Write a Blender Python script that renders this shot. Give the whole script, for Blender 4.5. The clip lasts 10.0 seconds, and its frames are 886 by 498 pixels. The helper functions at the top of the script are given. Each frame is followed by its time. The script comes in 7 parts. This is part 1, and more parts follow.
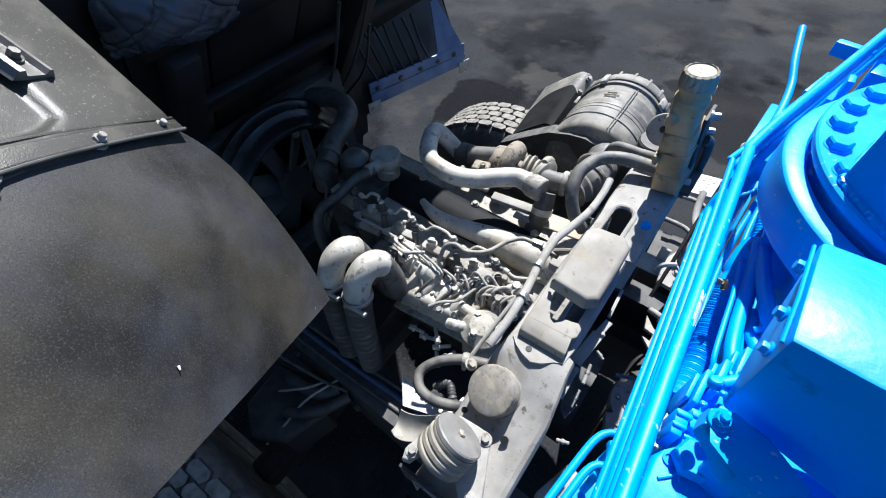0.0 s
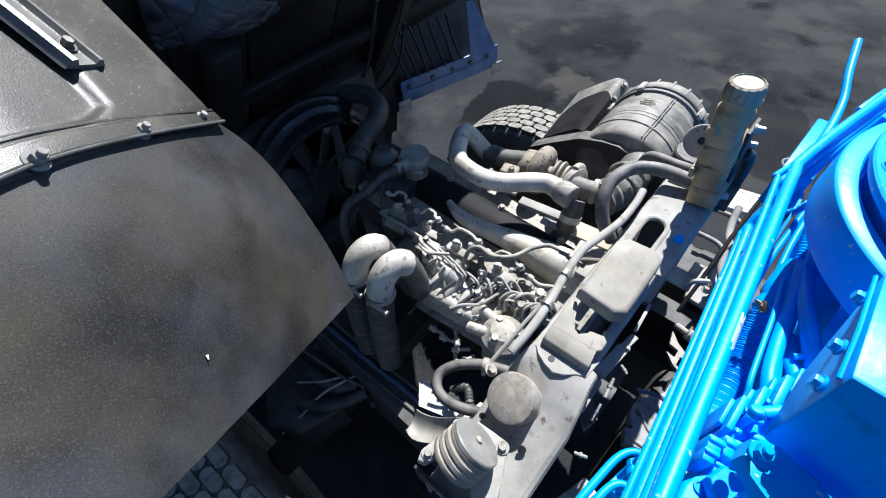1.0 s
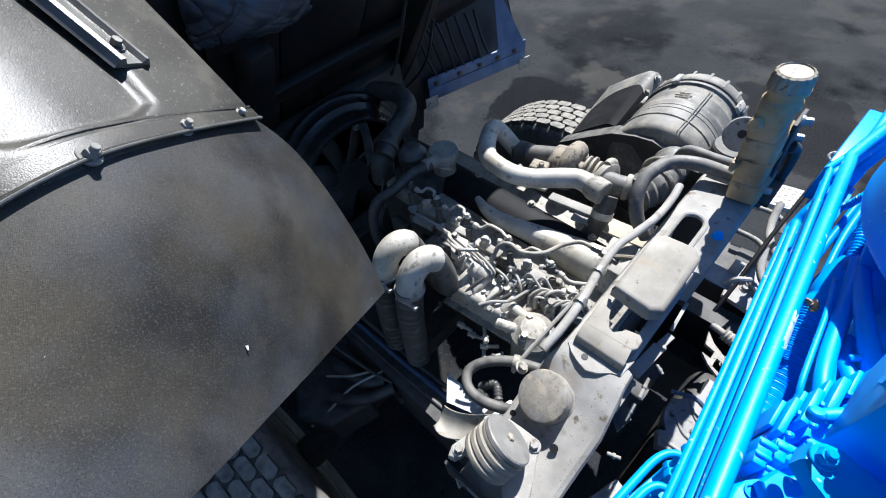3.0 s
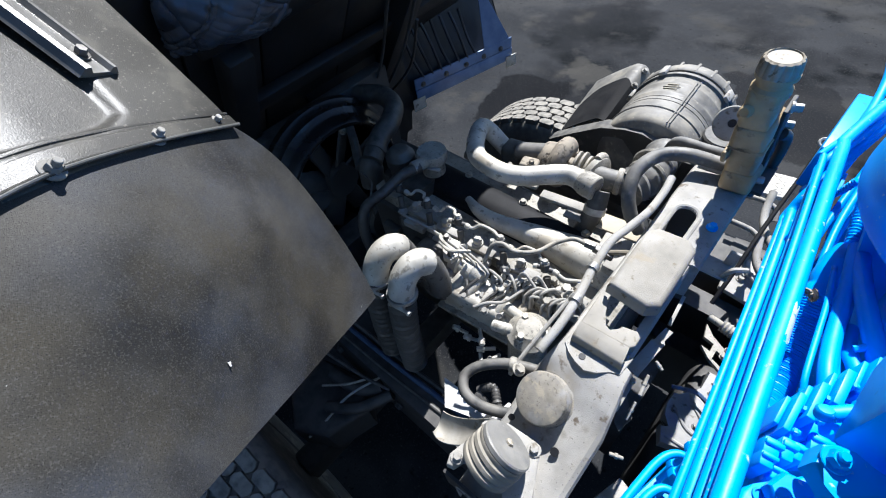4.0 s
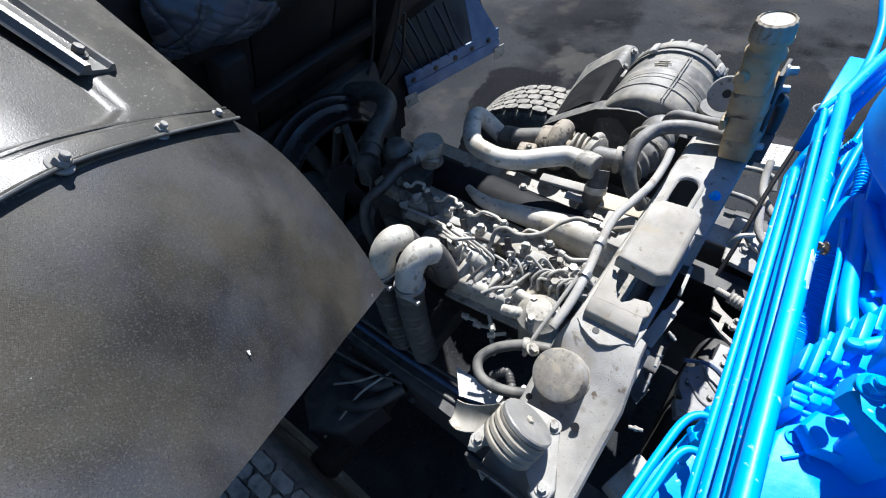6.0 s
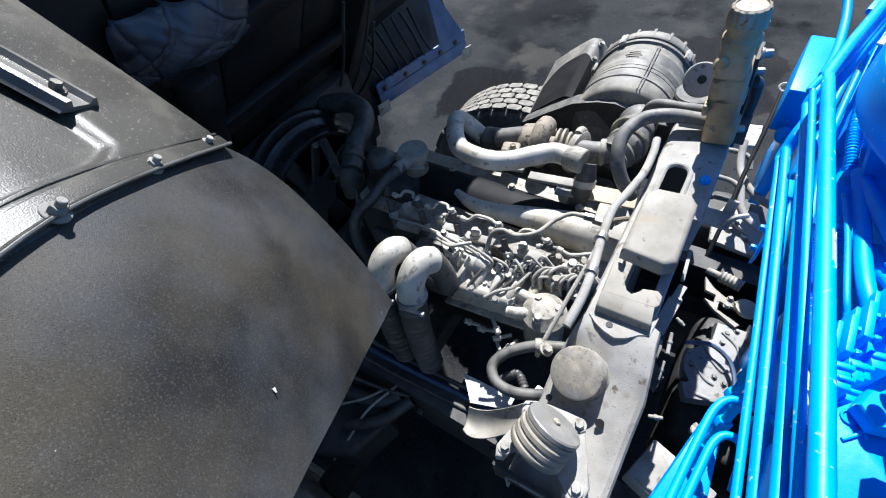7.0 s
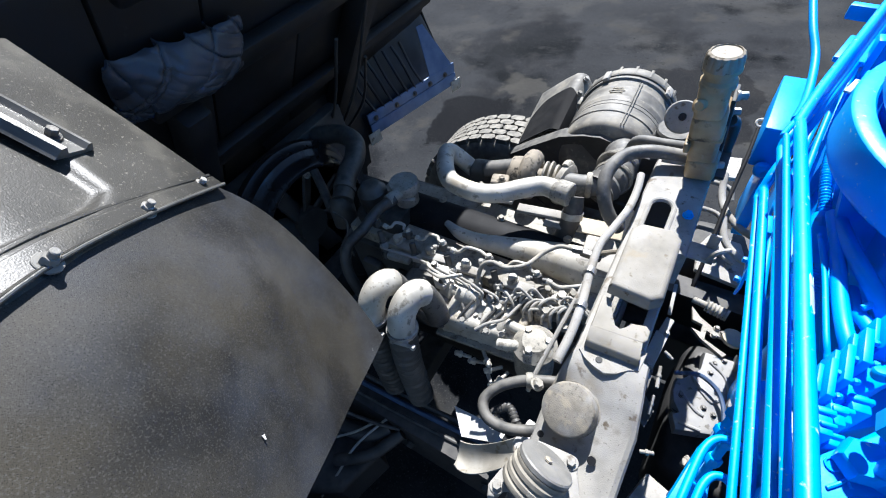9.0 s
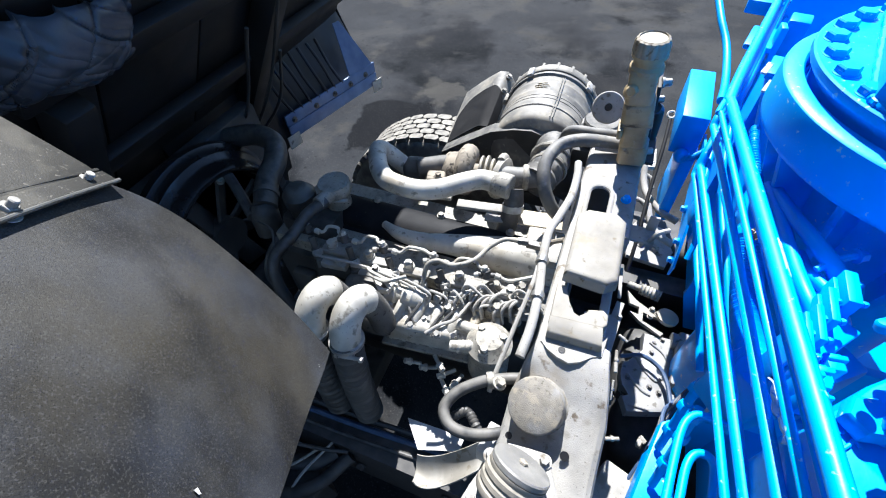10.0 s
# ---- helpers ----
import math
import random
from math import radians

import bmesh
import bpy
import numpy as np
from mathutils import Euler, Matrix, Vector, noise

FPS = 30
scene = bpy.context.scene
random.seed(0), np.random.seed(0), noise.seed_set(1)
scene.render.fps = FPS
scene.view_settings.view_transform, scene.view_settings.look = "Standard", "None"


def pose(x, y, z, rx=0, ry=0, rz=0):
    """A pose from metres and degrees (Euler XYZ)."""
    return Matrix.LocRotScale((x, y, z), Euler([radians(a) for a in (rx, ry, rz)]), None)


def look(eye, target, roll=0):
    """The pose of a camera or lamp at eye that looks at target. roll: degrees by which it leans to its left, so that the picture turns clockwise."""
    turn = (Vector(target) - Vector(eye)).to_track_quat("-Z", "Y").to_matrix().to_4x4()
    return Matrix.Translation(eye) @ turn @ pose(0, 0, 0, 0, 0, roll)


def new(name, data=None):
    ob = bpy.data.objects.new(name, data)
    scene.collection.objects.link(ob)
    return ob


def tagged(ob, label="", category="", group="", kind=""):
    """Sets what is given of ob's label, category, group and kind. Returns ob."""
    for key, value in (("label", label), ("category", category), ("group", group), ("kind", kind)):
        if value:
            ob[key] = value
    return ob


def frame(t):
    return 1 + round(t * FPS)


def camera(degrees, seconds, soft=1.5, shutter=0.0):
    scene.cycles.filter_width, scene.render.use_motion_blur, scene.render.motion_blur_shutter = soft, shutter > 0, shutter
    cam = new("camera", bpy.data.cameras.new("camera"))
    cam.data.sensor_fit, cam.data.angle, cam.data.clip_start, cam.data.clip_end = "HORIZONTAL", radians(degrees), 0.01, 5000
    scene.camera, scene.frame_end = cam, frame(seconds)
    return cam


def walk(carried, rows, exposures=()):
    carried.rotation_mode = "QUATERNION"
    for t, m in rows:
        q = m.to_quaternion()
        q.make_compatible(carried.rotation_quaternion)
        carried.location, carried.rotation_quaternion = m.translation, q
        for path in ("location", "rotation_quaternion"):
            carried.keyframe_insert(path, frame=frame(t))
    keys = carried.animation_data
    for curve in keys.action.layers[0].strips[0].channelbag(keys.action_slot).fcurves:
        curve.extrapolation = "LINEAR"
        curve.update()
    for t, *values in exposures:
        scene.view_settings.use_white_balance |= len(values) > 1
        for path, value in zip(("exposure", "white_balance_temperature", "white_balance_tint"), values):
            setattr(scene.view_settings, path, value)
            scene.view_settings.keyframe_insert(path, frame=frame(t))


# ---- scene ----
cam = camera(91.7, 10.0, soft=1.1)
PATH = [
    (0, (-0.156, 0.295, 2.226), (-0.967, 1.233, 0.657), -4.3),
    (0.5, (-0.168, 0.305, 2.217), (-1.004, 1.217, 0.646), -5.5),
    (1, (-0.171, 0.293, 2.226), (-1.052, 1.172, 0.66), -4.5),
    (1.5, (-0.167, 0.277, 2.211), (-1.08, 1.127, 0.647), -5.2),
    (2, (-0.165, 0.272, 2.215), (-1.099, 1.094, 0.649), -6.0),
    (2.5, (-0.175, 0.276, 2.224), (-1.124, 1.08, 0.658), -7.1),
    (4, (-0.184, 0.298, 2.207), (-1.128, 1.115, 0.645), -9.7),
    (4.5, (-0.184, 0.308, 2.199), (-1.126, 1.128, 0.637), -9.9),
    (5, (-0.176, 0.303, 2.193), (-1.116, 1.124, 0.63), -10.2),
    (5.5, (-0.176, 0.291, 2.189), (-1.111, 1.112, 0.623), -11.0),
    (5.7, (-0.177, 0.282, 2.191), (-1.116, 1.101, 0.627), -11.7),
    (6.8, (-0.228, 0.244, 2.187), (-1.125, 1.11, 0.624), -16.2),
    (7, (-0.239, 0.251, 2.196), (-1.089, 1.149, 0.624), -14.4),
    (7.5, (-0.249, 0.271, 2.209), (-1.077, 1.205, 0.646), -13.1),
    (8, (-0.242, 0.283, 2.209), (-1.076, 1.236, 0.661), -12.8),
    (8.5, (-0.238, 0.284, 2.213), (-1.077, 1.257, 0.681), -12.5),
    (9, (-0.245, 0.264, 2.218), (-1.09, 1.26, 0.703), -12.1),
    (9.5, (-0.256, 0.268, 2.187), (-0.968, 1.362, 0.671), -6.8),
    (10, (-0.301, 0.265, 2.16), (-0.848, 1.439, 0.636), -4.4),
]
EXPOSURES = [(0.0, 1.01, 6060, 10), (4.0, 1.07, 6060, 10), (9.0, 1.17, 6060, 10), (10.0, 1.45, 6060, 10)]
walk(cam, [(t, look(eye, target, roll)) for t, eye, target, roll in PATH], EXPOSURES)

# ---- sky and sun ----
SUN_DIR = Vector((-0.26, 0.77, 1.0)).normalized()
world = bpy.data.worlds.new("sky")
scene.world = world
world.use_nodes = True
wn, wl = world.node_tree.nodes, world.node_tree.links
sky = wn.new("ShaderNodeTexSky")
sky.sky_type = "NISHITA"
sky.sun_disc = False
sky.sun_elevation = math.asin(SUN_DIR.z)
sky.sun_rotation = math.atan2(SUN_DIR.x, SUN_DIR.y)
sky.ozone_density, sky.dust_density = 4.0, 0.3
wl.new(sky.outputs[0], wn["Background"].inputs[0])
wn["Background"].inputs[1].default_value = 0.055
sun = new("sun", bpy.data.lights.new("sun", "SUN"))
sun.data.energy, sun.data.angle, sun.data.color = 5.0, radians(0.55), (1.0, 0.97, 0.93)
sun.matrix_world = look(SUN_DIR * 30, (0, 0, 0))


# ---- materials ----
def surface(name, low, high, scale=12.0, rough=(0.5, 0.7), metal=0.0, bump=0.15, grain=220.0, dust=None, dust_amount=0.0,
            coat=0.0, spots=None, spot_scale=60.0, spot_cut=0.62):
    """A procedural surface: two colours mixed by broad noise, fine grain relief, dust that settles on upward faces, and worn spots."""
    m = bpy.data.materials.new(name)
    m.use_nodes = True
    n, l = m.node_tree.nodes, m.node_tree.links
    b = n["Principled BSDF"]
    geo = n.new("ShaderNodeNewGeometry")
    broad = n.new("ShaderNodeTexNoise")
    broad.inputs["Scale"].default_value = scale
    broad.inputs["Detail"].default_value = 6
    fine = n.new("ShaderNodeTexNoise")
    fine.inputs["Scale"].default_value = grain * 2.4
    fine.inputs["Detail"].default_value = 3
    for tex in (broad, fine):
        l.new(geo.outputs["Position"], tex.inputs["Vector"])
    ramp = n.new("ShaderNodeValToRGB")
    ramp.color_ramp.elements[0].position, ramp.color_ramp.elements[1].position = 0.32, 0.68
    ramp.color_ramp.elements[0].color, ramp.color_ramp.elements[1].color = (*low, 1), (*high, 1)
    l.new(broad.outputs["Fac"], ramp.inputs[0])
    colour = ramp.outputs[0]

    def mixed(fac, under, over):
        mix = n.new("ShaderNodeMix")
        mix.data_type = "RGBA"
        l.new(fac, mix.inputs["Factor"])
        l.new(under, mix.inputs["A"])
        mix.inputs["B"].default_value = (*over, 1)
        return mix.outputs["Result"]

    if spots:
        tex = n.new("ShaderNodeTexNoise")
        tex.inputs["Scale"].default_value = spot_scale
        tex.inputs["Detail"].default_value = 5
        l.new(geo.outputs["Position"], tex.inputs["Vector"])
        cut = n.new("ShaderNodeMapRange")
        cut.inputs["From Min"].default_value, cut.inputs["From Max"].default_value = spot_cut, spot_cut + 0.06
        l.new(tex.outputs["Fac"], cut.inputs["Value"])
        colour = mixed(cut.outputs["Result"], colour, spots)
    if dust:
        sep = n.new("ShaderNodeSeparateXYZ")
        l.new(geo.outputs["Normal"], sep.inputs[0])
        up = n.new("ShaderNodeMapRange")
        up.inputs["From Min"].default_value, up.inputs["From Max"].default_value = 0.1, 0.9
        up.inputs["To Max"].default_value = dust_amount
        l.new(sep.outputs["Z"], up.inputs["Value"])
        uneven = n.new("ShaderNodeMath")
        uneven.operation = "MULTIPLY"
        spread = n.new("ShaderNodeMapRange")
        spread.inputs["From Min"].default_value, spread.inputs["From Max"].default_value = 0.3, 0.6
        tex = n.new("ShaderNodeTexNoise")
        tex.inputs["Scale"].default_value = scale * 2.3
        tex.inputs["Detail"].default_value = 7
        l.new(geo.outputs["Position"], tex.inputs["Vector"])
        l.new(tex.outputs["Fac"], spread.inputs["Value"])
        l.new(up.outputs[0], uneven.inputs[0])
        l.new(spread.outputs[0], uneven.inputs[1])
        colour = mixed(uneven.outputs[0], colour, dust)
    l.new(colour, b.inputs["Base Color"])
    rr = n.new("ShaderNodeMapRange")
    rr.inputs["From Min"].default_value, rr.inputs["From Max"].default_value = 0.3, 0.7
    rr.inputs["To Min"].default_value, rr.inputs["To Max"].default_value = rough
    l.new(broad.outputs["Fac"], rr.inputs["Value"])
    l.new(rr.outputs[0], b.inputs["Roughness"])
    b.inputs["Metallic"].default_value = metal
    b.inputs["Coat Weight"].default_value = coat
    b.inputs["Coat Roughness"].default_value = 0.12
    bp = n.new("ShaderNodeBump")
    bp.inputs["Strength"].default_value, bp.inputs["Distance"].default_value = bump, 0.0009
    l.new(fine.outputs["Fac"], bp.inputs["Height"])
    l.new(bp.outputs[0], b.inputs["Normal"])
    return m


def add_layer(m, scale, cut, colour, fac):
    """Lays one more set of worn patches over a material's colour."""
    n, l = m.node_tree.nodes, m.node_tree.links
    b = n["Principled BSDF"]
    old = b.inputs["Base Color"].links[0].from_socket
    geo, tex, r, mix = n.new("ShaderNodeNewGeometry"), n.new("ShaderNodeTexNoise"), n.new("ShaderNodeMapRange"), n.new("ShaderNodeMix")
    tex.inputs["Scale"].default_value, tex.inputs["Detail"].default_value = scale, 6
    l.new(geo.outputs["Position"], tex.inputs["Vector"])
    r.inputs["From Min"].default_value, r.inputs["From Max"].default_value, r.inputs["To Max"].default_value = cut, cut + 0.09, fac
    l.new(tex.outputs["Fac"], r.inputs["Value"])
    mix.data_type = "RGBA"
    l.new(r.outputs[0], mix.inputs["Factor"])
    l.new(old, mix.inputs["A"])
    mix.inputs["B"].default_value = (*colour, 1)
    l.new(mix.outputs["Result"], b.inputs["Base Color"])


DUST = (0.42, 0.39, 0.335)
M_STEEL = surface("dusty_grey_steel", (0.235, 0.227, 0.21), (0.41, 0.395, 0.365), 13, (0.6, 0.8), 0.0, 0.6, 220, DUST, 0.25, spots=(0.13, 0.105, 0.08), spot_scale=34, spot_cut=0.64)
for fine_scale, fine_cut, fine_colour in ((210, 0.64, (0.07, 0.06, 0.05)), (9, 0.60, (0.25, 0.205, 0.145))):
    add_layer(M_STEEL, fine_scale, fine_cut, fine_colour, 0.6)
M_WHITE = surface("bright_bare_aluminium", (0.42, 0.41, 0.39), (0.60, 0.59, 0.565), 20, (0.35, 0.5), 0.0, 0.2, 300, spots=(0.4, 0.39, 0.36), spot_scale=80, spot_cut=0.66)
M_CAST = surface("dusty_cast_iron", (0.145, 0.136, 0.117), (0.36, 0.337, 0.285), 22, (0.55, 0.8), 0.1, 0.7, 300, DUST, 0.5, spots=(0.05, 0.045, 0.04), spot_scale=170, spot_cut=0.60)
M_DARKCAST = surface("oily_dark_iron", (0.032, 0.032, 0.032), (0.085, 0.082, 0.077), 12, (0.4, 0.7), 0.2, 0.4, 300, DUST, 0.18)
M_ALLOY = surface("dusty_aluminium", (0.32, 0.302, 0.262), (0.58, 0.55, 0.48), 20, (0.45, 0.65), 0.1, 0.6, 260, DUST, 0.35, spots=(0.22, 0.205, 0.18), spot_scale=120, spot_cut=0.64)
M_RUST = surface("rusty_cast_iron", (0.14, 0.12, 0.096), (0.33, 0.285, 0.225), 18, (0.7, 0.9), 0.1, 0.5, 380, (0.40, 0.35, 0.27), 0.4, spots=(0.04, 0.033, 0.027), spot_scale=60, spot_cut=0.56)
M_RUBBER = surface("grey_dusty_rubber", (0.028, 0.028, 0.028), (0.06, 0.06, 0.058), 14, (0.55, 0.75), 0.0, 0.25, 500, DUST, 0.3)
M_NECK = surface("dark_grey_casting", (0.055, 0.053, 0.05), (0.12, 0.116, 0.108), 20, (0.5, 0.7), 0.1, 0.5, 300, DUST, 0.3, spots=(0.03, 0.03, 0.03), spot_scale=90, spot_cut=0.60)
M_GREYHOSE = surface("dusty_grey_hose", (0.06, 0.06, 0.06), (0.12, 0.12, 0.117), 16, (0.5, 0.7), 0.0, 0.25, 400, DUST, 0.3)
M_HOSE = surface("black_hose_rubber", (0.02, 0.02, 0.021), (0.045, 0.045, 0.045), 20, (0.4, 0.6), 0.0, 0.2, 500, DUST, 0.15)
M_TYRE = surface("dusty_tyre_rubber", (0.06, 0.058, 0.053), (0.15, 0.143, 0.13), 16, (0.7, 0.9), 0.0, 0.5, 300, DUST, 0.55)
M_BELLOWS = surface("tan_dusty_rubber", (0.14, 0.129, 0.108), (0.29, 0.262, 0.215), 18, (0.65, 0.85), 0.0, 0.5, 300, (0.38, 0.34, 0.27), 0.5)
M_PUCK = surface("brown_dusty_rubber", (0.13, 0.118, 0.098), (0.24, 0.222, 0.19), 26, (0.65, 0.85), 0.0, 0.7, 260, (0.36, 0.32, 0.25), 0.45, spots=(0.09, 0.082, 0.07), spot_scale=190, spot_cut=0.58)
M_TOPPLATE = surface("dark_grey_worn_plate", (0.15, 0.147, 0.14), (0.25, 0.243, 0.225), 24, (0.4, 0.6), 0.2, 0.4, 260, DUST, 0.25, spots=(0.3, 0.29, 0.27), spot_scale=150, spot_cut=0.66)
M_FILTER = surface("dusty_black_plastic", (0.075, 0.072, 0.066), (0.155, 0.147, 0.132), 9, (0.5, 0.7), 0.0, 0.2, 300, (0.30, 0.28, 0.24), 0.55)
M_TANK = surface("brown_stained_plastic", (0.23, 0.155, 0.078), (0.46, 0.345, 0.19), 16, (0.4, 0.6), 0.0, 0.3, 260, (0.40, 0.33, 0.23), 0.35, spots=(0.07, 0.047, 0.026), spot_scale=22, spot_cut=0.58)
M_CAP = surface("tan_plastic_cap", (0.20, 0.165, 0.115), (0.33, 0.285, 0.21), 30, (0.45, 0.65), 0.0, 0.3, 300, spots=(0.15, 0.115, 0.07), spot_scale=70, spot_cut=0.58)
M_SHROUD = surface("glossy_black_plastic", (0.008, 0.008, 0.009), (0.016, 0.016, 0.017), 9, (0.20, 0.34), 0.0, 0.15, 120)
M_BLACK = surface("black_chassis_paint", (0.020, 0.020, 0.022), (0.045, 0.044, 0.043), 10, (0.55, 0.75), 0.0, 0.3, 260, DUST, 0.12)


def liner_material():
    """Black grained rubber: cloudy dust at two sizes, blue-grey clouds of painted sky sheen, dense pale specks and a
    leathery relief.
    """
    m = surface("black_grained_liner", (0.012, 0.0117, 0.0113), (0.029, 0.028, 0.0258), 5.0, (0.45, 0.62), 0.0, 0.55, 380)
    n, l = m.node_tree.nodes, m.node_tree.links
    b = n["Principled BSDF"]
    old = b.inputs["Base Color"].links[0].from_socket
    geo = n.new("ShaderNodeNewGeometry")
    # first layer paints the bluish sky sheen as blue-grey clouds
    for scale, detail, lo, hi, colour, fac in ((5.2, 7, 0.47, 0.63, (0.056, 0.063, 0.078), 0.65), (3.4, 7, 0.49, 0.66, (0.080, 0.070, 0.050), 0.6), (17, 9, 0.50, 0.70, (0.052, 0.050, 0.045), 0.55), (9, 6, 0.44, 0.30, (0.012, 0.012, 0.013), 0.6), (480, 2, 0.54, 0.66, (0.105, 0.101, 0.092), 0.34), (900, 1, 0.30, 0.42, (0.006, 0.006, 0.006), -0.6), (120, 2, 0.79, 0.81, (0.4, 0.39, 0.36), 0.8)):
        tex = n.new("ShaderNodeTexNoise")
        tex.inputs["Scale"].default_value, tex.inputs["Detail"].default_value = scale, detail
        l.new(geo.outputs["Position"], tex.inputs["Vector"])
        r = n.new("ShaderNodeMapRange")
        r.inputs["From Min"].default_value, r.inputs["From Max"].default_value = (lo, hi) if fac > 0 else (hi, lo)
        r.inputs["To Max"].default_value = abs(fac)
        l.new(tex.outputs["Fac"], r.inputs["Value"])
        mix = n.new("ShaderNodeMix")
        mix.data_type = "RGBA"
        l.new(r.outputs[0], mix.inputs["Factor"])
        l.new(old, mix.inputs["A"])
        mix.inputs["B"].default_value = (*colour, 1)
        old = mix.outputs["Result"]
    l.new(old, b.inputs["Base Color"])
    b.inputs["Specular IOR Level"].default_value = 0.13
    return m


M_FLAP = liner_material()
M_CAB = surface("dusty_black_cab_paint", (0.026, 0.0245, 0.021), (0.050, 0.047, 0.040), 7, (0.33, 0.44), 0.0, 0.35, 260, spots=(0.14, 0.13, 0.11), spot_scale=260, spot_cut=0.62)
M_CAB.node_tree.nodes["Principled BSDF"].inputs["Specular IOR Level"].default_value = 0.38
# base raised to grey to carry the sun glint on bracket and lip
M_GLOSS = surface("black_steel_glint_grey", (0.11, 0.108, 0.10), (0.18, 0.176, 0.165), 20, (0.28, 0.42), 0.35, 0.3, 200, spots=(0.2, 0.19, 0.17), spot_scale=110, spot_cut=0.66)
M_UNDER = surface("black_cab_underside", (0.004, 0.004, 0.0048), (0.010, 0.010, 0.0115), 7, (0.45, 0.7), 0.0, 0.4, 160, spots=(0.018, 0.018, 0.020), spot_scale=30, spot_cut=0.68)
# black pad, with the blue of skylight put into its colour
M_FOIL = surface("creased_insulation_sky_tint", (0.026, 0.033, 0.047), (0.060, 0.073, 0.098), 9, (0.24, 0.42), 0.0, 0.3, 60, spots=(0.02, 0.022, 0.028), spot_scale=16, spot_cut=0.58)
M_BLUE = surface("blue_gloss_paint", (0.003, 0.275, 0.83), (0.004, 0.345, 0.94), 9, (0.34, 0.48), 0.0, 0.3, 45, spots=(0.003, 0.235, 0.69), spot_scale=30, spot_cut=0.66)
M_BLUEWORN = surface("chipped_blue_paint", (0.003, 0.285, 0.84), (0.004, 0.355, 0.94), 8, (0.34, 0.48), 0.0, 0.3, 45, spots=(0.45, 0.60, 0.68), spot_scale=60, spot_cut=0.69)
M_PRIMER = surface("pale_blue_grey_primer", (0.30, 0.44, 0.52), (0.50, 0.60, 0.66), 40, (0.5, 0.7), 0.0, 0.4, 120, spots=(0.05, 0.25, 0.6), spot_scale=70, spot_cut=0.58)
for blue in (M_BLUE, M_BLUEWORN):
    blue.node_tree.nodes["Principled BSDF"].inputs["Specular IOR Level"].default_value = 0.28
M_BOLT = surface("zinc_bolt_steel", (0.30, 0.29, 0.27), (0.46, 0.45, 0.42), 60, (0.35, 0.5), 0.7, 0.2, 300)
M_DARKBOLT = surface("blackened_bolt_steel", (0.06, 0.06, 0.06), (0.16, 0.155, 0.15), 60, (0.3, 0.5), 0.6, 0.3, 300, DUST, 0.3)
# near-black, only for the shadow sheet on the far mudguard
M_GUARDSHADE = surface("black_guard_shade", (0.010, 0.010, 0.011), (0.020, 0.020, 0.021), 20, (0.6, 0.8), 0.0, 0.3, 300)
M_GREYCAST = surface("grey_dusty_casting", (0.21, 0.212, 0.215), (0.33, 0.328, 0.32), 16, (0.55, 0.75), 0.1, 0.5, 260, DUST, 0.3, spots=(0.07, 0.065, 0.06), spot_scale=60, spot_cut=0.62)
M_MATTBLACK = surface("matt_black_iron", (0.010, 0.0105, 0.012), (0.024, 0.024, 0.025), 14, (0.5, 0.75), 0.0, 0.4, 260, spots=(0.05, 0.047, 0.042), spot_scale=90, spot_cut=0.68)
M_BEIGE = surface("beige_dusty_steel", (0.20, 0.186, 0.158), (0.34, 0.32, 0.28), 11, (0.55, 0.8), 0.05, 0.6, 220, DUST, 0.3, spots=(0.16, 0.135, 0.095), spot_scale=45, spot_cut=0.62)
for beige_scale, beige_cut, beige_colour in ((26, 0.60, (0.27, 0.225, 0.155)), (8, 0.56, (0.40, 0.385, 0.35)), (230, 0.66, (0.09, 0.08, 0.06))):
    add_layer(M_BEIGE, beige_scale, beige_cut, beige_colour, 0.55)
for dull in (M_STEEL, M_BEIGE, M_MATTBLACK, M_GUARDSHADE):
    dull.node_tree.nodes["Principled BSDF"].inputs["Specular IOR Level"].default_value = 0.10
M_TAN = surface("tan_dusty_sheet", (0.36, 0.31, 0.22), (0.48, 0.42, 0.32), 20, (0.6, 0.8), 0.0, 0.3, 200)
M_CABLE = surface("blue_cable_sheath", (0.03, 0.055, 0.11), (0.06, 0.10, 0.18), 30, (0.4, 0.5), 0.0, 0.1, 200)

for worn, scale, cut, colour, fac in ((M_ALLOY, 40, 0.60, (0.17, 0.155, 0.13), 0.5), (M_ALLOY, 8, 0.56, (0.36, 0.30, 0.21), 0.5), (M_CAST, 12, 0.58, (0.34, 0.30, 0.23), 0.5),
                                       (M_FILTER, 22, 0.58, (0.34, 0.31, 0.25), 0.5), (M_RUBBER, 30, 0.60, (0.14, 0.13, 0.115), 0.5), (M_GREYHOSE, 45, 0.60, (0.28, 0.26, 0.22), 0.5),
                                       (M_RUST, 50, 0.58, (0.42, 0.36, 0.28), 0.6), (M_BLUE, 180, 0.70, (0.25, 0.45, 0.62), 0.5), (M_BLUEWORN, 130, 0.665, (0.55, 0.68, 0.74), 0.8), (M_BLUEWORN, 16, 0.62, (0.002, 0.25, 0.66), 0.5), (M_PUCK, 14, 0.52, (0.20, 0.195, 0.185), 0.6), (M_TANK, 60, 0.60, (0.36, 0.29, 0.19), 0.6),
                                       (M_CAB, 16, 0.56, (0.095, 0.088, 0.072), 0.5), (M_BELLOWS, 40, 0.56, (0.36, 0.33, 0.27), 0.5)):
    add_layer(worn, scale, cut, colour, fac)


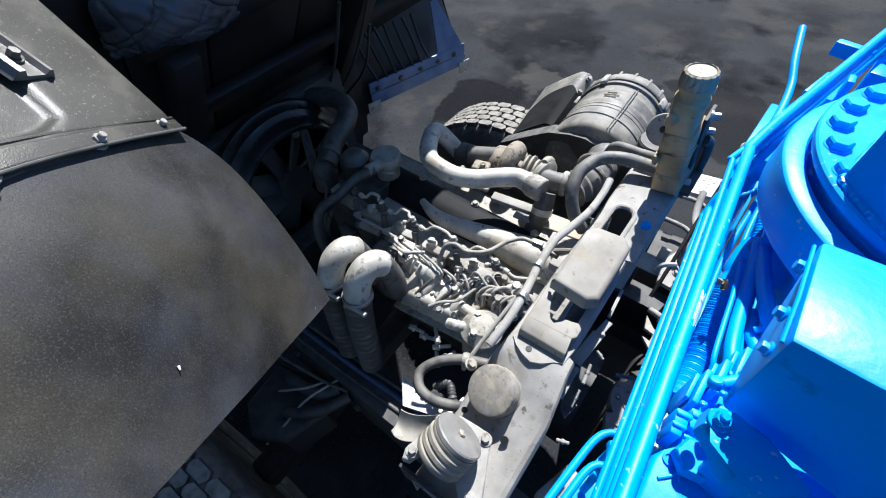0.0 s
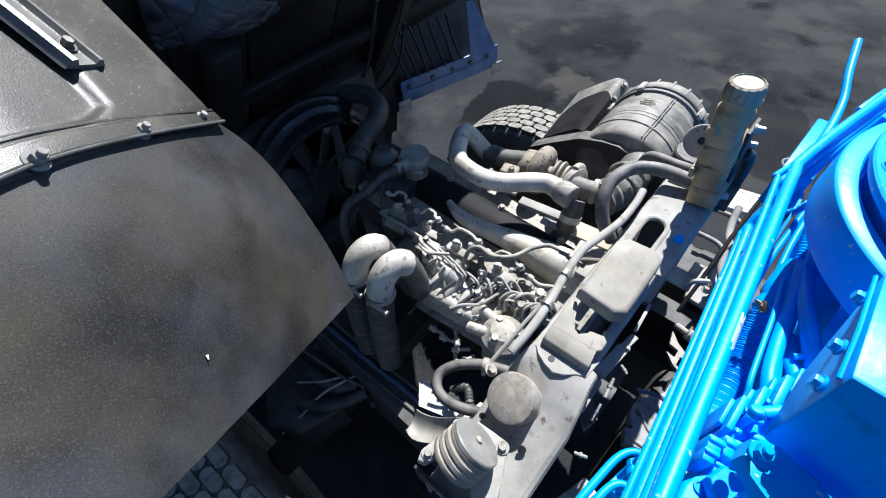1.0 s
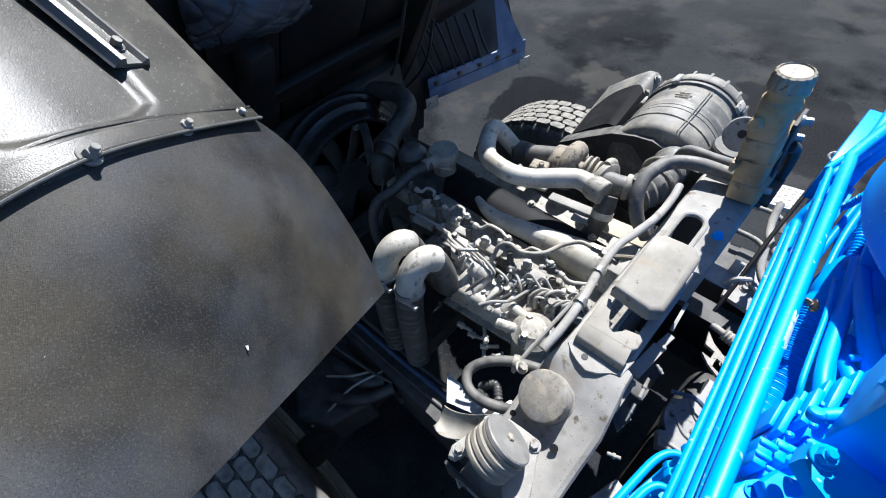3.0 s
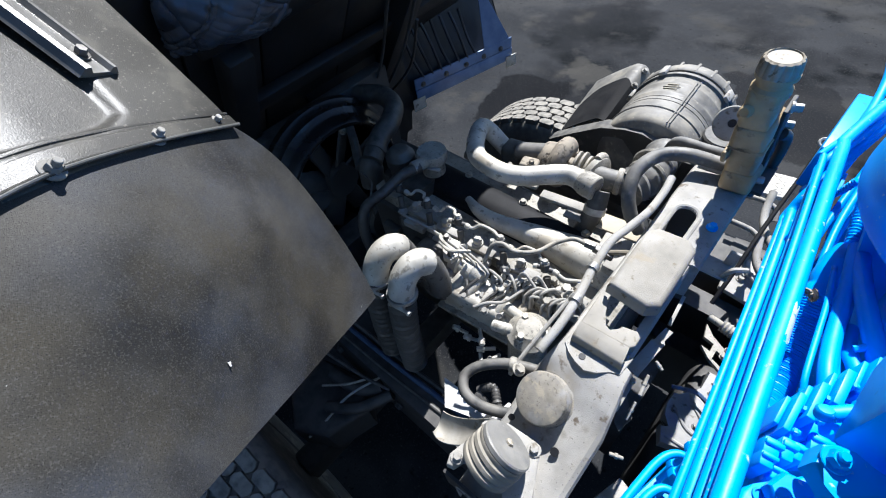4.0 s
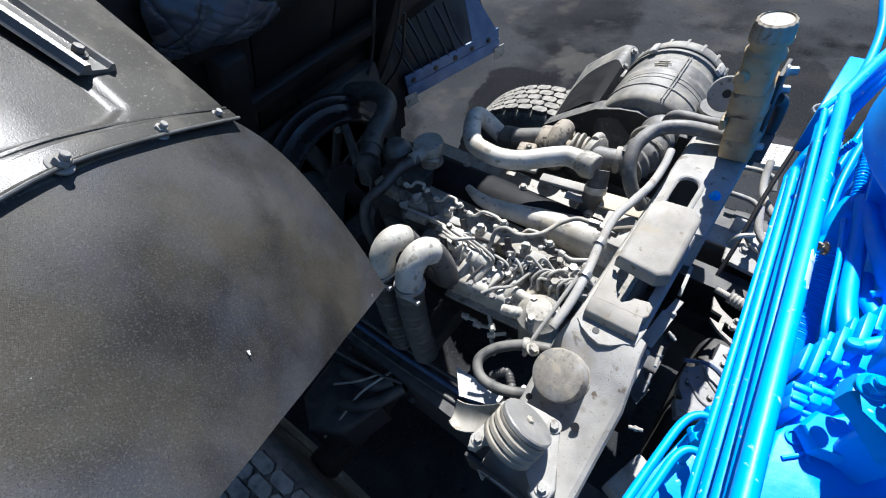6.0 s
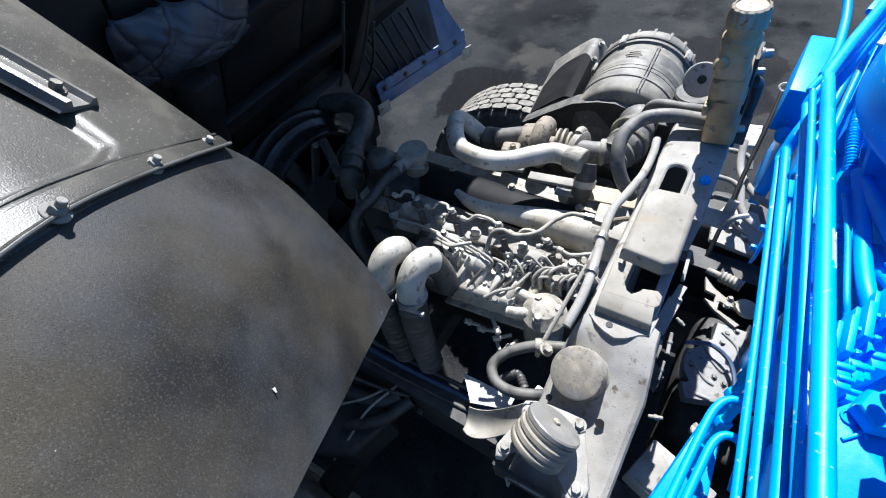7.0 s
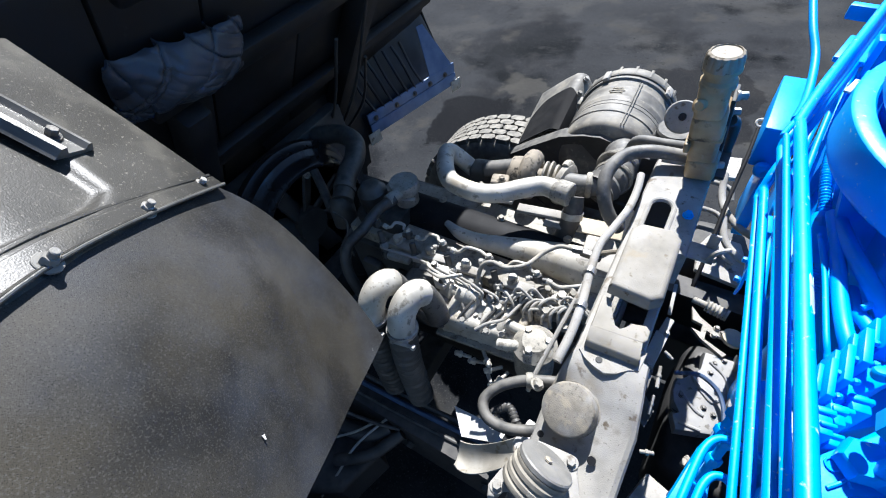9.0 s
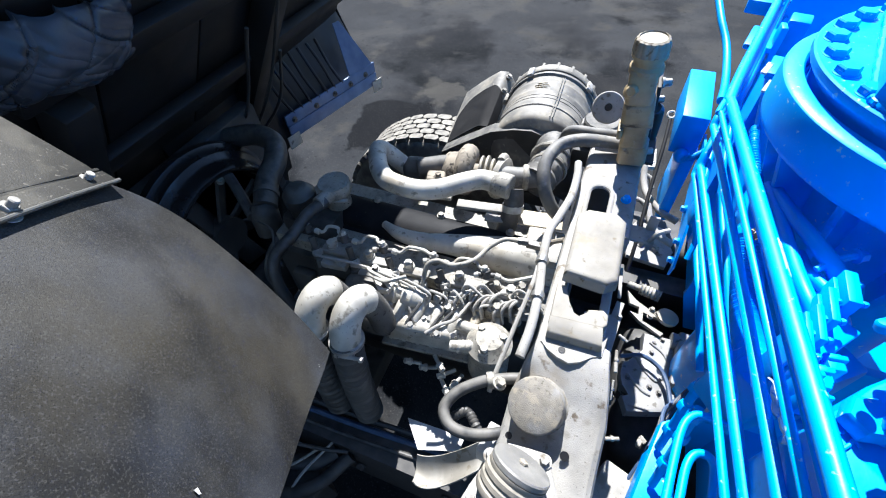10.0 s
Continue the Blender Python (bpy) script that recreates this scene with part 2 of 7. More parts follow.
for m, scale, cut, colour, fac in ((M_FILTER, 9, 0.57, (0.34, 0.31, 0.245), 0.65), (M_FILTER, 55, 0.62, (0.40, 0.37, 0.31), 0.5), (M_FILTER, 22, 0.62, (0.06, 0.058, 0.054), 0.6),
                                    (M_PUCK, 55, 0.55, (0.36, 0.31, 0.23), 0.6), (M_PUCK, 18, 0.56, (0.34, 0.335, 0.32), 0.6), (M_TOPPLATE, 30, 0.60, (0.30, 0.285, 0.25), 0.5),
                                    (M_STEEL, 8, 0.55, (0.35, 0.325, 0.275), 0.55), (M_STEEL, 16, 0.60, (0.16, 0.15, 0.128), 0.6), (M_STEEL, 70, 0.60, (0.37, 0.35, 0.31), 0.5), (M_STEEL, 240, 0.66, (0.07, 0.065, 0.06), 0.6),
                                    (M_ALLOY, 40, 0.60, (0.13, 0.115, 0.09), 0.6), (M_CAST, 45, 0.60, (0.44, 0.41, 0.34), 0.5), (M_CAST, 28, 0.60, (0.05, 0.046, 0.04), 0.6),
                                    (M_GREYHOSE, 35, 0.58, (0.22, 0.205, 0.175), 0.5), (M_TANK, 40, 0.60, (0.42, 0.34, 0.22), 0.5), (M_TYRE, 12, 0.55, (0.27, 0.25, 0.215), 0.5)):
    add_layer(m, scale, cut, colour, fac)


STAINS = (((-2.05, 3.12, 0), 0.42, 1.1, 2.6, (0.004, 0.0045, 0.006), 0.95), ((-1.78, 3.70, 0), 0.22, 0.7, 4.0, (0.062, 0.059, 0.052), 0.55), ((-0.4, 3.9, 0), 0.6, 1.4, 2.0, (0.007, 0.0075, 0.009), 0.7))


def ground_material():
    m = surface("worn_dark_asphalt", (0.016, 0.0175, 0.020), (0.036, 0.038, 0.041), 1.3, (0.75, 0.92), 0.0, 0.7, 90, spots=(0.004, 0.005, 0.0065), spot_scale=0.8, spot_cut=0.54)
    n, l = m.node_tree.nodes, m.node_tree.links
    b = n["Principled BSDF"]
    old = b.inputs["Base Color"].links[0].from_socket
    geo = n.new("ShaderNodeNewGeometry")
    for scale, cut, colour, fac in ((1.1, 0.50, (0.052, 0.052, 0.051), 0.55), (0.75, 0.53, (0.011, 0.012, 0.014), 0.85), (26, 0.62, (0.005, 0.005, 0.006), 0.7), (5, 0.60, (0.030, 0.030, 0.030), 0.6), (14, 0.64, (0.038, 0.037, 0.036), 0.5), (60, 0.64, (0.07, 0.067, 0.063), 0.6), (2.2, 0.60, (0.05, 0.047, 0.040), 0.45)):
        tex = n.new("ShaderNodeTexNoise")
        tex.inputs["Scale"].default_value, tex.inputs["Detail"].default_value = scale, 6
        l.new(geo.outputs["Position"], tex.inputs["Vector"])
        r = n.new("ShaderNodeMapRange")
        r.inputs["From Min"].default_value, r.inputs["From Max"].default_value, r.inputs["To Max"].default_value = cut, cut + 0.08, fac
        l.new(tex.outputs["Fac"], r.inputs["Value"])
        mix = n.new("ShaderNodeMix")
        mix.data_type = "RGBA"
        l.new(r.outputs[0], mix.inputs["Factor"])
        l.new(old, mix.inputs["A"])
        mix.inputs["B"].default_value = (*colour, 1)
        old = mix.outputs["Result"]
    l.new(old, b.inputs["Base Color"])
    # one large oil stain with a ragged edge, and loose grit
    for spot, reach, rag, scale, colour, fac in STAINS:
        tex, far, wob, r, mix = n.new("ShaderNodeTexNoise"), n.new("ShaderNodeVectorMath"), n.new("ShaderNodeMath"), n.new("ShaderNodeMapRange"), n.new("ShaderNodeMix")
        tex.inputs["Scale"].default_value, tex.inputs["Detail"].default_value = scale, 8
        l.new(geo.outputs["Position"], tex.inputs["Vector"])
        far.operation = "DISTANCE"
        far.inputs[1].default_value = spot
        l.new(geo.outputs["Position"], far.inputs[0])
        wob.operation = "MULTIPLY_ADD"
        l.new(tex.outputs["Fac"], wob.inputs[0])
        wob.inputs[1].default_value = rag
        l.new(far.outputs["Value"], wob.inputs[2])
        r.inputs["From Min"].default_value, r.inputs["From Max"].default_value = reach + rag * 0.5, reach + rag * 0.5 - 0.05
        r.inputs["To Max"].default_value = fac
        l.new(wob.outputs[0], r.inputs["Value"])
        mix.data_type = "RGBA"
        l.new(r.outputs[0], mix.inputs["Factor"])
        l.new(old, mix.inputs["A"])
        mix.inputs["B"].default_value = (*colour, 1)
        old = mix.outputs["Result"]
    l.new(old, b.inputs["Base Color"])
    for scale, cut, colour, fac in ((90, 0.58, (0.060, 0.059, 0.057), 0.55), (110, 0.60, (0.010, 0.010, 0.011), 0.6), (150, 0.67, (0.13, 0.125, 0.115), 0.85), (45, 0.71, (0.10, 0.097, 0.09), 0.7), (32, 0.70, (0.003, 0.003, 0.004), 0.8)):
        add_layer(m, scale, cut, colour, fac)
    b.inputs["Specular IOR Level"].default_value = 0.05
    return m


# ---- building helpers ----
def thing(name, label, category, at=(0, 0, 0), group="", kind=""):
    ob = new(name)
    ob.location = at
    ob.empty_display_size = 0.05
    return tagged(ob, label, category, group, kind)


def part(name, bm, material, parent, label="", angle=38):
    """Links a bmesh, built in world coordinates, as one mesh object under a thing or a part."""
    bmesh.ops.recalc_face_normals(bm, faces=bm.faces)
    me = bpy.data.meshes.new(name)
    bm.to_mesh(me)
    bm.free()
    me.polygons.foreach_set("use_smooth", [True] * len(me.polygons))
    me.set_sharp_from_angle(angle=radians(angle))
    me.materials.append(material)
    ob = new(name, me)
    if parent is not None:
        top = parent if parent.parent is None else parent.parent
        ob.parent = parent
        ob.matrix_parent_inverse = Matrix.Translation(-Vector(top.location))
        if parent is not top:
            ob.matrix_parent_inverse = Matrix.Identity(4)
    if label:
        ob["label"] = label
    return ob


def frame_of(axis):
    """A rotation that takes z to the given direction."""
    return Vector(axis).normalized().to_track_quat("Z", "Y").to_matrix().to_4x4()


def add_box(bm, c, s, rot=None, bevel=0.0, seg=2, taper=None):
    m = Matrix.Translation(c) @ (rot if rot is not None else Matrix.Identity(4))
    vs = []
    for sz in (-1, 1):
        k = taper if (taper and sz > 0) else 1.0
        for sx, sy in ((-1, -1), (1, -1), (1, 1), (-1, 1)):
            vs.append(bm.verts.new(m @ Vector((sx * s[0] / 2 * k, sy * s[1] / 2 * k, sz * s[2] / 2))))
    fs = [(3, 2, 1, 0), (4, 5, 6, 7), (0, 1, 5, 4), (1, 2, 6, 5), (2, 3, 7, 6), (3, 0, 4, 7)]
    faces = [bm.faces.new([vs[i] for i in f]) for f in fs]
    if bevel:
        es = {e for f in faces for e in f.edges}
        bmesh.ops.bevel(bm, geom=list(es), offset=bevel, segments=seg, profile=0.5, affect="EDGES")


def add_lathe(bm, at, axis, profile, seg=24, caps=True):
    """Turns (radius, height) pairs round an axis."""
    m = Matrix.Translation(at) @ frame_of(axis)
    rings = []
    for r, h in profile:
        rings.append([bm.verts.new(m @ Vector((r * math.cos(2 * math.pi * i / seg), r * math.sin(2 * math.pi * i / seg), h))) for i in range(seg)])
    for a, b in zip(rings, rings[1:]):
        for i in range(seg):
            j = (i + 1) % seg
            bm.faces.new((a[i], a[j], b[j], b[i]))
    if caps:
        bm.faces.new(rings[0][::-1])
        bm.faces.new(rings[-1])


def add_cyl(bm, a, b, r, seg=20, r2=None, bevel=0.0):
    a, b = Vector(a), Vector(b)
    h = (b - a).length
    r2 = r if r2 is None else r2
    if bevel:
        prof = [(r - bevel, 0), (r, bevel), (r2, h - bevel), (r2 - bevel, h)]
    else:
        prof = [(r, 0), (r2, h)]
    add_lathe(bm, a, b - a, prof, seg)


def smooth_path(pts, res=8):
    pts = [Vector(p) for p in pts]
    if len(pts) < 3:
        return pts
    ext = [2 * pts[0] - pts[1], *pts, 2 * pts[-1] - pts[-2]]
    out = []
    for i in range(1, len(ext) - 2):
        p0, p1, p2, p3 = ext[i - 1:i + 3]
        for k in range(res):
            t = k / res
            out.append(0.5 * (2 * p1 + (p2 - p0) * t + (2 * p0 - 5 * p1 + 4 * p2 - p3) * t * t + (3 * p1 - p0 - 3 * p2 + p3) * t ** 3))
    out.append(pts[-1])
    return out


def add_tube(bm, pts, r, seg=12, res=8, ribs=0.0, pitch=0.012, smooth=True, radii=None):
    """A tube along a smooth path; ribs gives corrugated rings of that depth."""
    path = smooth_path(pts, res) if smooth else [Vector(p) for p in pts]
    if ribs:
        dense, step = [], pitch / 4
        for a, b in zip(path, path[1:]):
            k = max(1, int((b - a).length / step))
            dense += [a.lerp(b, i / k) for i in range(k)]
        path = dense + [path[-1]]
    total = sum((b - a).length for a, b in zip(path, path[1:])) or 1
    t0 = (path[1] - path[0]).normalized()
    up = Vector((0, 0, 1)) if abs(t0.z) < 0.9 else Vector((1, 0, 0))
    side = t0.cross(up).normalized()
    rings, run = [], 0.0
    for i, p in enumerate(path):
        t = (path[min(i + 1, len(path) - 1)] - path[max(i - 1, 0)]).normalized()
        side = (side - t * side.dot(t)).normalized()
        n = t.cross(side)
        if i:
            run += (p - path[i - 1]).length
        rr = r
        if radii:
            f = run / total * (len(radii) - 1)
            k = min(int(f), len(radii) - 2)
            rr = radii[k] + (radii[k + 1] - radii[k]) * (f - k)
        if ribs:
            rr += ribs * (0.5 + 0.5 * math.cos(2 * math.pi * run / pitch))
        rings.append([bm.verts.new(p + rr * (side * math.cos(2 * math.pi * j / seg) + n * math.sin(2 * math.pi * j / seg))) for j in range(seg)])
    for a, b in zip(rings, rings[1:]):
        for i in range(seg):
            j = (i + 1) % seg
            bm.faces.new((a[i], a[j], b[j], b[i]))
    bm.faces.new(rings[0][::-1])
    bm.faces.new(rings[-1])


def add_prism(bm, outline, h0, h1, m=None, bevel=0.0, seg=2, holes=()):
    """A plate from a closed (x, y) outline, between two heights, in the frame m."""
    m = m or Matrix.Identity(4)
    lo = [bm.verts.new(m @ Vector((x, y, h0))) for x, y in outline]
    hi = [bm.verts.new(m @ Vector((x, y, h1))) for x, y in outline]
    n = len(lo)
    top = bm.faces.new(hi)
    bot = bm.faces.new(lo[::-1])
    sides = [bm.faces.new((lo[i], lo[(i + 1) % n], hi[(i + 1) % n], hi[i])) for i in range(n)]
    if bevel:
        bmesh.ops.bevel(bm, geom=list(top.edges), offset=bevel, segments=seg, profile=0.5, affect="EDGES")


def add_hex(bm, p, axis, r, h, washer=1.35):
    """A hexagon bolt head on a washer."""
    p, axis = Vector(p), Vector(axis).normalized()
    if washer:
        add_lathe(bm, p, axis, [(r * washer, 0), (r * washer, h * 0.22), (r * washer * 0.94, h * 0.28)], 20)
    m = Matrix.Translation(p) @ frame_of(axis)
    prof = [(r, h * 0.2), (r, h * 0.85), (r * 0.86, h)]
    rings = [[bm.verts.new(m @ Vector((q * math.cos(math.pi / 3 * i), q * math.sin(math.pi / 3 * i), z))) for i in range(6)] for q, z in prof]
    for a, b in zip(rings, rings[1:]):
        for i in range(6):
            bm.faces.new((a[i], a[(i + 1) % 6], b[(i + 1) % 6], b[i]))
    bm.faces.new(rings[0][::-1])
    bm.faces.new(rings[-1])


def add_sheet(bm, f, nu, nv, thick):
    """A sheet of metal or rubber over f(u, v), with thickness behind it."""
    g = [[Vector(f(i / nu, j / nv)) for j in range(nv + 1)] for i in range(nu + 1)]
    front, back = [], []
    for i in range(nu + 1):
        fr, br = [], []
        for j in range(nv + 1):
            du = g[min(i + 1, nu)][j] - g[max(i - 1, 0)][j]
            dv = g[i][min(j + 1, nv)] - g[i][max(j - 1, 0)]
            n = du.cross(dv).normalized()
            fr.append(bm.verts.new(g[i][j]))
            br.append(bm.verts.new(g[i][j] - n * thick))
        front.append(fr)
        back.append(br)
    for i in range(nu):
        for j in range(nv):
            bm.faces.new((front[i][j], front[i + 1][j], front[i + 1][j + 1], front[i][j + 1]))
            bm.faces.new((back[i][j], back[i][j + 1], back[i + 1][j + 1], back[i + 1][j]))
    for i in range(nu):
        bm.faces.new((front[i][0], back[i][0], back[i + 1][0], front[i + 1][0]))
        bm.faces.new((front[i][nv], front[i + 1][nv], back[i + 1][nv], back[i][nv]))
    for j in range(nv):
        bm.faces.new((front[0][j], front[0][j + 1], back[0][j + 1], back[0][j]))
        bm.faces.new((front[nu][j], back[nu][j], back[nu][j + 1], front[nu][j + 1]))


def B():
    return bmesh.new()


def box_part(name, c, s, material, parent, label="", bevel=0.004, rot=None, taper=None, seg=2):
    bm = B()
    add_box(bm, c, s, rot, bevel, seg, taper)
    return part(name, bm, material, parent, label)


def tube_part(name, pts, r, material, parent, label="", **kw):
    bm = B()
    add_tube(bm, pts, r, **kw)
    return part(name, bm, material, parent, label)


def lathe_part(name, at, axis, profile, material, parent, label="", seg=28):
    bm = B()
    add_lathe(bm, at, axis, profile, seg)
    return part(name, bm, material, parent, label)


def hex_part(name, p, axis, r, h, material, parent, label="", washer=1.35):
    bm = B()
    add_hex(bm, p, axis, r, h, washer)
    return part(name, bm, material, parent, label)


# ---- ground ----
bm = B()
for sx, sy in ((-1, -1), (1, -1), (1, 1), (-1, 1)):
    bm.verts.new((sx * 600, sy * 600, 0))
bm.faces.new(bm.verts)
tagged(part("ground", bm, ground_material(), None), "dark worn asphalt yard with oil stains", "ground", kind="structure")

# ---- truck cab, tilted forward on its hinge ----
MID = 0.875          # the truck's centre line
cab = thing("truck_cab", "black lorry cab tilted forward with its underside open to the engine", "truck cab", (-1.9, MID, 0.95))
FLOOR_DIR = Vector((0.565, 0, 0.825))     # along the tilted floor, from the hinge to the rear edge
FLOOR_N = Vector((0.825, 0, -0.565))      # out of the underside


def floor_at(s, y, out=0.0):
    return Vector((-1.9, y, 0.95)) + FLOOR_DIR * s + FLOOR_N * out


TILT_M = Matrix((( FLOOR_DIR.x, 0, FLOOR_N.x, -1.9), (0, 1, 0, 0), (FLOOR_DIR.z, 0, FLOOR_N.z, 0.95), (0, 0, 0, 1)))


def tilted_box(name, s0, s1, y0, y1, o0, o1, material, bevel=0.006, label="", parent=None):
    bm = B()
    add_box(bm, ((s0 + s1) / 2, (y0 + y1) / 2, (o0 + o1) / 2), (abs(s1 - s0), abs(y1 - y0), abs(o1 - o0)), None, bevel)
    bmesh.ops.transform(bm, matrix=TILT_M, verts=bm.verts)
    return part(name, bm, material, parent or cab, label)


# unseen rear ends are stepped to shape the shadow on engine and tyre
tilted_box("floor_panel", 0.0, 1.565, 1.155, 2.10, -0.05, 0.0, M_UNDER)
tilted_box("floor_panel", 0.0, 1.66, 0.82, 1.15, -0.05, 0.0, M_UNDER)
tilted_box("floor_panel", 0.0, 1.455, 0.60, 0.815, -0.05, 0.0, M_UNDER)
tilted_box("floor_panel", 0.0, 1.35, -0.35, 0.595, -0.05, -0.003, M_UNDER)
tilted_box("rear_wall", 1.525, 1.565, 1.155, 2.10, -1.75, -0.055, M_CAB, label="black painted rear wall of the cab")
tilted_box("rear_wall", 1.62, 1.66, 0.82, 1.15, -1.75, -0.055, M_CAB, label="black painted rear wall of the cab")
tilted_box("rear_wall", 1.415, 1.455, 0.60, 0.815, -1.75, -0.055, M_CAB, label="black painted rear wall of the cab")
tilted_box("rear_wall", 1.01, 1.05, -0.31, 0.595, -1.75, -0.50, M_CAB, label="black painted rear wall of the cab")
tilted_box("side_wall", 0.0, 1.56, 2.06, 2.10, -1.6, -0.055, M_CAB)
tilted_box("side_wall", 0.0, 1.05, -0.35, -0.31, -1.6, -0.055, M_CAB)
tilted_box("roof", 0.25, 1.56, -0.35, 2.10, -1.8, -1.755, M_CAB)
tilted_box("front_wall", -0.04, -0.002, -0.35, 2.10, -1.55, -0.055, M_CAB)
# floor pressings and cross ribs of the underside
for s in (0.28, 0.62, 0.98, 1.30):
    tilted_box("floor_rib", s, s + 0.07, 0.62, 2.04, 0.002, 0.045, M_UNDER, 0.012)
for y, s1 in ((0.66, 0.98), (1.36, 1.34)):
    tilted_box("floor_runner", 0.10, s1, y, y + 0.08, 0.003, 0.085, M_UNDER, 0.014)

# creased insulation over the engine tunnel
rnd = random.Random(4)


def insulation(u, v):
    """u across the cab, v up the floor: a padded lump with long creases."""
    skew = 0.06 * (u - 0.5)
    s, y = 1.00 + 0.165 * v - skew, 0.565 + 0.33 * u
    rise = 0.055 * (math.sin(math.pi * v) ** 0.6) * (math.sin(math.pi * u) ** 0.5)
    fold = 0.0
    for k, (a, b, c) in enumerate(((9, -8, 5.0), (7, 10, 9.0), (15, 5, 1.5))):
        n0 = abs(noise.noise(Vector((s * a + y * b, s * 3 - y * 2.5, c))))
        fold -= (0.016, 0.013, 0.008)[k] * max(0.0, 1 - n0 / 0.06)
    crease = fold + 0.022 * abs(noise.noise(Vector((s * 16 - y * 12, y * 5, 7.0)))) + 0.008 * abs(noise.noise(Vector((s * 40 + y * 25, y * 12, 3.0)))) + 0.012 * noise.noise(Vector((s * 9, y * 6, 2.0)))
    return floor_at(s, y, 0.02 + rise + crease)


bm = B()
add_sheet(bm, lambda u, v: insulation(v, u), 110, 110, 0.006)
part("insulation_pad", bm, M_FOIL, cab, "creased black insulation pad on the engine tunnel")

# wheel-arch liner beside the engine: textured sheet hung from a bolted seam
SEAM_A, SEAM_B = Vector((-0.822, 0.475, 1.842)), Vector((-0.560, 0.035, 2.065))
LINER_N = Vector((0.665, 0.615, 0.423))


def quad_bez(a, b, c, t):
    a, b, c = Vector(a), Vector(b), Vector(c)
    ctrl = 2 * b - 0.5 * a - 0.5 * c
    return (1 - t) ** 2 * a + 2 * t * (1 - t) * ctrl + t * t * c


def seam_point(u):
    """The seam bows a little upward and its outer part falls away."""
    bow = 0.020 * math.sin(math.pi * min(1.0, u / 0.9)) if u < 0.9 else 0.0
    drop = 0.5 * max(0.0, u - 0.42) ** 2
    return SEAM_A.lerp(SEAM_B, u) + Vector((-0.83, -0.06, 0.55)) * bow - Vector((0.41, 0.61, 0.68)) * drop


def liner(u, v):
    """u runs along the seam away from the engine, v from the seam to the lower edge."""
    top = seam_point(u)
    low = quad_bez((-0.629, 0.492, 1.514), (-0.512, 0.262, 1.660), (-0.385, 0.020, 1.835), u)
    side0 = quad_bez(SEAM_A, (-0.765, 0.512, 1.700), (-0.629, 0.492, 1.514), v)
    side1 = quad_bez(seam_point(1.0), (-0.490, 0.000, 1.910), (-0.385, 0.020, 1.835), v)
    lin = (1 - v) * top + v * low + (1 - u) * side0 + u * side1
    corner = (1 - u) * ((1 - v) * SEAM_A + v * Vector((-0.629, 0.492, 1.514))) + u * ((1 - v) * seam_point(1.0) + v * Vector((-0.385, 0.020, 1.835)))
    p = lin - corner
    swell = 0.010 * math.sin(math.pi * v) * math.sin(math.pi * min(1, u * 1.2 + 0.1)) + 0.004 * noise.noise(p * 7)
    return p + LINER_N * swell


bm = B()
add_sheet(bm, lambda u, v: liner(u, v), 30, 26, 0.005)
flap = part("wheel_arch_liner", bm, M_FLAP, cab, "black grained rubber wheel-arch liner with dusty scuffs and painted sky sheen")

bm = B()
FLAKE = Vector((-0.545, 0.253, 1.756))
fu = Vector((0.70, -0.45, -0.45)).normalized()
fv = LINER_N.cross(fu).normalized()
add_sheet(bm, lambda u, v: FLAKE + fu * (0.006 * (u - 0.5)) + fv * (0.004 * (v - 0.5) * (1.1 - u)) + LINER_N * (0.0015 + 0.002 * u * v), 6, 4, 0.0008)
part("paint_flake", bm, M_WHITE, cab, "pale dry flake stuck on the liner")

UP_N = Vector((0.41, 0.61, 0.68)).normalized()
EDGE_R = [(-0.818, 0.474, 1.846), (-0.939, 0.465, 1.930), (-1.10, 0.452, 2.035)]
EDGE_L = [(-0.560, 0.035, 2.068), (-0.72, 0.02, 2.185), (-0.90, 0.0, 2.300)]


def upper(u, v):
    p = quad_bez(*EDGE_R, v).lerp(quad_bez(*EDGE_L, v), u)
    # a long pressed recess with a soft rim
    mid_u, half = 0.44 - 0.05 * v, 0.185
    end = 0.13 + 0.09 * max(0.0, abs(u - mid_u) / half) ** 4
    depth = max(0.0, min(1.0, min((half - abs(u - mid_u)) / 0.030, (v - end) / 0.050)))
    depth = depth * depth * (3 - 2 * depth)
    roll = 0.030 * max(0.0, 1 - v / 0.13) ** 2
    return p - UP_N * (0.0085 * depth + roll * 0.5 + 0.5 * max(0.0, u - 0.42) ** 2)


bm = B()
add_sheet(bm, lambda u, v: upper(u, v), 90, 60, 0.003)
part("side_panel", bm, M_CAB, cab, "black painted pressed panel with a glossy recess")


def seam(u, v):
    p = SEAM_A.lerp(SEAM_B, u) + (Vector((-0.012, 0.0, 0.010)) if v > 0.5 else Vector((0, 0, 0)))
    w = v - 0.5
    across = (quad_bez(*EDGE_R, 0.2) - quad_bez(*EDGE_R, 0.0)).normalized()
    rise = 0.0020 + 0.0040 * max(0.0, 1 - abs(v - 0.05) / 0.07) - 0.0045 * max(0.0, 1 - abs(v - 0.84) / 0.10) + 0.004
    return seam_point(u) + across * ((0.026 + 0.014 * min(1, u * 1.6)) * v - 0.004) + (UP_N + LINER_N).normalized() * rise


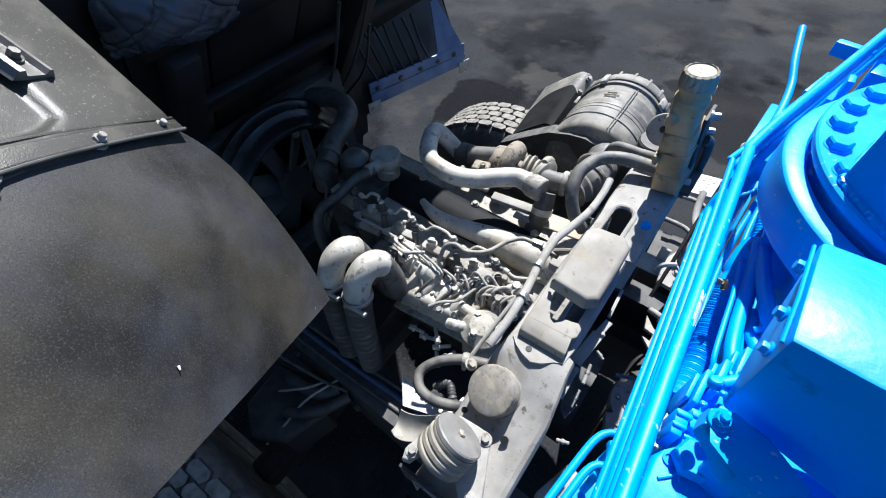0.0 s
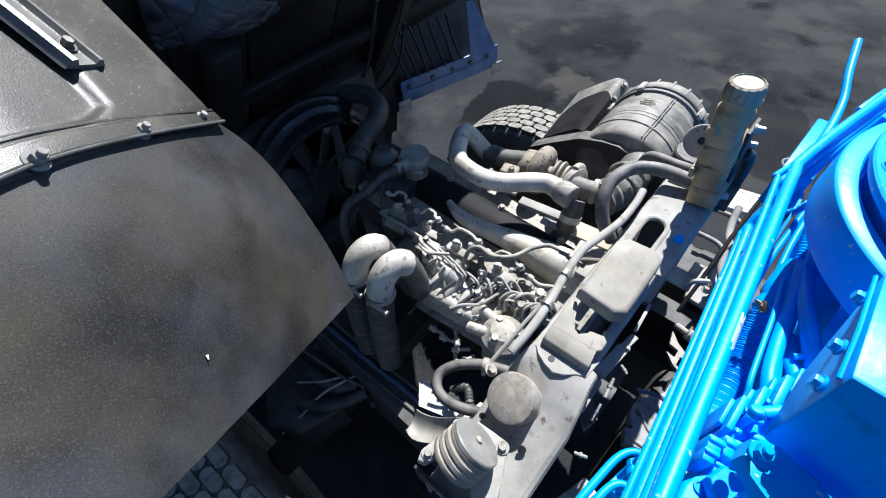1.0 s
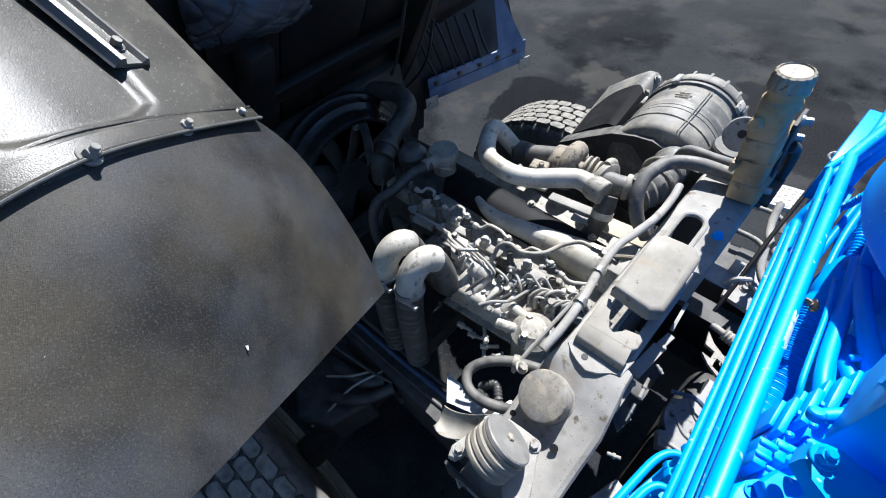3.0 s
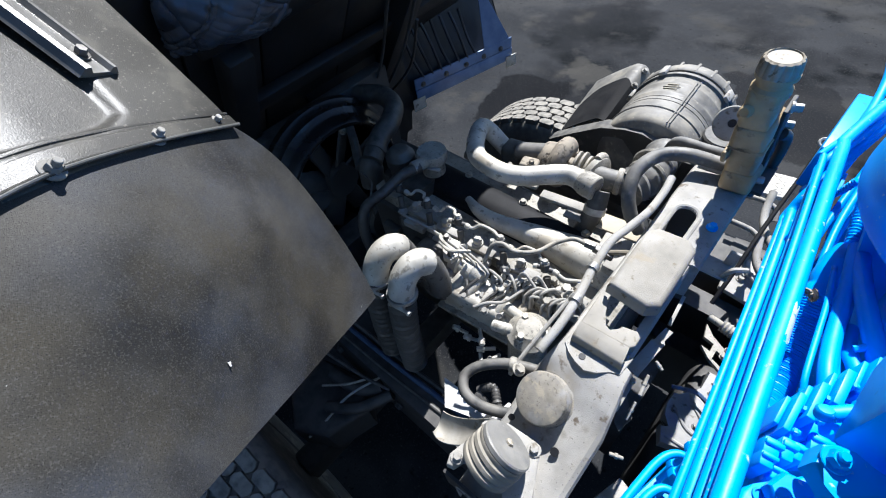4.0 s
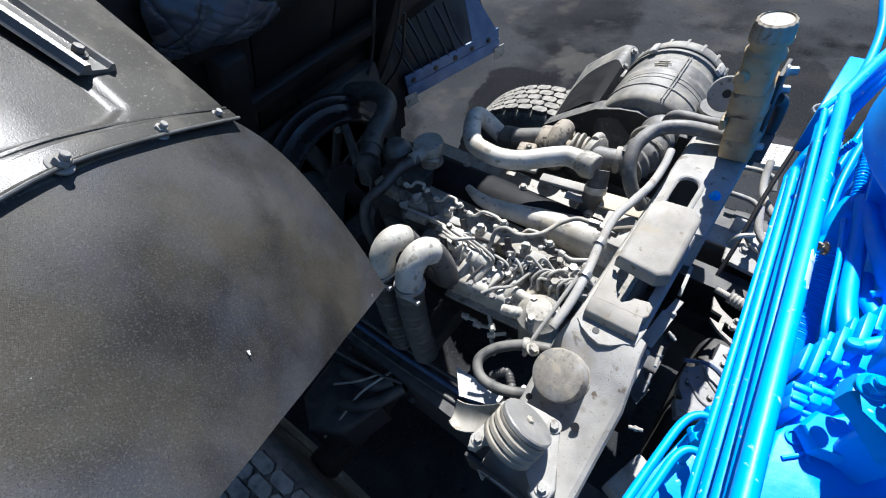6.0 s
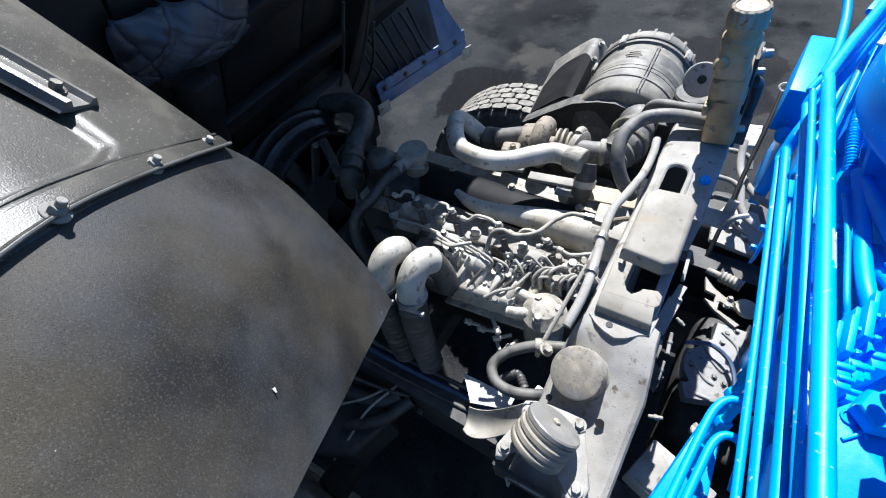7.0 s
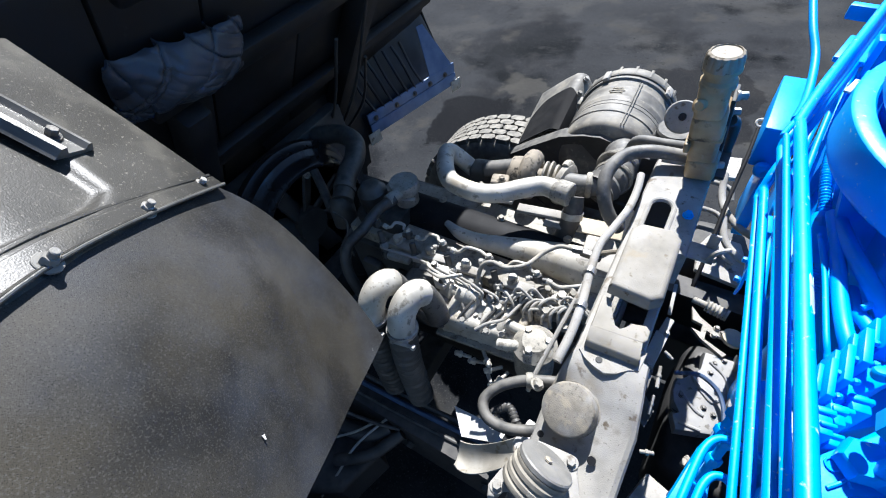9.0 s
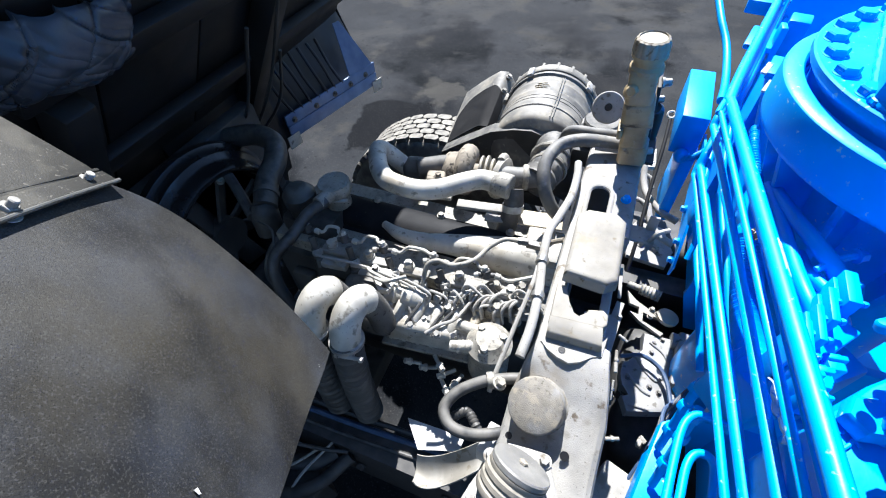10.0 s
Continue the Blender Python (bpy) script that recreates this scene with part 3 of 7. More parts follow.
bm = B()
add_sheet(bm, lambda u, v: seam(u, v), 50, 34, 0.002)
strip = part("seam_strip", bm, M_CAB, cab, "black clamping strip along the liner seam")
SEAM_N = (UP_N + LINER_N).normalized()
# paler lip puts the lit edge of the strip into the colour
bm = B()
add_tube(bm, [seam(i / 24, 0.03) + SEAM_N * 0.0005 for i in range(25)], 0.0022, seg=8, smooth=False)
part("strip_lip", bm, M_GLOSS, strip, "lip in paler grey for its lit edge")
for p in (Vector((-0.818, 0.456, 1.866)), Vector((-0.771, 0.375, 1.913)), Vector((-0.706, 0.272, 1.968)), Vector((-0.640, 0.165, 2.020))):
    p = p - SEAM_N * 0.011
    bm = B()
    add_hex(bm, p, SEAM_N, 0.0080, 0.012, 1.55)
    add_cyl(bm, p + SEAM_N * 0.010, p + SEAM_N * 0.020, 0.0046, 12, bevel=0.001)
    part("seam_bolt", bm, M_STEEL, cab, "dull flanged seam bolt")

# hat-section bracket bolted on the panel
ux = (quad_bez(*EDGE_R, 0.6) - quad_bez(*EDGE_R, 0.3)).normalized()
uy = (Vector(EDGE_L[0]) - Vector(EDGE_R[0])).normalized()
un = ux.cross(uy).normalized()
un = un if un.dot(UP_N) > 0 else -un
HAT0 = Vector((-0.858, 0.372, 1.964))
hatdir = Vector((-0.735, -0.21, 0.64)).normalized()
hatside = un.cross(hatdir).normalized()
hatside = hatside if hatside.y > 0 else -hatside
bm = B()
prof = [(-0.030, 0.0), (-0.027, 0.004), (-0.024, 0.013), (-0.017, 0.014), (-0.013, 0.005), (0.010, 0.004), (0.014, 0.011), (0.018, 0.011), (0.022, 0.003), (0.024, 0.0), (0.0, -0.003)]
ends = []
for d in (0.0, 0.45):
    ends.append([bm.verts.new(HAT0 + hatdir * (d - 0.10 * x * (d == 0.0)) + hatside * x + un * (y + 0.003)) for x, y in prof])
for i in range(len(prof)):
    j = (i + 1) % len(prof)
    bm.faces.new((ends[0][i], ends[0][j], ends[1][j], ends[1][i]))
bm.faces.new(ends[0][::-1])
bm.faces.new(ends[1])
bracket = part("hat_bracket", bm, M_GLOSS, cab, "glossy black folded bracket")
p = HAT0 + hatdir * 0.030 + un * 0.007
bm = B()
add_hex(bm, p, un, 0.0070, 0.012, 1.6)
part("bracket_bolt", bm, M_DARKBOLT, bracket, "black flanged bolt")

# far wheel-arch liner with its bolted lower strip
FAR_A, FAR_B = Vector((-1.598, 1.503, 1.034)), Vector((-1.474, 2.106, 1.013))


def far_liner(u, v):
    low = FAR_A.lerp(FAR_B, u)
    top = Vector((-1.74, 1.42, 1.50)).lerp(Vector((-1.68, 2.10, 1.52)), u)
    p = low.lerp(top, v)
    return p + Vector((0.02 * math.sin(u * 5) * v, 0, 0)) + Vector((0.7, -0.3, 0)) * 0.012 * abs(noise.noise(Vector((u * 6, v * 3, 1.0))))


bm = B()
add_sheet(bm, lambda u, v: far_liner(u, v), 28, 20, 0.004)
# the sky's blue reflection is mixed into the liner and strip colours
M_LINERBLUE = surface("scuffed_dark_liner", (0.006, 0.007, 0.010), (0.028, 0.034, 0.048), 9, (0.35, 0.55), 0.0, 0.3, 90)
M_SKYTINT = surface("sky_tinted_edge_strip", (0.10, 0.16, 0.30), (0.17, 0.25, 0.42), 14, (0.3, 0.45), 0.0, 0.3, 120)
far = part("wheel_arch_liner", bm, M_LINERBLUE, cab, "scuffed black far wheel-arch liner with sky blue mixed in")
d = (FAR_B - FAR_A).normalized()
nrm = d.cross(Vector((0, 0, 1))).normalized()
rot = Matrix((( d.x, nrm.x, 0, 0), (d.y, nrm.y, 0, 0), (d.z, nrm.z, 1, 0), (0, 0, 0, 1)))
strip2 = box_part("clamp_strip", FAR_A.lerp(FAR_B, 0.5) + nrm * 0.016 + Vector((0, 0, 0.035)), (0.60, 0.008, 0.060), M_SKYTINT, far, "edge strip with sky blue in its colour", 0.003, rot)
bm = B()
add_box(bm, FAR_A.lerp(FAR_B, 0.5) + nrm * 0.012 + Vector((0, 0, 0.092)), (0.60, 0.010, 0.052), rot, 0.003)
part("upper_strip", bm, M_SKYTINT, far, "bolted strip with sky blue in its colour")
for k in range(7):
    bm = B()
    p0 = FAR_A.lerp(FAR_B, 0.10 + 0.085 * k)
    add_tube(bm, [p0 + nrm * 0.012 + Vector((0, 0, 0.11)), p0 + nrm * 0.008 + Vector((-0.03, -0.02, 0.20 + 0.02 * (k % 3))), p0 + Vector((-0.06, -0.03, 0.32))], 0.007, seg=8)
    part("liner_rib", bm, M_LINERBLUE, far, "pressed upright rib")
bm = B()
add_sheet(bm, lambda u, v: FAR_A.lerp(FAR_B, 0.70 + 0.26 * u * (1 - 0.75 * v)) + nrm * 0.014 + Vector((-0.03 * v, 0, 0.118 + 0.24 * v)), 6, 8, 0.004)
part("corner_gusset", bm, M_SKYTINT, far, "smooth corner gusset with sky blue in its colour")
for f in (0.08, 0.30, 0.50, 0.68, 0.86):
    p = FAR_A.lerp(FAR_B, f) + nrm * 0.020 + Vector((0, 0, 0.086))
    bm = B()
    add_hex(bm, p, nrm, 0.010, 0.010)
    part("strip_bolt", bm, M_DARKBOLT, far, "dark bolt")
for f, w in ((0.02, 0.07), (0.97, 0.07)):
    bm = B()
    add_box(bm, FAR_A.lerp(FAR_B, f) + nrm * 0.026 + Vector((0, 0, 0.0)), (w, 0.004, 0.06), rot, 0.001)
    part("strip_end", bm, M_ALLOY, far, "bare metal strip ends")
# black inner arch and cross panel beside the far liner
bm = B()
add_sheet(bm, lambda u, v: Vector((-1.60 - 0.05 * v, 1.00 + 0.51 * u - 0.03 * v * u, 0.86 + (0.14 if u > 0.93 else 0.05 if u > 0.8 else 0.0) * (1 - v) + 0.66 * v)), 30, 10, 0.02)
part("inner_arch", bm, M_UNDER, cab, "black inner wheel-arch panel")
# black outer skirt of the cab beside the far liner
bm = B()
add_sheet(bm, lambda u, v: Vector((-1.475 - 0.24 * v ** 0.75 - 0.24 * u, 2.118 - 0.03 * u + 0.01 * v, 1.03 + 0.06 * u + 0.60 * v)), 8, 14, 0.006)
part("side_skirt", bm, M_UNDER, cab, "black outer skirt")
# thin harness lines under the floor
for y, s0, s1, o in ((1.18, 0.2, 0.95, 0.10), (1.26, 0.15, 1.1, 0.12), (0.98, 0.05, 0.40, 0.10), (1.34, 0.3, 0.8, 0.13)):
    tube_part("harness", [floor_at(s0, y, o), floor_at((s0 + s1) / 2, y + 0.05, o + 0.03), floor_at(s1, y + 0.02, o)], 0.006, M_HOSE, cab, seg=8)


# ---- cab support beam across the frame ----
beam = thing("cab_support_beam", "dusty grey pressed-steel cab support beam across the chassis", "beam", (-0.25, 0.8, 1.0))


def beam_left(y):
    return -0.335 + (0.018 if y > 0.66 else 0.018 * max(0, (y - 0.58) / 0.08))


def beam_right(y):
    if 0.68 < y < 0.95:
        return -0.203
    if y > 0.66:
        return -0.188
    return -0.172 - 0.016 * max(0, min(1, (y - 0.56) / 0.10))


def beam_z(y, x):
    """Flat over the frame, falling to the near end, more steeply on the front side."""
    if y >= 0.63:
        z = 1.470
    elif y >= 0.50:
        z = 1.470 - (0.63 - y) * 0.44
    else:
        z = 1.413 - (0.50 - y) * 0.28
    f = max(0.0, min(1.0, (-0.20 - x) / 0.10))
    g = max(0.0, min(1.0, (0.645 - y) / 0.08))
    return z - 0.050 * f * g * g * (3 - 2 * g)


SLOT = (-0.267, 0.966, 1.095, 0.021)      # centre x, ends in y, half width
GAP = (0.712, 0.744, 0.842)               # near opening below the housing: narrow end, shoulder and far end in y


def slot_half(y):
    x, y0, y1, w = SLOT
    a, b = y0 + w, y1 - w
    if y < y0 or y > y1:
        return 0.0
    d = a - y if y < a else (y - b if y > b else 0.0)
    return math.sqrt(max(0.0, w * w - d * d))


bm = B()
ys = sorted({0.36, 0.385, 0.41, 0.44, 0.47, 0.50, 0.53, 0.56, 0.59, 0.62, 0.65, 0.678, 0.684, 0.70, 0.7115, 0.712, 0.7435, 0.744, 0.79, 0.842, 0.8425, 0.90, 0.94, 0.948, 0.952, 0.966, 0.967, 0.971, 0.978, 0.987, 1.03, 1.074, 1.083, 1.090, 1.094, 1.095, 1.12, 1.17, 1.23, 1.30})
DEEP = 0.10
cols = []
for y in ys:
    l, r = beam_left(y), beam_right(y)
    h = slot_half(y)
    hl, hr = SLOT[0] - h, SLOT[0] + h
    if GAP[0] <= y <= GAP[2]:
        hl, hr = (-0.268, -0.246) if y < GAP[1] else (-0.289, -0.222)
    xs = [(l, -DEEP), (l, -0.010), (l + 0.004, -0.003), (l + 0.012, 0), (hl, 0), (hr, 0), (r - 0.012, 0), (r - 0.004, -0.003), (r, -0.010), (r, -DEEP)]
    cols.append([bm.verts.new((x, y, beam_z(y, x) + dz)) for x, dz in xs])
for a, b, y in zip(cols, cols[1:], ys):
    for i in range(9):
        if i == 4 and (SLOT[1] <= y < SLOT[2] or GAP[0] <= y < GAP[2]):
            continue
        bm.faces.new((a[i], a[i + 1], b[i + 1], b[i]))
bmesh.ops.remove_doubles(bm, verts=bm.verts, dist=0.0002)
bmesh.ops.solidify(bm, geom=bm.faces, thickness=0.005)
web = part("beam_channel", bm, M_STEEL, beam, "grey pressed channel with an oblong hole", 30)
# rim of the oblong hole
x, y0, y1, w = SLOT
ring = []
for i in range(24):
    t = 2 * math.pi * i / 24
    ring.append((x + (w + 0.006) * math.cos(t), ((y1 - w) if math.sin(t) >= 0 else (y0 + w)) + (w + 0.006) * math.sin(t), 1.468))
bm = B()
add_tube(bm, ring + [ring[0]], 0.006, seg=8, smooth=False)
part("hole_rim", bm, M_STEEL, web)

# raised pressed housings on the beam
bm = B()
out = [(-0.300, 0.775), (-0.225, 0.768), (-0.205, 0.785), (-0.208, 0.935), (-0.228, 0.955), (-0.285, 0.950), (-0.302, 0.93)]
add_prism(bm, out, 1.500, 1.532, None, 0.011, 3)
add_prism(bm, [(-0.296, 0.845), (-0.211, 0.845), (-0.212, 0.930), (-0.230, 0.949), (-0.284, 0.945), (-0.297, 0.926)], 1.465, 1.512)
part("pressed_housing", bm, M_BEIGE, beam, "rounded pale-grey raised housing")
bm = B()
out = [(-0.306, 0.772), (-0.304, 0.696), (-0.214, 0.702), (-0.207, 0.712), (-0.208, 0.732), (-0.217, 0.740), (-0.243, 0.733), (-0.246, 0.718), (-0.255, 0.709), (-0.268, 0.714), (-0.277, 0.736), (-0.290, 0.762), (-0.292, 0.772)]
add_prism(bm, out, 1.462, 1.494, None, 0.0035, 3)
part("pressed_housing", bm, M_BEIGE, beam, "low grey housing with a notched edge")
bm = B()
add_sheet(bm, lambda u, v: Vector((-0.304, 0.6965, 1.4925)).lerp(Vector((-0.214, 0.702, 1.4925)), u).lerp(Vector((-0.302, 0.668, 1.4840)).lerp(Vector((-0.209, 0.670, 1.4840)), u), v) + Vector((0, 0, 0.0016 * math.sin(math.pi * v) - 0.011 * max(0.0, v - 0.92) / 0.08)), 10, 26, 0.004)
part("housing_step", bm, M_BEIGE, beam, "sloping step in front of the low housing")
bm = B()
out = [(-0.308, 0.700), (-0.308, 0.655), (-0.294, 0.644), (-0.276, 0.634), (-0.255, 0.629), (-0.236, 0.638), (-0.220, 0.655), (-0.204, 0.660), (-0.200, 0.70)]
add_prism(bm, out, 1.466, 1.4722, None, 0.001, 1)
part("weld_plate", bm, M_STEEL, beam, "thin plate with a curved edge")
# thin pale flange strips and fittings along the rear edge
for p0, p1, w in (((-0.186, 0.925, 1.405), (-0.181, 0.845, 1.400), 0.007), ((-0.176, 0.838, 1.398), (-0.183, 0.796, 1.398), 0.016), ((-0.182, 0.800, 1.400), (-0.192, 0.715, 1.395), 0.024), ((-0.188, 0.712, 1.394), (-0.186, 0.640, 1.372), 0.017)):
    bm = B()
    p0, p1 = Vector(p0), Vector(p1)
    d = p1 - p0
    add_box(bm, p0.lerp(p1, 0.5), (w, d.length, 0.006), Matrix.Rotation(math.atan2(-d.x, d.y), 4, "Z"), 0.0015)
    part("edge_flange", bm, M_STEEL, beam, "pale worn flange strip")
for p0, p1, r in (((-0.166, 0.742, 1.372), (-0.160, 0.700, 1.362), 0.006), ((-0.168, 0.770, 1.385), (-0.150, 0.762, 1.380), 0.005), ((-0.160, 0.690, 1.350), (-0.158, 0.655, 1.335), 0.005), ((-0.152, 0.590, 1.310), (-0.128, 0.598, 1.312), 0.006)):
    bm = B()
    add_cyl(bm, p0, p1, r * 0.62, 12, bevel=0.001)
    d = Vector(p1) - Vector(p0)
    add_hex(bm, Vector(p0).lerp(Vector(p1), 0.35), d, r * 0.95, 0.007, 0)
    part("edge_fitting", bm, M_STEEL, beam, "small pale pipe fitting")
bm = B()
add_prism(bm, [(-0.178, 0.700), (-0.150, 0.668), (-0.158, 0.630), (-0.172, 0.640), (-0.186, 0.668)], 1.325, 1.329)
part("edge_tab", bm, M_DARKCAST, beam, "grey bent tab")
for p in ((-0.176, 0.800, 1.401), (-0.188, 0.722, 1.396), (-0.184, 0.700, 1.395)):
    hex_part("flange_bolt", p, (0.1, 0, 1), 0.0048, 0.007, M_STEEL, beam)
# black plugs stand for the dark inside the holes
for p, r in (((-0.270, 0.650, 1.4712), 0.0062), ((-0.225, 0.503, 1.4065), 0.0075), ((-0.318, 0.510, 1.383), 0.006)):
    ax = (0, -0.45, 0.9) if p[1] < 0.6 else (0, 0, 1)
    lathe_part("dark_plug", p, ax, [(r, -0.002), (r, 0.0022), (r * 0.5, 0.0022)], M_UNDER, web, "black plug for the dark of an open hole", 14)
hex_part("blue_marked_bolt", (-0.211, 1.065, 1.471), (0, 0, 1), 0.0085, 0.012, M_BLUE, beam, "bolt dabbed with blue paint")
# little hook bracket at the rear edge
bm = B()
add_box(bm, (-0.165, 0.985, 1.455), (0.05, 0.045, 0.006), None, 0.001)
add_box(bm, (-0.150, 1.005, 1.475), (0.02, 0.006, 0.04), None, 0.001)
add_tube(bm, [(-0.15, 0.97, 1.455), (-0.14, 0.965, 1.49), (-0.12, 0.985, 1.485)], 0.005, seg=8)
part("hook_bracket", bm, M_STEEL, beam, "small bent hook bracket")
# legs down to the frame rails
for y in (0.47, 1.27):
    box_part("beam_leg", (-0.255, y, 1.18), (0.13, 0.012, 0.38), M_BLACK, beam, "", 0.004)

# round rubber stop on the sloping end
puck = thing("rubber_stop", "round dusty rubber stop block on the sloping beam end", "rubber stop", (-0.275, 0.545, 1.46))
ax = Vector((-0.20, -0.46, 0.86)).normalized()
c = Vector((-0.290, 0.552, 1.443))
lathe_part("stop_block", c - ax * 0.075, ax, [(0.052, 0), (0.052, 0.036), (0.049, 0.040), (0.0468, 0.042), (0.0468, 0.070), (0.0455, 0.0735), (0.043, 0.075)], M_PUCK, puck, "", 48)

# ---- cab mount: ribbed rubber spring on a cast foot ----
def cab_mount(at, label):
    """Built round the centre of the top plate; the spring leans inward."""
    mt = thing("cab_mount", label, "cab mount", (at[0], at[1] - 0.04, at[2] - 0.08), "cab mounts")
    lean = Vector((0.25, 0.76, 0.60)).normalized()
    c = Vector(at)
    lathe_part("rubber_spring", c - lean * 0.062, lean, [(0.046, 0.0), (0.0485, 0.004), (0.0485, 0.011), (0.0455, 0.0145), (0.0485, 0.018), (0.0485, 0.025), (0.0455, 0.0285), (0.0485, 0.032), (0.0485, 0.039), (0.0455, 0.0425), (0.0470, 0.046), (0.0470, 0.050)], M_BELLOWS, mt, "ribbed tan dusty rubber spring", 48)
    top = lathe_part("top_plate", c - lean * 0.012, lean, [(0.044, 0), (0.047, 0.002), (0.047, 0.009), (0.045, 0.0115), (0.010, 0.012)], M_TOPPLATE, mt, "dark round top plate", 44)
    hex_part("centre_bolt", c, lean, 0.007, 0.005, M_ALLOY, mt, "bright centre bolt", 0)
    bm = B()
    z0 = at[2] - 0.052
    out = [(-0.354, 0.370), (-0.361, 0.388), (-0.354, 0.412), (-0.340, 0.455), (-0.314, 0.493), (-0.257, 0.499), (-0.240, 0.482), (-0.222, 0.440), (-0.203, 0.402), (-0.206, 0.378), (-0.222, 0.366), (-0.238, 0.374), (-0.246, 0.394), (-0.262, 0.408), (-0.290, 0.410), (-0.318, 0.404), (-0.336, 0.392), (-0.342, 0.374)]
    add_prism(bm, out, z0 - 0.024, z0, None, 0.005, 3)
    part("cast_foot", bm, M_STEEL, mt, "pale cast foot plate with an arched front")
    for x, y in ((-0.346, 0.391), (-0.253, 0.484), (-0.336, 0.462), (-0.222, 0.390)):
        hex_part("foot_bolt", (x, y, z0), (0, 0, 1), 0.0080, 0.010, M_STEEL, mt, "", 1.55)
    bm = B()
    add_prism(bm, [(-0.345, 0.415), (-0.330, 0.46), (-0.245, 0.47), (-0.225, 0.415)], z0 - 0.16, z0 - 0.026, None, 0.006)
    part("mount_pedestal", bm, M_BLACK, mt)
    # black sheet stands for the shaded front of the pale foot
    bm = B()
    add_sheet(bm, lambda u, v: Vector((-0.357 + 0.152 * u, 0.366 + 0.004 * math.sin(math.pi * u), z0 - 0.026 - 0.10 * v - 0.022 * math.sin(math.pi * u) * (1 - v))), 16, 6, 0.006)
    part("foot_shade_sheet", bm, M_BLACK, mt, "black sheet for the shaded foot front")
    return mt


cab_mount((-0.285, 0.455, 1.456), "ribbed rubber cab mount on a pale cast foot")
far_mount = thing("cab_mount", "far cab mount with a grey disc standing on edge", "cab mount", (-0.30, 1.42, 1.42), "cab mounts")
ax = Vector((0.05, -0.72, 0.55)).normalized()
lathe_part("mount_disc", (-0.300, 1.40, 1.492), ax, [(0.040, -0.012), (0.043, -0.008), (0.043, 0.0), (0.040, 0.003), (0.0105, 0.003), (0.010, -0.004)], M_STEEL, far_mount, "grey disc with a centre hole", 36)
# black plug stands for the dark of the centre hole
lathe_part("hole_plug", (-0.300, 1.40, 1.492), ax, [(0.0095, -0.010), (0.0095, 0.0032), (0.008, 0.0034)], M_UNDER, far_mount, "", 16)
lathe_part("rubber_spring", (-0.305, 1.43, 1.36), (0, 0, 1), [(0.048, 0), (0.056, 0.01), (0.048, 0.022), (0.058, 0.035), (0.050, 0.05), (0.052, 0.07), (0.048, 0.075)], M_RUBBER, far_mount, "ribbed rubber spring", 32)
box_part("mount_bracket", (-0.30, 1.44, 1.33), (0.14, 0.14, 0.06), M_BLACK, far_mount, "", 0.008)

# ---- coolant tank ----
tank = thing("coolant_tank", "brown stained plastic coolant tank with a cream screw cap", "coolant tank", (-0.235, 1.22, 1.47))
bm = B()
TR = Matrix.Rotation(radians(-6), 4, "Y")
for z0, z1, w, dd, cx, cy in ((1.475, 1.530, 0.064, 0.112, -0.220, 1.236), (1.520, 1.592, 0.058, 0.100, -0.229, 1.232), (1.582, 1.640, 0.064, 0.106, -0.237, 1.228), (1.632, 1.712, 0.056, 0.084, -0.246, 1.216)):
    add_box(bm, (cx, cy, (z0 + z1) / 2), (w, dd, z1 - z0), TR, 0.011, 3)
add_lathe(bm, (-0.247, 1.206, 1.700), (-0.06, -0.04, 1), [(0.034, 0.0), (0.034, 0.012), (0.029, 0.018), (0.029, 0.030), (0.035, 0.033), (0.035, 0.040)], 32)
body = part("tank_body", bm, M_TANK, tank, "brown stained moulded body")
for z, cx, cy, w, dd in ((1.588, -0.233, 1.230, 0.067, 0.110),):
    bm = B()
    add_box(bm, (cx, cy, z), (w, dd, 0.007), TR, 0.003, 2)
    part("mould_rib", bm, M_TANK, body)
box_part("moulded_pad", (-0.262, 1.190, 1.566), (0.012, 0.05, 0.026), M_TANK, body, "pale worn pad", 0.005, TR)
lathe_part("moulded_boss", (-0.266, 1.190, 1.660), (-0.9, -0.4, 0.3), [(0.020, -0.016), (0.019, 0.0), (0.013, 0.008), (0.004, 0.010)], M_TANK, body, "", 22)
bm = B()
seg, lobes = 84, 14
prof = [(0.0325, 0.0, 0.0), (0.0345, 0.003, 1.0), (0.0335, 0.024, 1.0), (0.0310, 0.030, 0.8), (0.0265, 0.0325, 0.0), (0.0255, 0.0300, 0.0), (0.0, 0.0305, 0.0)]
m = Matrix.Translation((-0.250, 1.203, 1.738)) @ frame_of((-0.06, -0.04, 1))
rings = []
for r, h, lobe in prof[:-1]:
    ring = []
    for i in range(seg):
        t = 2 * math.pi * i / seg
        rr = r + 0.0026 * lobe * (abs(math.cos(lobes * t / 2)) ** 0.5 - 0.7)
        ring.append(bm.verts.new(m @ Vector((rr * math.cos(t), rr * math.sin(t), h))))
    rings.append(ring)
for a, b in zip(rings, rings[1:]):
    for i in range(seg):
        bm.faces.new((a[i], a[(i + 1) % seg], b[(i + 1) % seg], b[i]))
bm.faces.new(rings[0][::-1])
bm.faces.new(rings[-1])
part("screw_cap", bm, M_CAP, tank, "cream scalloped screw cap")
for p in ((-0.205, 1.255, 1.655), (-0.203, 1.300, 1.590), (-0.195, 1.22, 1.50)):
    hex_part("tank_bolt", p, (1, 0.2, 0.1), 0.0085, 0.02, M_BOLT, tank)
bm = B()
add_box(bm, (-0.198, 1.27, 1.56), (0.008, 0.07, 0.19), Matrix.Rotation(radians(-6), 4, "Y"), 0.002)
add_box(bm, (-0.200, 1.27, 1.47), (0.07, 0.11, 0.010), None, 0.002)
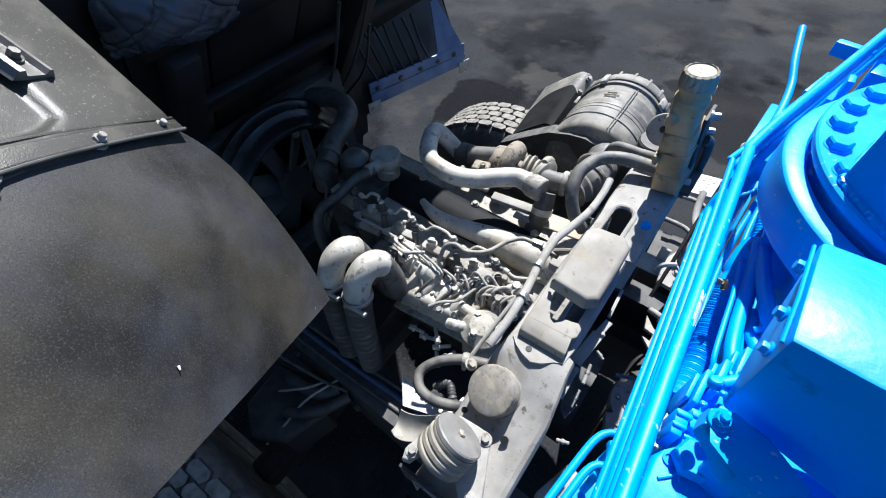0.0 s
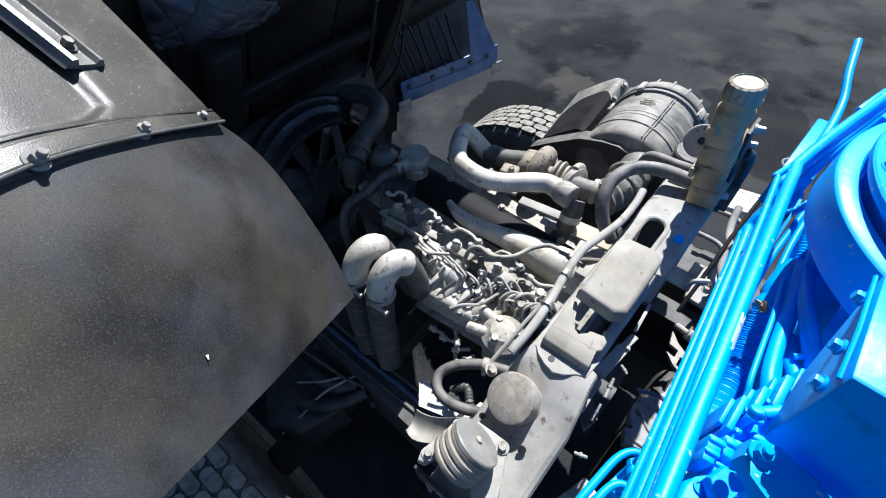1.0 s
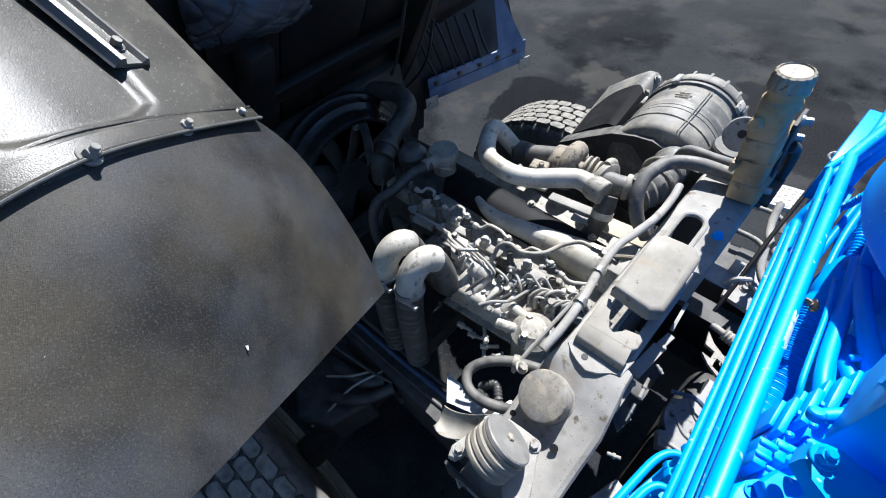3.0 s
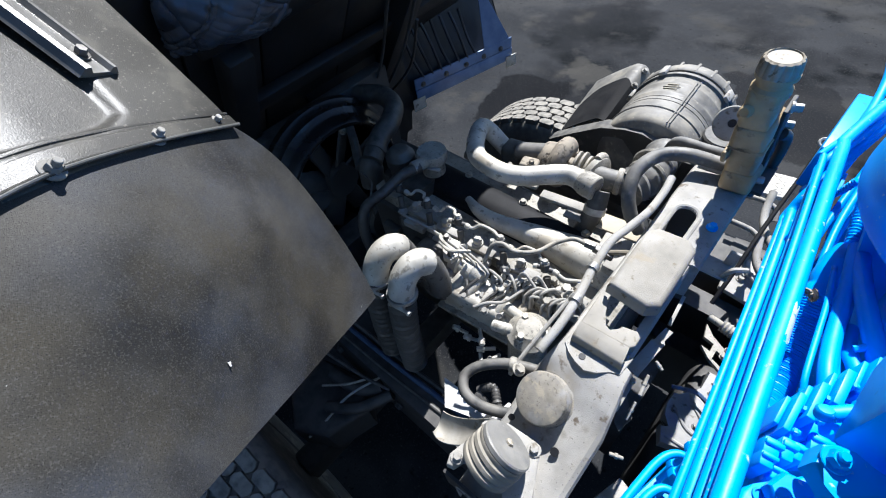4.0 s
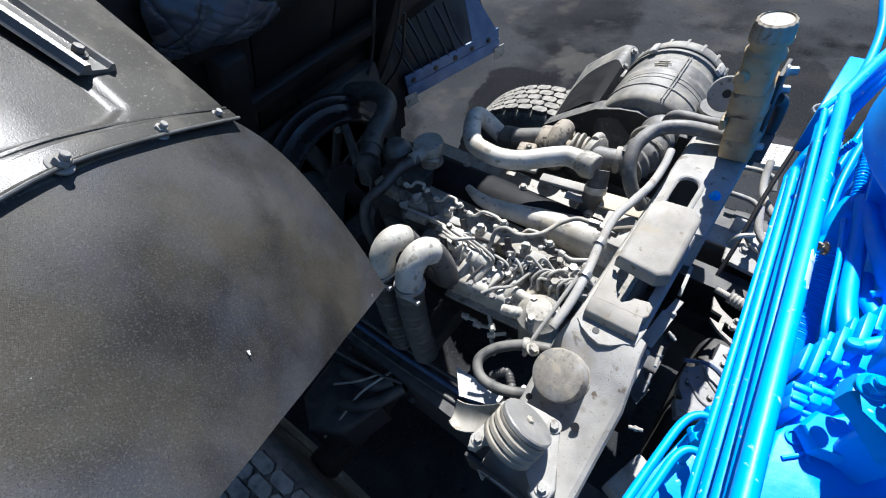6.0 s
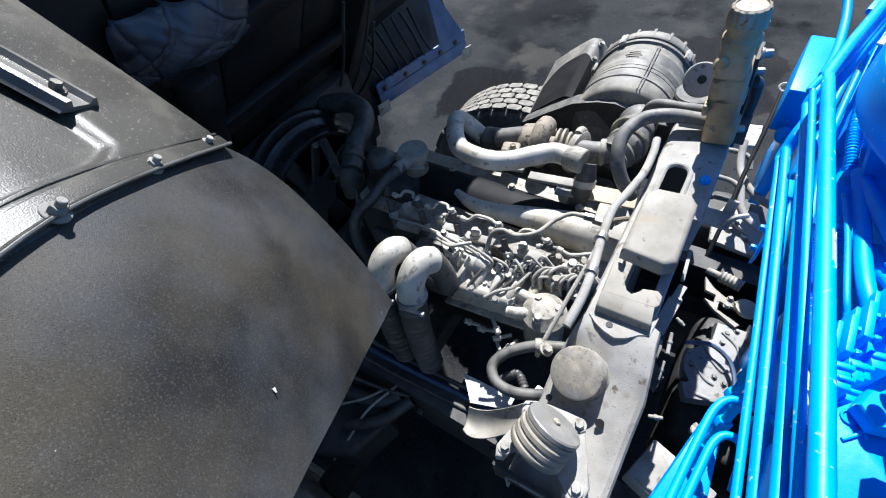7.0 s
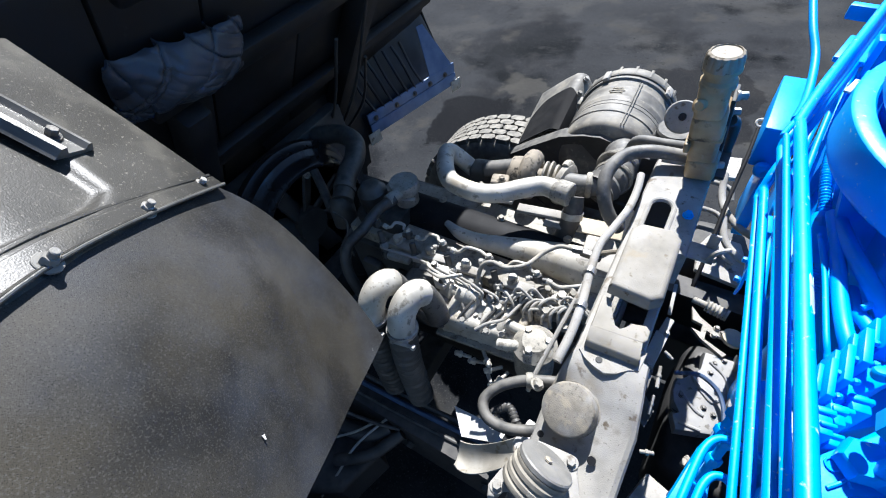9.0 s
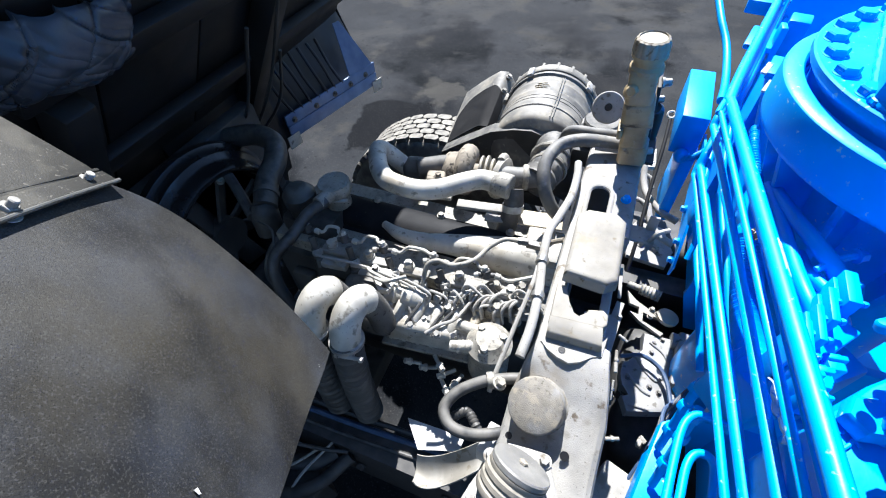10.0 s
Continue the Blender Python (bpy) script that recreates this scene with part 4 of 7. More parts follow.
part("side_bracket", bm, M_BLACK, tank, "black steel tank bracket")
lathe_part("filler_lug", (-0.262, 1.175, 1.672), (-0.3, -1, 0.1), [(0.012, 0), (0.012, 0.008), (0.009, 0.012)], M_TANK, tank, "", 18)
bm = B()
add_tube(bm, [(-0.196, 1.29, 1.575), (-0.184, 1.315, 1.55), (-0.18, 1.32, 1.47), (-0.19, 1.29, 1.40)], 0.013, seg=12)
part("overflow_hose", bm, M_HOSE, tank, "short grey overflow hose")
# hoses between tank and engine
h1 = thing("coolant_hose", "grey dusty coolant hose curving over the beam", "hose", (-0.33, 1.15, 1.45), "coolant hoses")
tube_part("hose_run", [(-0.245, 1.235, 1.495), (-0.33, 1.215, 1.505), (-0.385, 1.185, 1.50), (-0.408, 1.130, 1.485), (-0.400, 1.085, 1.455), (-0.375, 1.065, 1.41), (-0.345, 1.075, 1.36)], 0.0165, M_GREYHOSE, h1, seg=16)
for x in (-0.285, -0.268):
    tube_part("hose_line", [(x + 0.05, 1.22 + 0.015 * (x > -0.28), 1.488), (x - 0.02, 1.212 + 0.015 * (x > -0.28), 1.490)], 0.006, M_STEEL, h1, seg=8)
h2 = thing("coolant_hose", "straight grey coolant hose beside the tank", "hose", (-0.33, 1.28, 1.45), "coolant hoses")
tube_part("hose_run", [(-0.250, 1.285, 1.488), (-0.31, 1.275, 1.490), (-0.375, 1.275, 1.485), (-0.395, 1.285, 1.44)], 0.013, M_GREYHOSE, h2, seg=14)

# steel pipe clipped along the beam's front edge
pipe = thing("beam_pipe", "grey steel pipe running along the front edge of the beam", "pipe", (-0.32, 0.85, 1.45))
tube_part("pipe_run", [(-0.333, 1.133, 1.495), (-0.327, 1.08, 1.497), (-0.327, 1.01, 1.498), (-0.339, 0.938, 1.5), (-0.349, 0.886, 1.5), (-0.345, 0.815, 1.498), (-0.334, 0.738, 1.495), (-0.33, 0.669, 1.488), (-0.334, 0.612, 1.475)], 0.0088, M_STEEL, pipe, seg=14, res=10)
for p in ((-0.334, 0.730, 1.4945), (-0.345, 0.81, 1.498)):
    bm = B()
    add_tube(bm, [Vector(p) + Vector((0, -0.006, 0)), Vector(p) + Vector((0, 0.006, 0))], 0.0125, seg=14)
    part("pipe_clip", bm, M_BOLT, pipe, "band clip")
tube_part("thin_line", [(-0.355, 0.86, 1.44), (-0.352, 0.80, 1.45), (-0.362, 0.70, 1.42), (-0.372, 0.62, 1.38), (-0.376, 0.585, 1.35)], 0.0048, M_STEEL, pipe, seg=8)


# ---- diesel engine ----
engine = thing("diesel_engine", "dusty six-cylinder diesel engine with injector pipes and turbocharger", "engine", (-0.7, 0.95, 0.75))
bm = B()
add_box(bm, (-0.70, 1.01, 1.00), (0.86, 0.34, 0.42), None, 0.02)
add_box(bm, (-0.70, 1.00, 0.74), (0.80, 0.26, 0.22), None, 0.03)
part("engine_block", bm, M_DARKCAST, engine, "oily dark cast block")
for i in range(6):
    box_part("block_rib", (-1.03 + 0.132 * i, 0.825, 1.02), (0.07, 0.03, 0.26), M_DARKCAST, engine, "", 0.008)
bm = B()
add_box(bm, (-0.70, 0.995, 1.225), (0.84, 0.27, 0.055), None, 0.008)
part("cylinder_head", bm, M_CAST, engine, "dusty cast cylinder head")
# rocker cover: rounded, waisted along its length


def cover_section(x):
    f = (x + 1.06) / 0.74
    w0 = 0.950
    return w0, 1.062


bm = B()
nx = 30
rows = []
for i in range(nx + 1):
    x = -1.06 + 0.74 * i / nx
    y0, y1 = cover_section(x)
    end = min(1.0, min(i, nx - i) / 2.0 + 0.25)
    top = 1.252 + (1.300 - 1.252) * math.sqrt(end)
    sec = [(y0 - 0.012, 1.250)]
    for k in range(9):
        t = math.pi / 2 * k / 8
        sec.append((y0 + 0.045 - 0.045 * math.cos(t), 1.258 + (top - 1.258) * math.sin(t)))
    for k in range(9):
        t = math.pi / 2 * (1 - k / 8)
        sec.append((y1 - 0.045 + 0.045 * math.cos(t), 1.258 + (top - 1.258) * math.sin(t)))
    sec.append((y1 + 0.012, 1.250))
    rows.append([bm.verts.new((x, y, z)) for y, z in sec])
for a, b in zip(rows, rows[1:]):
    for i in range(len(a) - 1):
        bm.faces.new((a[i], b[i], b[i + 1], a[i + 1]))
bm.faces.new(rows[0])
bm.faces.new(rows[-1][::-1])
rocker = part("rocker_cover", bm, M_MATTBLACK, engine, "matt black rounded rocker cover", 50)
tube_part("coolant_rail", [(-0.800, 0.962, 1.296), (-0.745, 0.942, 1.296), (-0.690, 0.940, 1.294), (-0.630, 0.952, 1.290), (-0.570, 0.966, 1.284), (-0.510, 0.974, 1.278), (-0.440, 0.982, 1.274), (-0.325, 0.990, 1.272)], 0.03, M_ALLOY, engine, "pale tapered coolant rail", seg=28, radii=[0.010, 0.019, 0.023, 0.028, 0.038, 0.050, 0.056, 0.056])
lathe_part("oil_filler_cap", (-0.955, 0.985, 1.31), (0, 0, 1), [(0.036, 0), (0.036, 0.045), (0.045, 0.048), (0.046, 0.052), (0.046, 0.074), (0.043, 0.080), (0.040, 0.080)], M_CAST, engine, "round grey oil filler cap", 32)
lathe_part("breather_cap", (-1.045, 0.935, 1.28), (0, 0, 1), [(0.040, 0), (0.040, 0.05), (0.046, 0.055), (0.046, 0.085), (0.030, 0.105), (0.024, 0.108)], M_DARKCAST, engine, "dark ribbed breather cap", 24)
box_part("thermostat_housing", (-1.02, 0.95, 1.24), (0.17, 0.13, 0.12), M_DARKCAST, engine, "", 0.02)
box_part("cap_lever", (-0.928, 0.955, 1.352), (0.05, 0.012, 0.006), M_STEEL, engine, "small lever beside the cap", 0.002, Matrix.Rotation(radians(20), 4, "Z"))
for x in (-0.86, -0.66, -0.46):
    hex_part("cover_bolt", (x, 1.04, 1.299), (0, 0, 1), 0.009, 0.010, M_CAST, engine)
# breather hose and radiator hose
tube_part("breather_hose", [(-0.945, 0.925, 1.375), (-0.968, 0.87, 1.37), (-0.975, 0.80, 1.355), (-0.995, 0.735, 1.33), (-0.985, 0.70, 1.27), (-0.96, 0.69, 1.18)], 0.016, M_HOSE, engine, "black breather hose", seg=14)
tube_part("hose_nipple", [(-0.948, 0.955, 1.372), (-0.957, 0.905, 1.376)], 0.0195, M_CAST, engine, "grey hose end", seg=16)
tube_part("radiator_hose", [(-1.165, 0.905, 1.30), (-1.205, 0.985, 1.325), (-1.225, 1.06, 1.34), (-1.275, 1.125, 1.35), (-1.37, 1.15, 1.345), (-1.47, 1.12, 1.33)], 0.035, M_HOSE, engine, "thick black radiator hose", seg=18)
lathe_part("hose_band", (-1.185, 0.945, 1.312), Vector((-0.4, 0.85, 0.2)), [(0.0355, -0.008), (0.038, -0.008), (0.038, 0.008), (0.0355, 0.008)], M_DARKCAST, engine, "", 24)
lathe_part("water_outlet", (-1.175, 0.90, 1.27), (-0.1, 0.2, 1), [(0.040, -0.06), (0.042, 0.0), (0.036, 0.03), (0.022, 0.045)], M_DARKCAST, engine, "rounded dark water outlet", 24)

# fan, shroud and belt pulley in front of the block
lathe_part("fan_shroud", (-1.445, 0.89, 1.113), (1, 0, 0), [(0.305, 0.0), (0.302, 0.020), (0.286, 0.034), (0.282, 0.050), (0.266, 0.062), (0.259, 0.074), (0.252, 0.096), (0.244, 0.106), (0.235, 0.108), (0.228, 0.102), (0.225, 0.088), (0.226, 0.0)], M_SHROUD, engine, "glossy black stepped fan shroud", 80)
for k in range(8):
    t = 2 * math.pi * k / 8 + 0.3
    bm = B()
    add_box(bm, (-1.41, 0.89 + 0.125 * math.cos(t), 1.113 + 0.125 * math.sin(t)), (0.012, 0.17, 0.08), Matrix.Rotation(t, 4, "X") @ Matrix.Rotation(radians(32), 4, "Y"), 0.003)
    part("fan_blade", bm, M_BLACK, engine)
bm = B()
add_cyl(bm, (-1.44, 0.89, 1.113), (-1.37, 0.89, 1.113), 0.065, 28)
part("fan_hub", bm, M_BLACK, engine, "black fan hub")
lathe_part("crank_pulley", (-1.20, 0.95, 0.98), (-1, 0, 0), [(0.10, 0), (0.11, 0.01), (0.10, 0.03), (0.11, 0.05), (0.09, 0.055)], M_DARKCAST, engine, "", 28)
tube_part("shroud_stay", [(-1.37, 0.985, 1.315), (-1.28, 0.93, 1.30), (-1.19, 0.87, 1.285)], 0.016, M_DARKCAST, engine, "dark flat stay", seg=8)
for p in ((-1.375, 0.992, 1.33), (-1.365, 0.95, 1.31)):
    hex_part("stay_bolt", p, (0.5, -0.3, 0.8), 0.010, 0.014, M_CAST, engine)
tube_part("stay_wire", [(-1.16, 0.85, 1.30), (-1.10, 0.84, 1.29), (-1.07, 0.80, 1.26), (-1.06, 0.79, 1.20)], 0.004, M_DARKCAST, engine, seg=6)
box_part("radiator", (-1.50, 0.88, 0.98), (0.06, 0.80, 0.78), M_BLACK, engine, "black radiator core", 0.006)

# charge-air pipe from the turbocharger
charge = tube_part("charge_pipe", [(-0.845, 1.215, 1.29), (-0.906, 1.177, 1.375), (-0.866, 1.088, 1.4), (-0.812, 1.026, 1.41), (-0.758, 1.01, 1.41), (-0.705, 1.01, 1.41), (-0.655, 1.03, 1.41), (-0.619, 1.06, 1.41), (-0.582, 1.089, 1.41), (-0.555, 1.101, 1.41), (-0.517, 1.097, 1.41)], 0.0265, M_ALLOY, engine, "pale curved charge-air pipe", seg=24, res=6)
lathe_part("pipe_sleeve", (-0.529, 1.099, 1.410), (1, -0.12, 0), [(0.0275, 0), (0.029, 0.003), (0.029, 0.010), (0.0325, 0.012), (0.0325, 0.046), (0.030, 0.049)], M_CAST, charge, "sleeve with a band clamp", 28)
bm = B()
add_tube(bm, [(-0.478, 1.117, 1.385), (-0.470, 1.09, 1.35), (-0.475, 1.07, 1.30), (-0.49, 1.06, 1.24)], 0.026, seg=16)
part("pipe_elbow", bm, M_RUBBER, charge, "rubber elbow")
lathe_part("elbow_band", (-0.470, 1.088, 1.345), Vector((-0.1, 0.5, 1)), [(0.029, -0.009), (0.029, 0.009)], M_BOLT, charge, "steel band clamp", 24)
# turbocharger
turbo = part("turbocharger", (lambda b: (add_lathe(b, (-0.665, 1.24, 1.30), (0.95, 0.15, 0), [(0.035, -0.07), (0.055, -0.05), (0.060, -0.01), (0.045, 0.02), (0.028, 0.03), (0.028, 0.06)], 28), b)[1])(B()), M_RUST, engine, "rust-brown turbocharger housing")
bm = B()
ring = []
for k in range(15):
    t = 2 * math.pi * k / 16 + 1.1
    ring.append((-0.648 + 0.004 * k / 15, 1.228 + 0.052 * math.cos(t), 1.318 + 0.052 * math.sin(t)))
add_tube(bm, ring, 0.026, seg=14, res=5, radii=[0.030, 0.028, 0.025, 0.021, 0.016])
part("turbine_scroll", bm, M_RUST, turbo, "rusty turbine scroll")
for x, r in ((-0.605, 0.040), (-0.588, 0.044), (-0.572, 0.038)):
    lathe_part("turbo_band", (x, 1.232, 1.325), (1, 0.1, 0), [(r, -0.005), (r + 0.004, -0.003), (r + 0.004, 0.003), (r, 0.005)], M_CAST, turbo, "", 28)
bm = B()
add_lathe(bm, (-0.560, 1.225, 1.325), (1, -0.2, 0), [(0.030, 0), (0.058, 0.008), (0.060, 0.026), (0.045, 0.038), (0.024, 0.045)], 30)
ring = []
for k in range(14):
    t = 2 * math.pi * k / 15 + 2.4
    ring.append((-0.545, 1.225 + 0.050 * math.cos(t), 1.330 + 0.050 * math.sin(t)))
add_tube(bm, ring, 0.02, seg=12, res=4, radii=[0.024, 0.022, 0.018, 0.012])
part("compressor_housing", bm, M_CAST, turbo, "grey compressor housing")
bm = B()
add_box(bm, (-0.775, 1.215, 1.285), (0.15, 0.07, 0.09), Matrix.Rotation(radians(10), 4, "Z"), 0.02, 3)
add_cyl(bm, (-0.80, 1.20, 1.31), (-0.70, 1.235, 1.325), 0.030, 20, bevel=0.006)
part("exhaust_manifold", bm, M_DARKCAST, engine, "dark exhaust manifold")
bm = B()
add_box(bm, (-0.725, 1.165, 1.315), (0.055, 0.045, 0.035), Matrix.Rotation(radians(14), 4, "Z"), 0.008, 3)
add_box(bm, (-0.745, 1.125, 1.300), (0.075, 0.030, 0.022), Matrix.Rotation(radians(8), 4, "Z"), 0.006, 2)
add_hex(bm, (-0.715, 1.160, 1.332), (0, 0, 1), 0.009, 0.012)
part("manifold_flange", bm, M_RUST, engine, "dusty tan manifold flange")
for x, y in ((-0.775, 1.135), (-0.735, 1.110), (-0.700, 1.145)):
    hex_part("manifold_bolt", (x, y, 1.308), (0, -0.2, 1), 0.008, 0.014, M_CAST, engine)
bm = B()
for p, s in (((-0.56, 1.085, 1.325), (0.13, 0.03, 0.012)), ((-0.50, 1.08, 1.318), (0.08, 0.06, 0.008)), ((-0.67, 1.09, 1.33), (0.05, 0.03, 0.012))):
    add_box(bm, p, s, Matrix.Rotation(radians(8), 4, "Z"), 0.003)
part("heat_shield", bm, M_STEEL, engine, "torn pale heat-shield edge")
# intake duct from the compressor to the air cleaner
duct = tube_part("intake_duct", [(-0.53, 1.205, 1.345), (-0.49, 1.205, 1.35), (-0.455, 1.215, 1.352), (-0.43, 1.23, 1.35)], 0.030, M_GREYHOSE, engine, "grey intake duct", seg=20)
lathe_part("duct_band", (-0.468, 1.211, 1.352), (1, 0.25, 0), [(0.034, -0.008), (0.037, -0.004), (0.037, 0.004), (0.034, 0.008)], M_CAST, duct, "", 26)
bm = B()
add_tube(bm, [(-0.44, 1.21, 1.34), (-0.415, 1.28, 1.35), (-0.42, 1.36, 1.34), (-0.44, 1.45, 1.31)], 0.046, seg=22, ribs=0.007, pitch=0.026)
part("bellows_duct", bm, M_GREYHOSE, engine, "black ribbed bellows duct")
for k, r in enumerate((0.053, 0.056)):
    lathe_part("duct_band", (-0.418 - 0.004 * k, 1.27 + 0.045 * k, 1.35), (0.05, 1, 0), [(r, -0.006), (r + 0.003, 0), (r, 0.006)], M_CAST, duct, "", 30)
box_part("tan_heat_plate", (-0.415, 1.098, 1.312), (0.16, 0.055, 0.005), M_TAN, engine, "tan dusty plate behind the cover", 0.001, Matrix.Rotation(radians(7), 4, "Z"))
bm = B()
add_box(bm, (-0.375, 1.015, 1.318), (0.07, 0.09, 0.02), Matrix.Rotation(radians(6), 4, "Z"), 0.005)
add_box(bm, (-0.345, 0.98, 1.325), (0.05, 0.07, 0.03), None, 0.006)
part("rear_bracket", bm, M_STEEL, engine, "pale lifting bracket")

# intake elbows and their ribbed hoses
def elbow(dx, dy):
    e = tube_part("intake_elbow", [(-0.694 + dx, 0.585 + dy, 1.335), (-0.695 + dx, 0.592 + dy, 1.365), (-0.695 + dx, 0.608 + dy, 1.392), (-0.692 + dx, 0.630 + dy, 1.408), (-0.688 + dx, 0.654 + dy, 1.406), (-0.684 + dx, 0.672 + dy, 1.388)], 0.033, M_ALLOY, engine, "pale dusty cast elbow", seg=28)
    tube_part("elbow_neck", [(-0.685 + dx, 0.668 + dy, 1.392), (-0.682 + dx, 0.680 + dy, 1.360), (-0.676 + dx, 0.688 + dy, 1.325), (-0.672 + dx, 0.690 + dy, 1.29), (-0.670 + dx, 0.690 + dy, 1.26)], 0.034, M_NECK, engine, "dark grey neck below the elbow", seg=24, radii=[0.0325, 0.031, 0.030, 0.030, 0.030])
    hose = tube_part("ribbed_hose", [(-0.694 + dx, 0.587 + dy, 1.350), (-0.694 + dx, 0.575 + dy, 1.28), (-0.690 + dx, 0.562 + dy, 1.18), (-0.680 + dx, 0.550 + dy, 1.04)], 0.033, M_RUBBER, engine, "black ribbed intake hose", seg=22, ribs=0.0035, pitch=0.021)
    lathe_part("hose_clamp", (-0.694 + dx, 0.588 + dy, 1.345), (0, 0.12, 1), [(0.036, -0.006), (0.0385, -0.005), (0.0385, 0.005), (0.036, 0.006)], M_BOLT, hose, "thin steel clamp", 32)
    bm = B()
    c = Vector((-0.672 + dx, 0.556 + dy, 1.340))
    add_tube(bm, [c + Vector((-0.022, -0.004, 0.0)), c + Vector((0.024, 0.004, 0.0))], 0.0045, seg=8)
    add_hex(bm, c + Vector((-0.022, -0.004, 0)), (-1, 0, 0), 0.007, 0.009, 0)
    add_hex(bm, c + Vector((0.022, 0.004, 0)), (1, 0, 0), 0.007, 0.009, 0)
    add_box(bm, c + Vector((0.004, 0.006, 0)), (0.008, 0.012, 0.014), None, 0.002)
    part("clamp_screw", bm, M_BOLT, hose, "bright clamp screw")
    return e


elbow(0.0, 0.0)
elbow(-0.084, -0.006)
bm = B()
add_box(bm, (-0.745, 0.760, 1.235), (0.16, 0.10, 0.09), Matrix.Rotation(radians(6), 4, "Z"), 0.025, 3)
add_lathe(bm, (-0.705, 0.712, 1.245), (0.97, -0.10, -0.12), [(0.044, -0.03), (0.046, 0.0), (0.042, 0.02), (0.034, 0.04), (0.028, 0.05)], 26)
part("intake_neck", bm, M_NECK, engine, "grey intake casting")
bm = B()
add_prism(bm, [(-0.752, 0.790), (-0.742, 0.808), (-0.702, 0.812), (-0.676, 0.770), (-0.682, 0.748), (-0.705, 0.745)], 1.300, 1.316, None, 0.004)
flange = part("neck_flange", bm, M_ALLOY, engine, "pale three-cornered flange")
for p in ((-0.738, 0.797, 1.316), (-0.694, 0.765, 1.316)):
    hex_part("flange_bolt", p, (0, 0, 1), 0.0085, 0.014, M_DARKBOLT, flange)

# injection pump
bm = B()
add_box(bm, (-0.550, 0.752, 1.226), (0.28, 0.098, 0.080), Matrix.Rotation(radians(6), 4, "Z"), 0.018, 4)
for i in range(7):
    add_box(bm, (-0.665 + 0.035 * i, 0.700 + 0.0037 * i, 1.215), (0.010, 0.018, 0.060), Matrix.Rotation(radians(6), 4, "Z"), 0.003)
add_cyl(bm, (-0.68, 0.750, 1.215), (-0.60, 0.760, 1.235), 0.046, 26, bevel=0.008)
add_cyl(bm, (-0.44, 0.750, 1.205), (-0.40, 0.755, 1.205), 0.055, 26, bevel=0.01)
pump = part("injection_pump", bm, M_ALLOY, engine, "pale dusty injection pump")
lathe_part("pump_collar", (-0.652, 0.776, 1.272), (1, 0.02, 0.02), [(0.022, -0.050), (0.031, -0.046), (0.031, -0.020), (0.024, -0.016), (0.024, -0.004), (0.033, 0.0), (0.034, 0.004), (0.034, 0.026), (0.029, 0.031), (0.026, 0.055)], M_ALLOY, pump, "stepped collar", 26)
rnd = random.Random(11)
for i in range(6):
    x = -0.60 + 0.033 * i
    lathe_part("delivery_valve", (x, 0.775 + 0.003 * i, 1.245), (0, 0.15, 1), [(0.012, 0), (0.012, 0.02), (0.009, 0.022), (0.009, 0.04), (0.011, 0.041), (0.011, 0.052), (0.006, 0.056)], M_STEEL, pump, "", 12)
for i in range(6):
    x = -0.655 + 0.046 * i
    y = 0.706 + 0.0048 * i
    bm = B()
    add_tube(bm, [(x, y + 0.004, 1.175), (x + 0.001, y - 0.002, 1.215), (x + 0.003, y + 0.006, 1.252), (x + 0.006, y + 0.038, 1.272), (x + 0.008, y + 0.070, 1.274)], 0.0135 - 0.001 * (i % 3), seg=12)
    part("pump_rib", bm, M_ALLOY, pump)
for i in range(5):
    x = -0.632 + 0.046 * i
    lathe_part("pump_port", (x, 0.712 + 0.0048 * i, 1.236), (0, -1, 0.55), [(0.013, -0.012), (0.013, 0.004), (0.0095, 0.006), (0.0095, 0.012), (0.006, 0.013)], M_CAST if i % 2 else M_ALLOY, pump, "", 16)
bm = B()
add_box(bm, (-0.550, 0.724, 1.186), (0.275, 0.070, 0.014), Matrix.Rotation(radians(6), 4, "Z"), 0.004)
part("pump_foot", bm, M_CAST, pump, "flanged foot of the pump")
for p in ((-0.66, 0.72, 1.262), (-0.61, 0.713, 1.256), (-0.54, 0.708, 1.262), (-0.50, 0.716, 1.262), (-0.45, 0.735, 1.262), (-0.57, 0.74, 1.262)):
    hex_part("pump_bolt", p, (0, -0.3, 1), 0.008, 0.012, M_STEEL, pump)

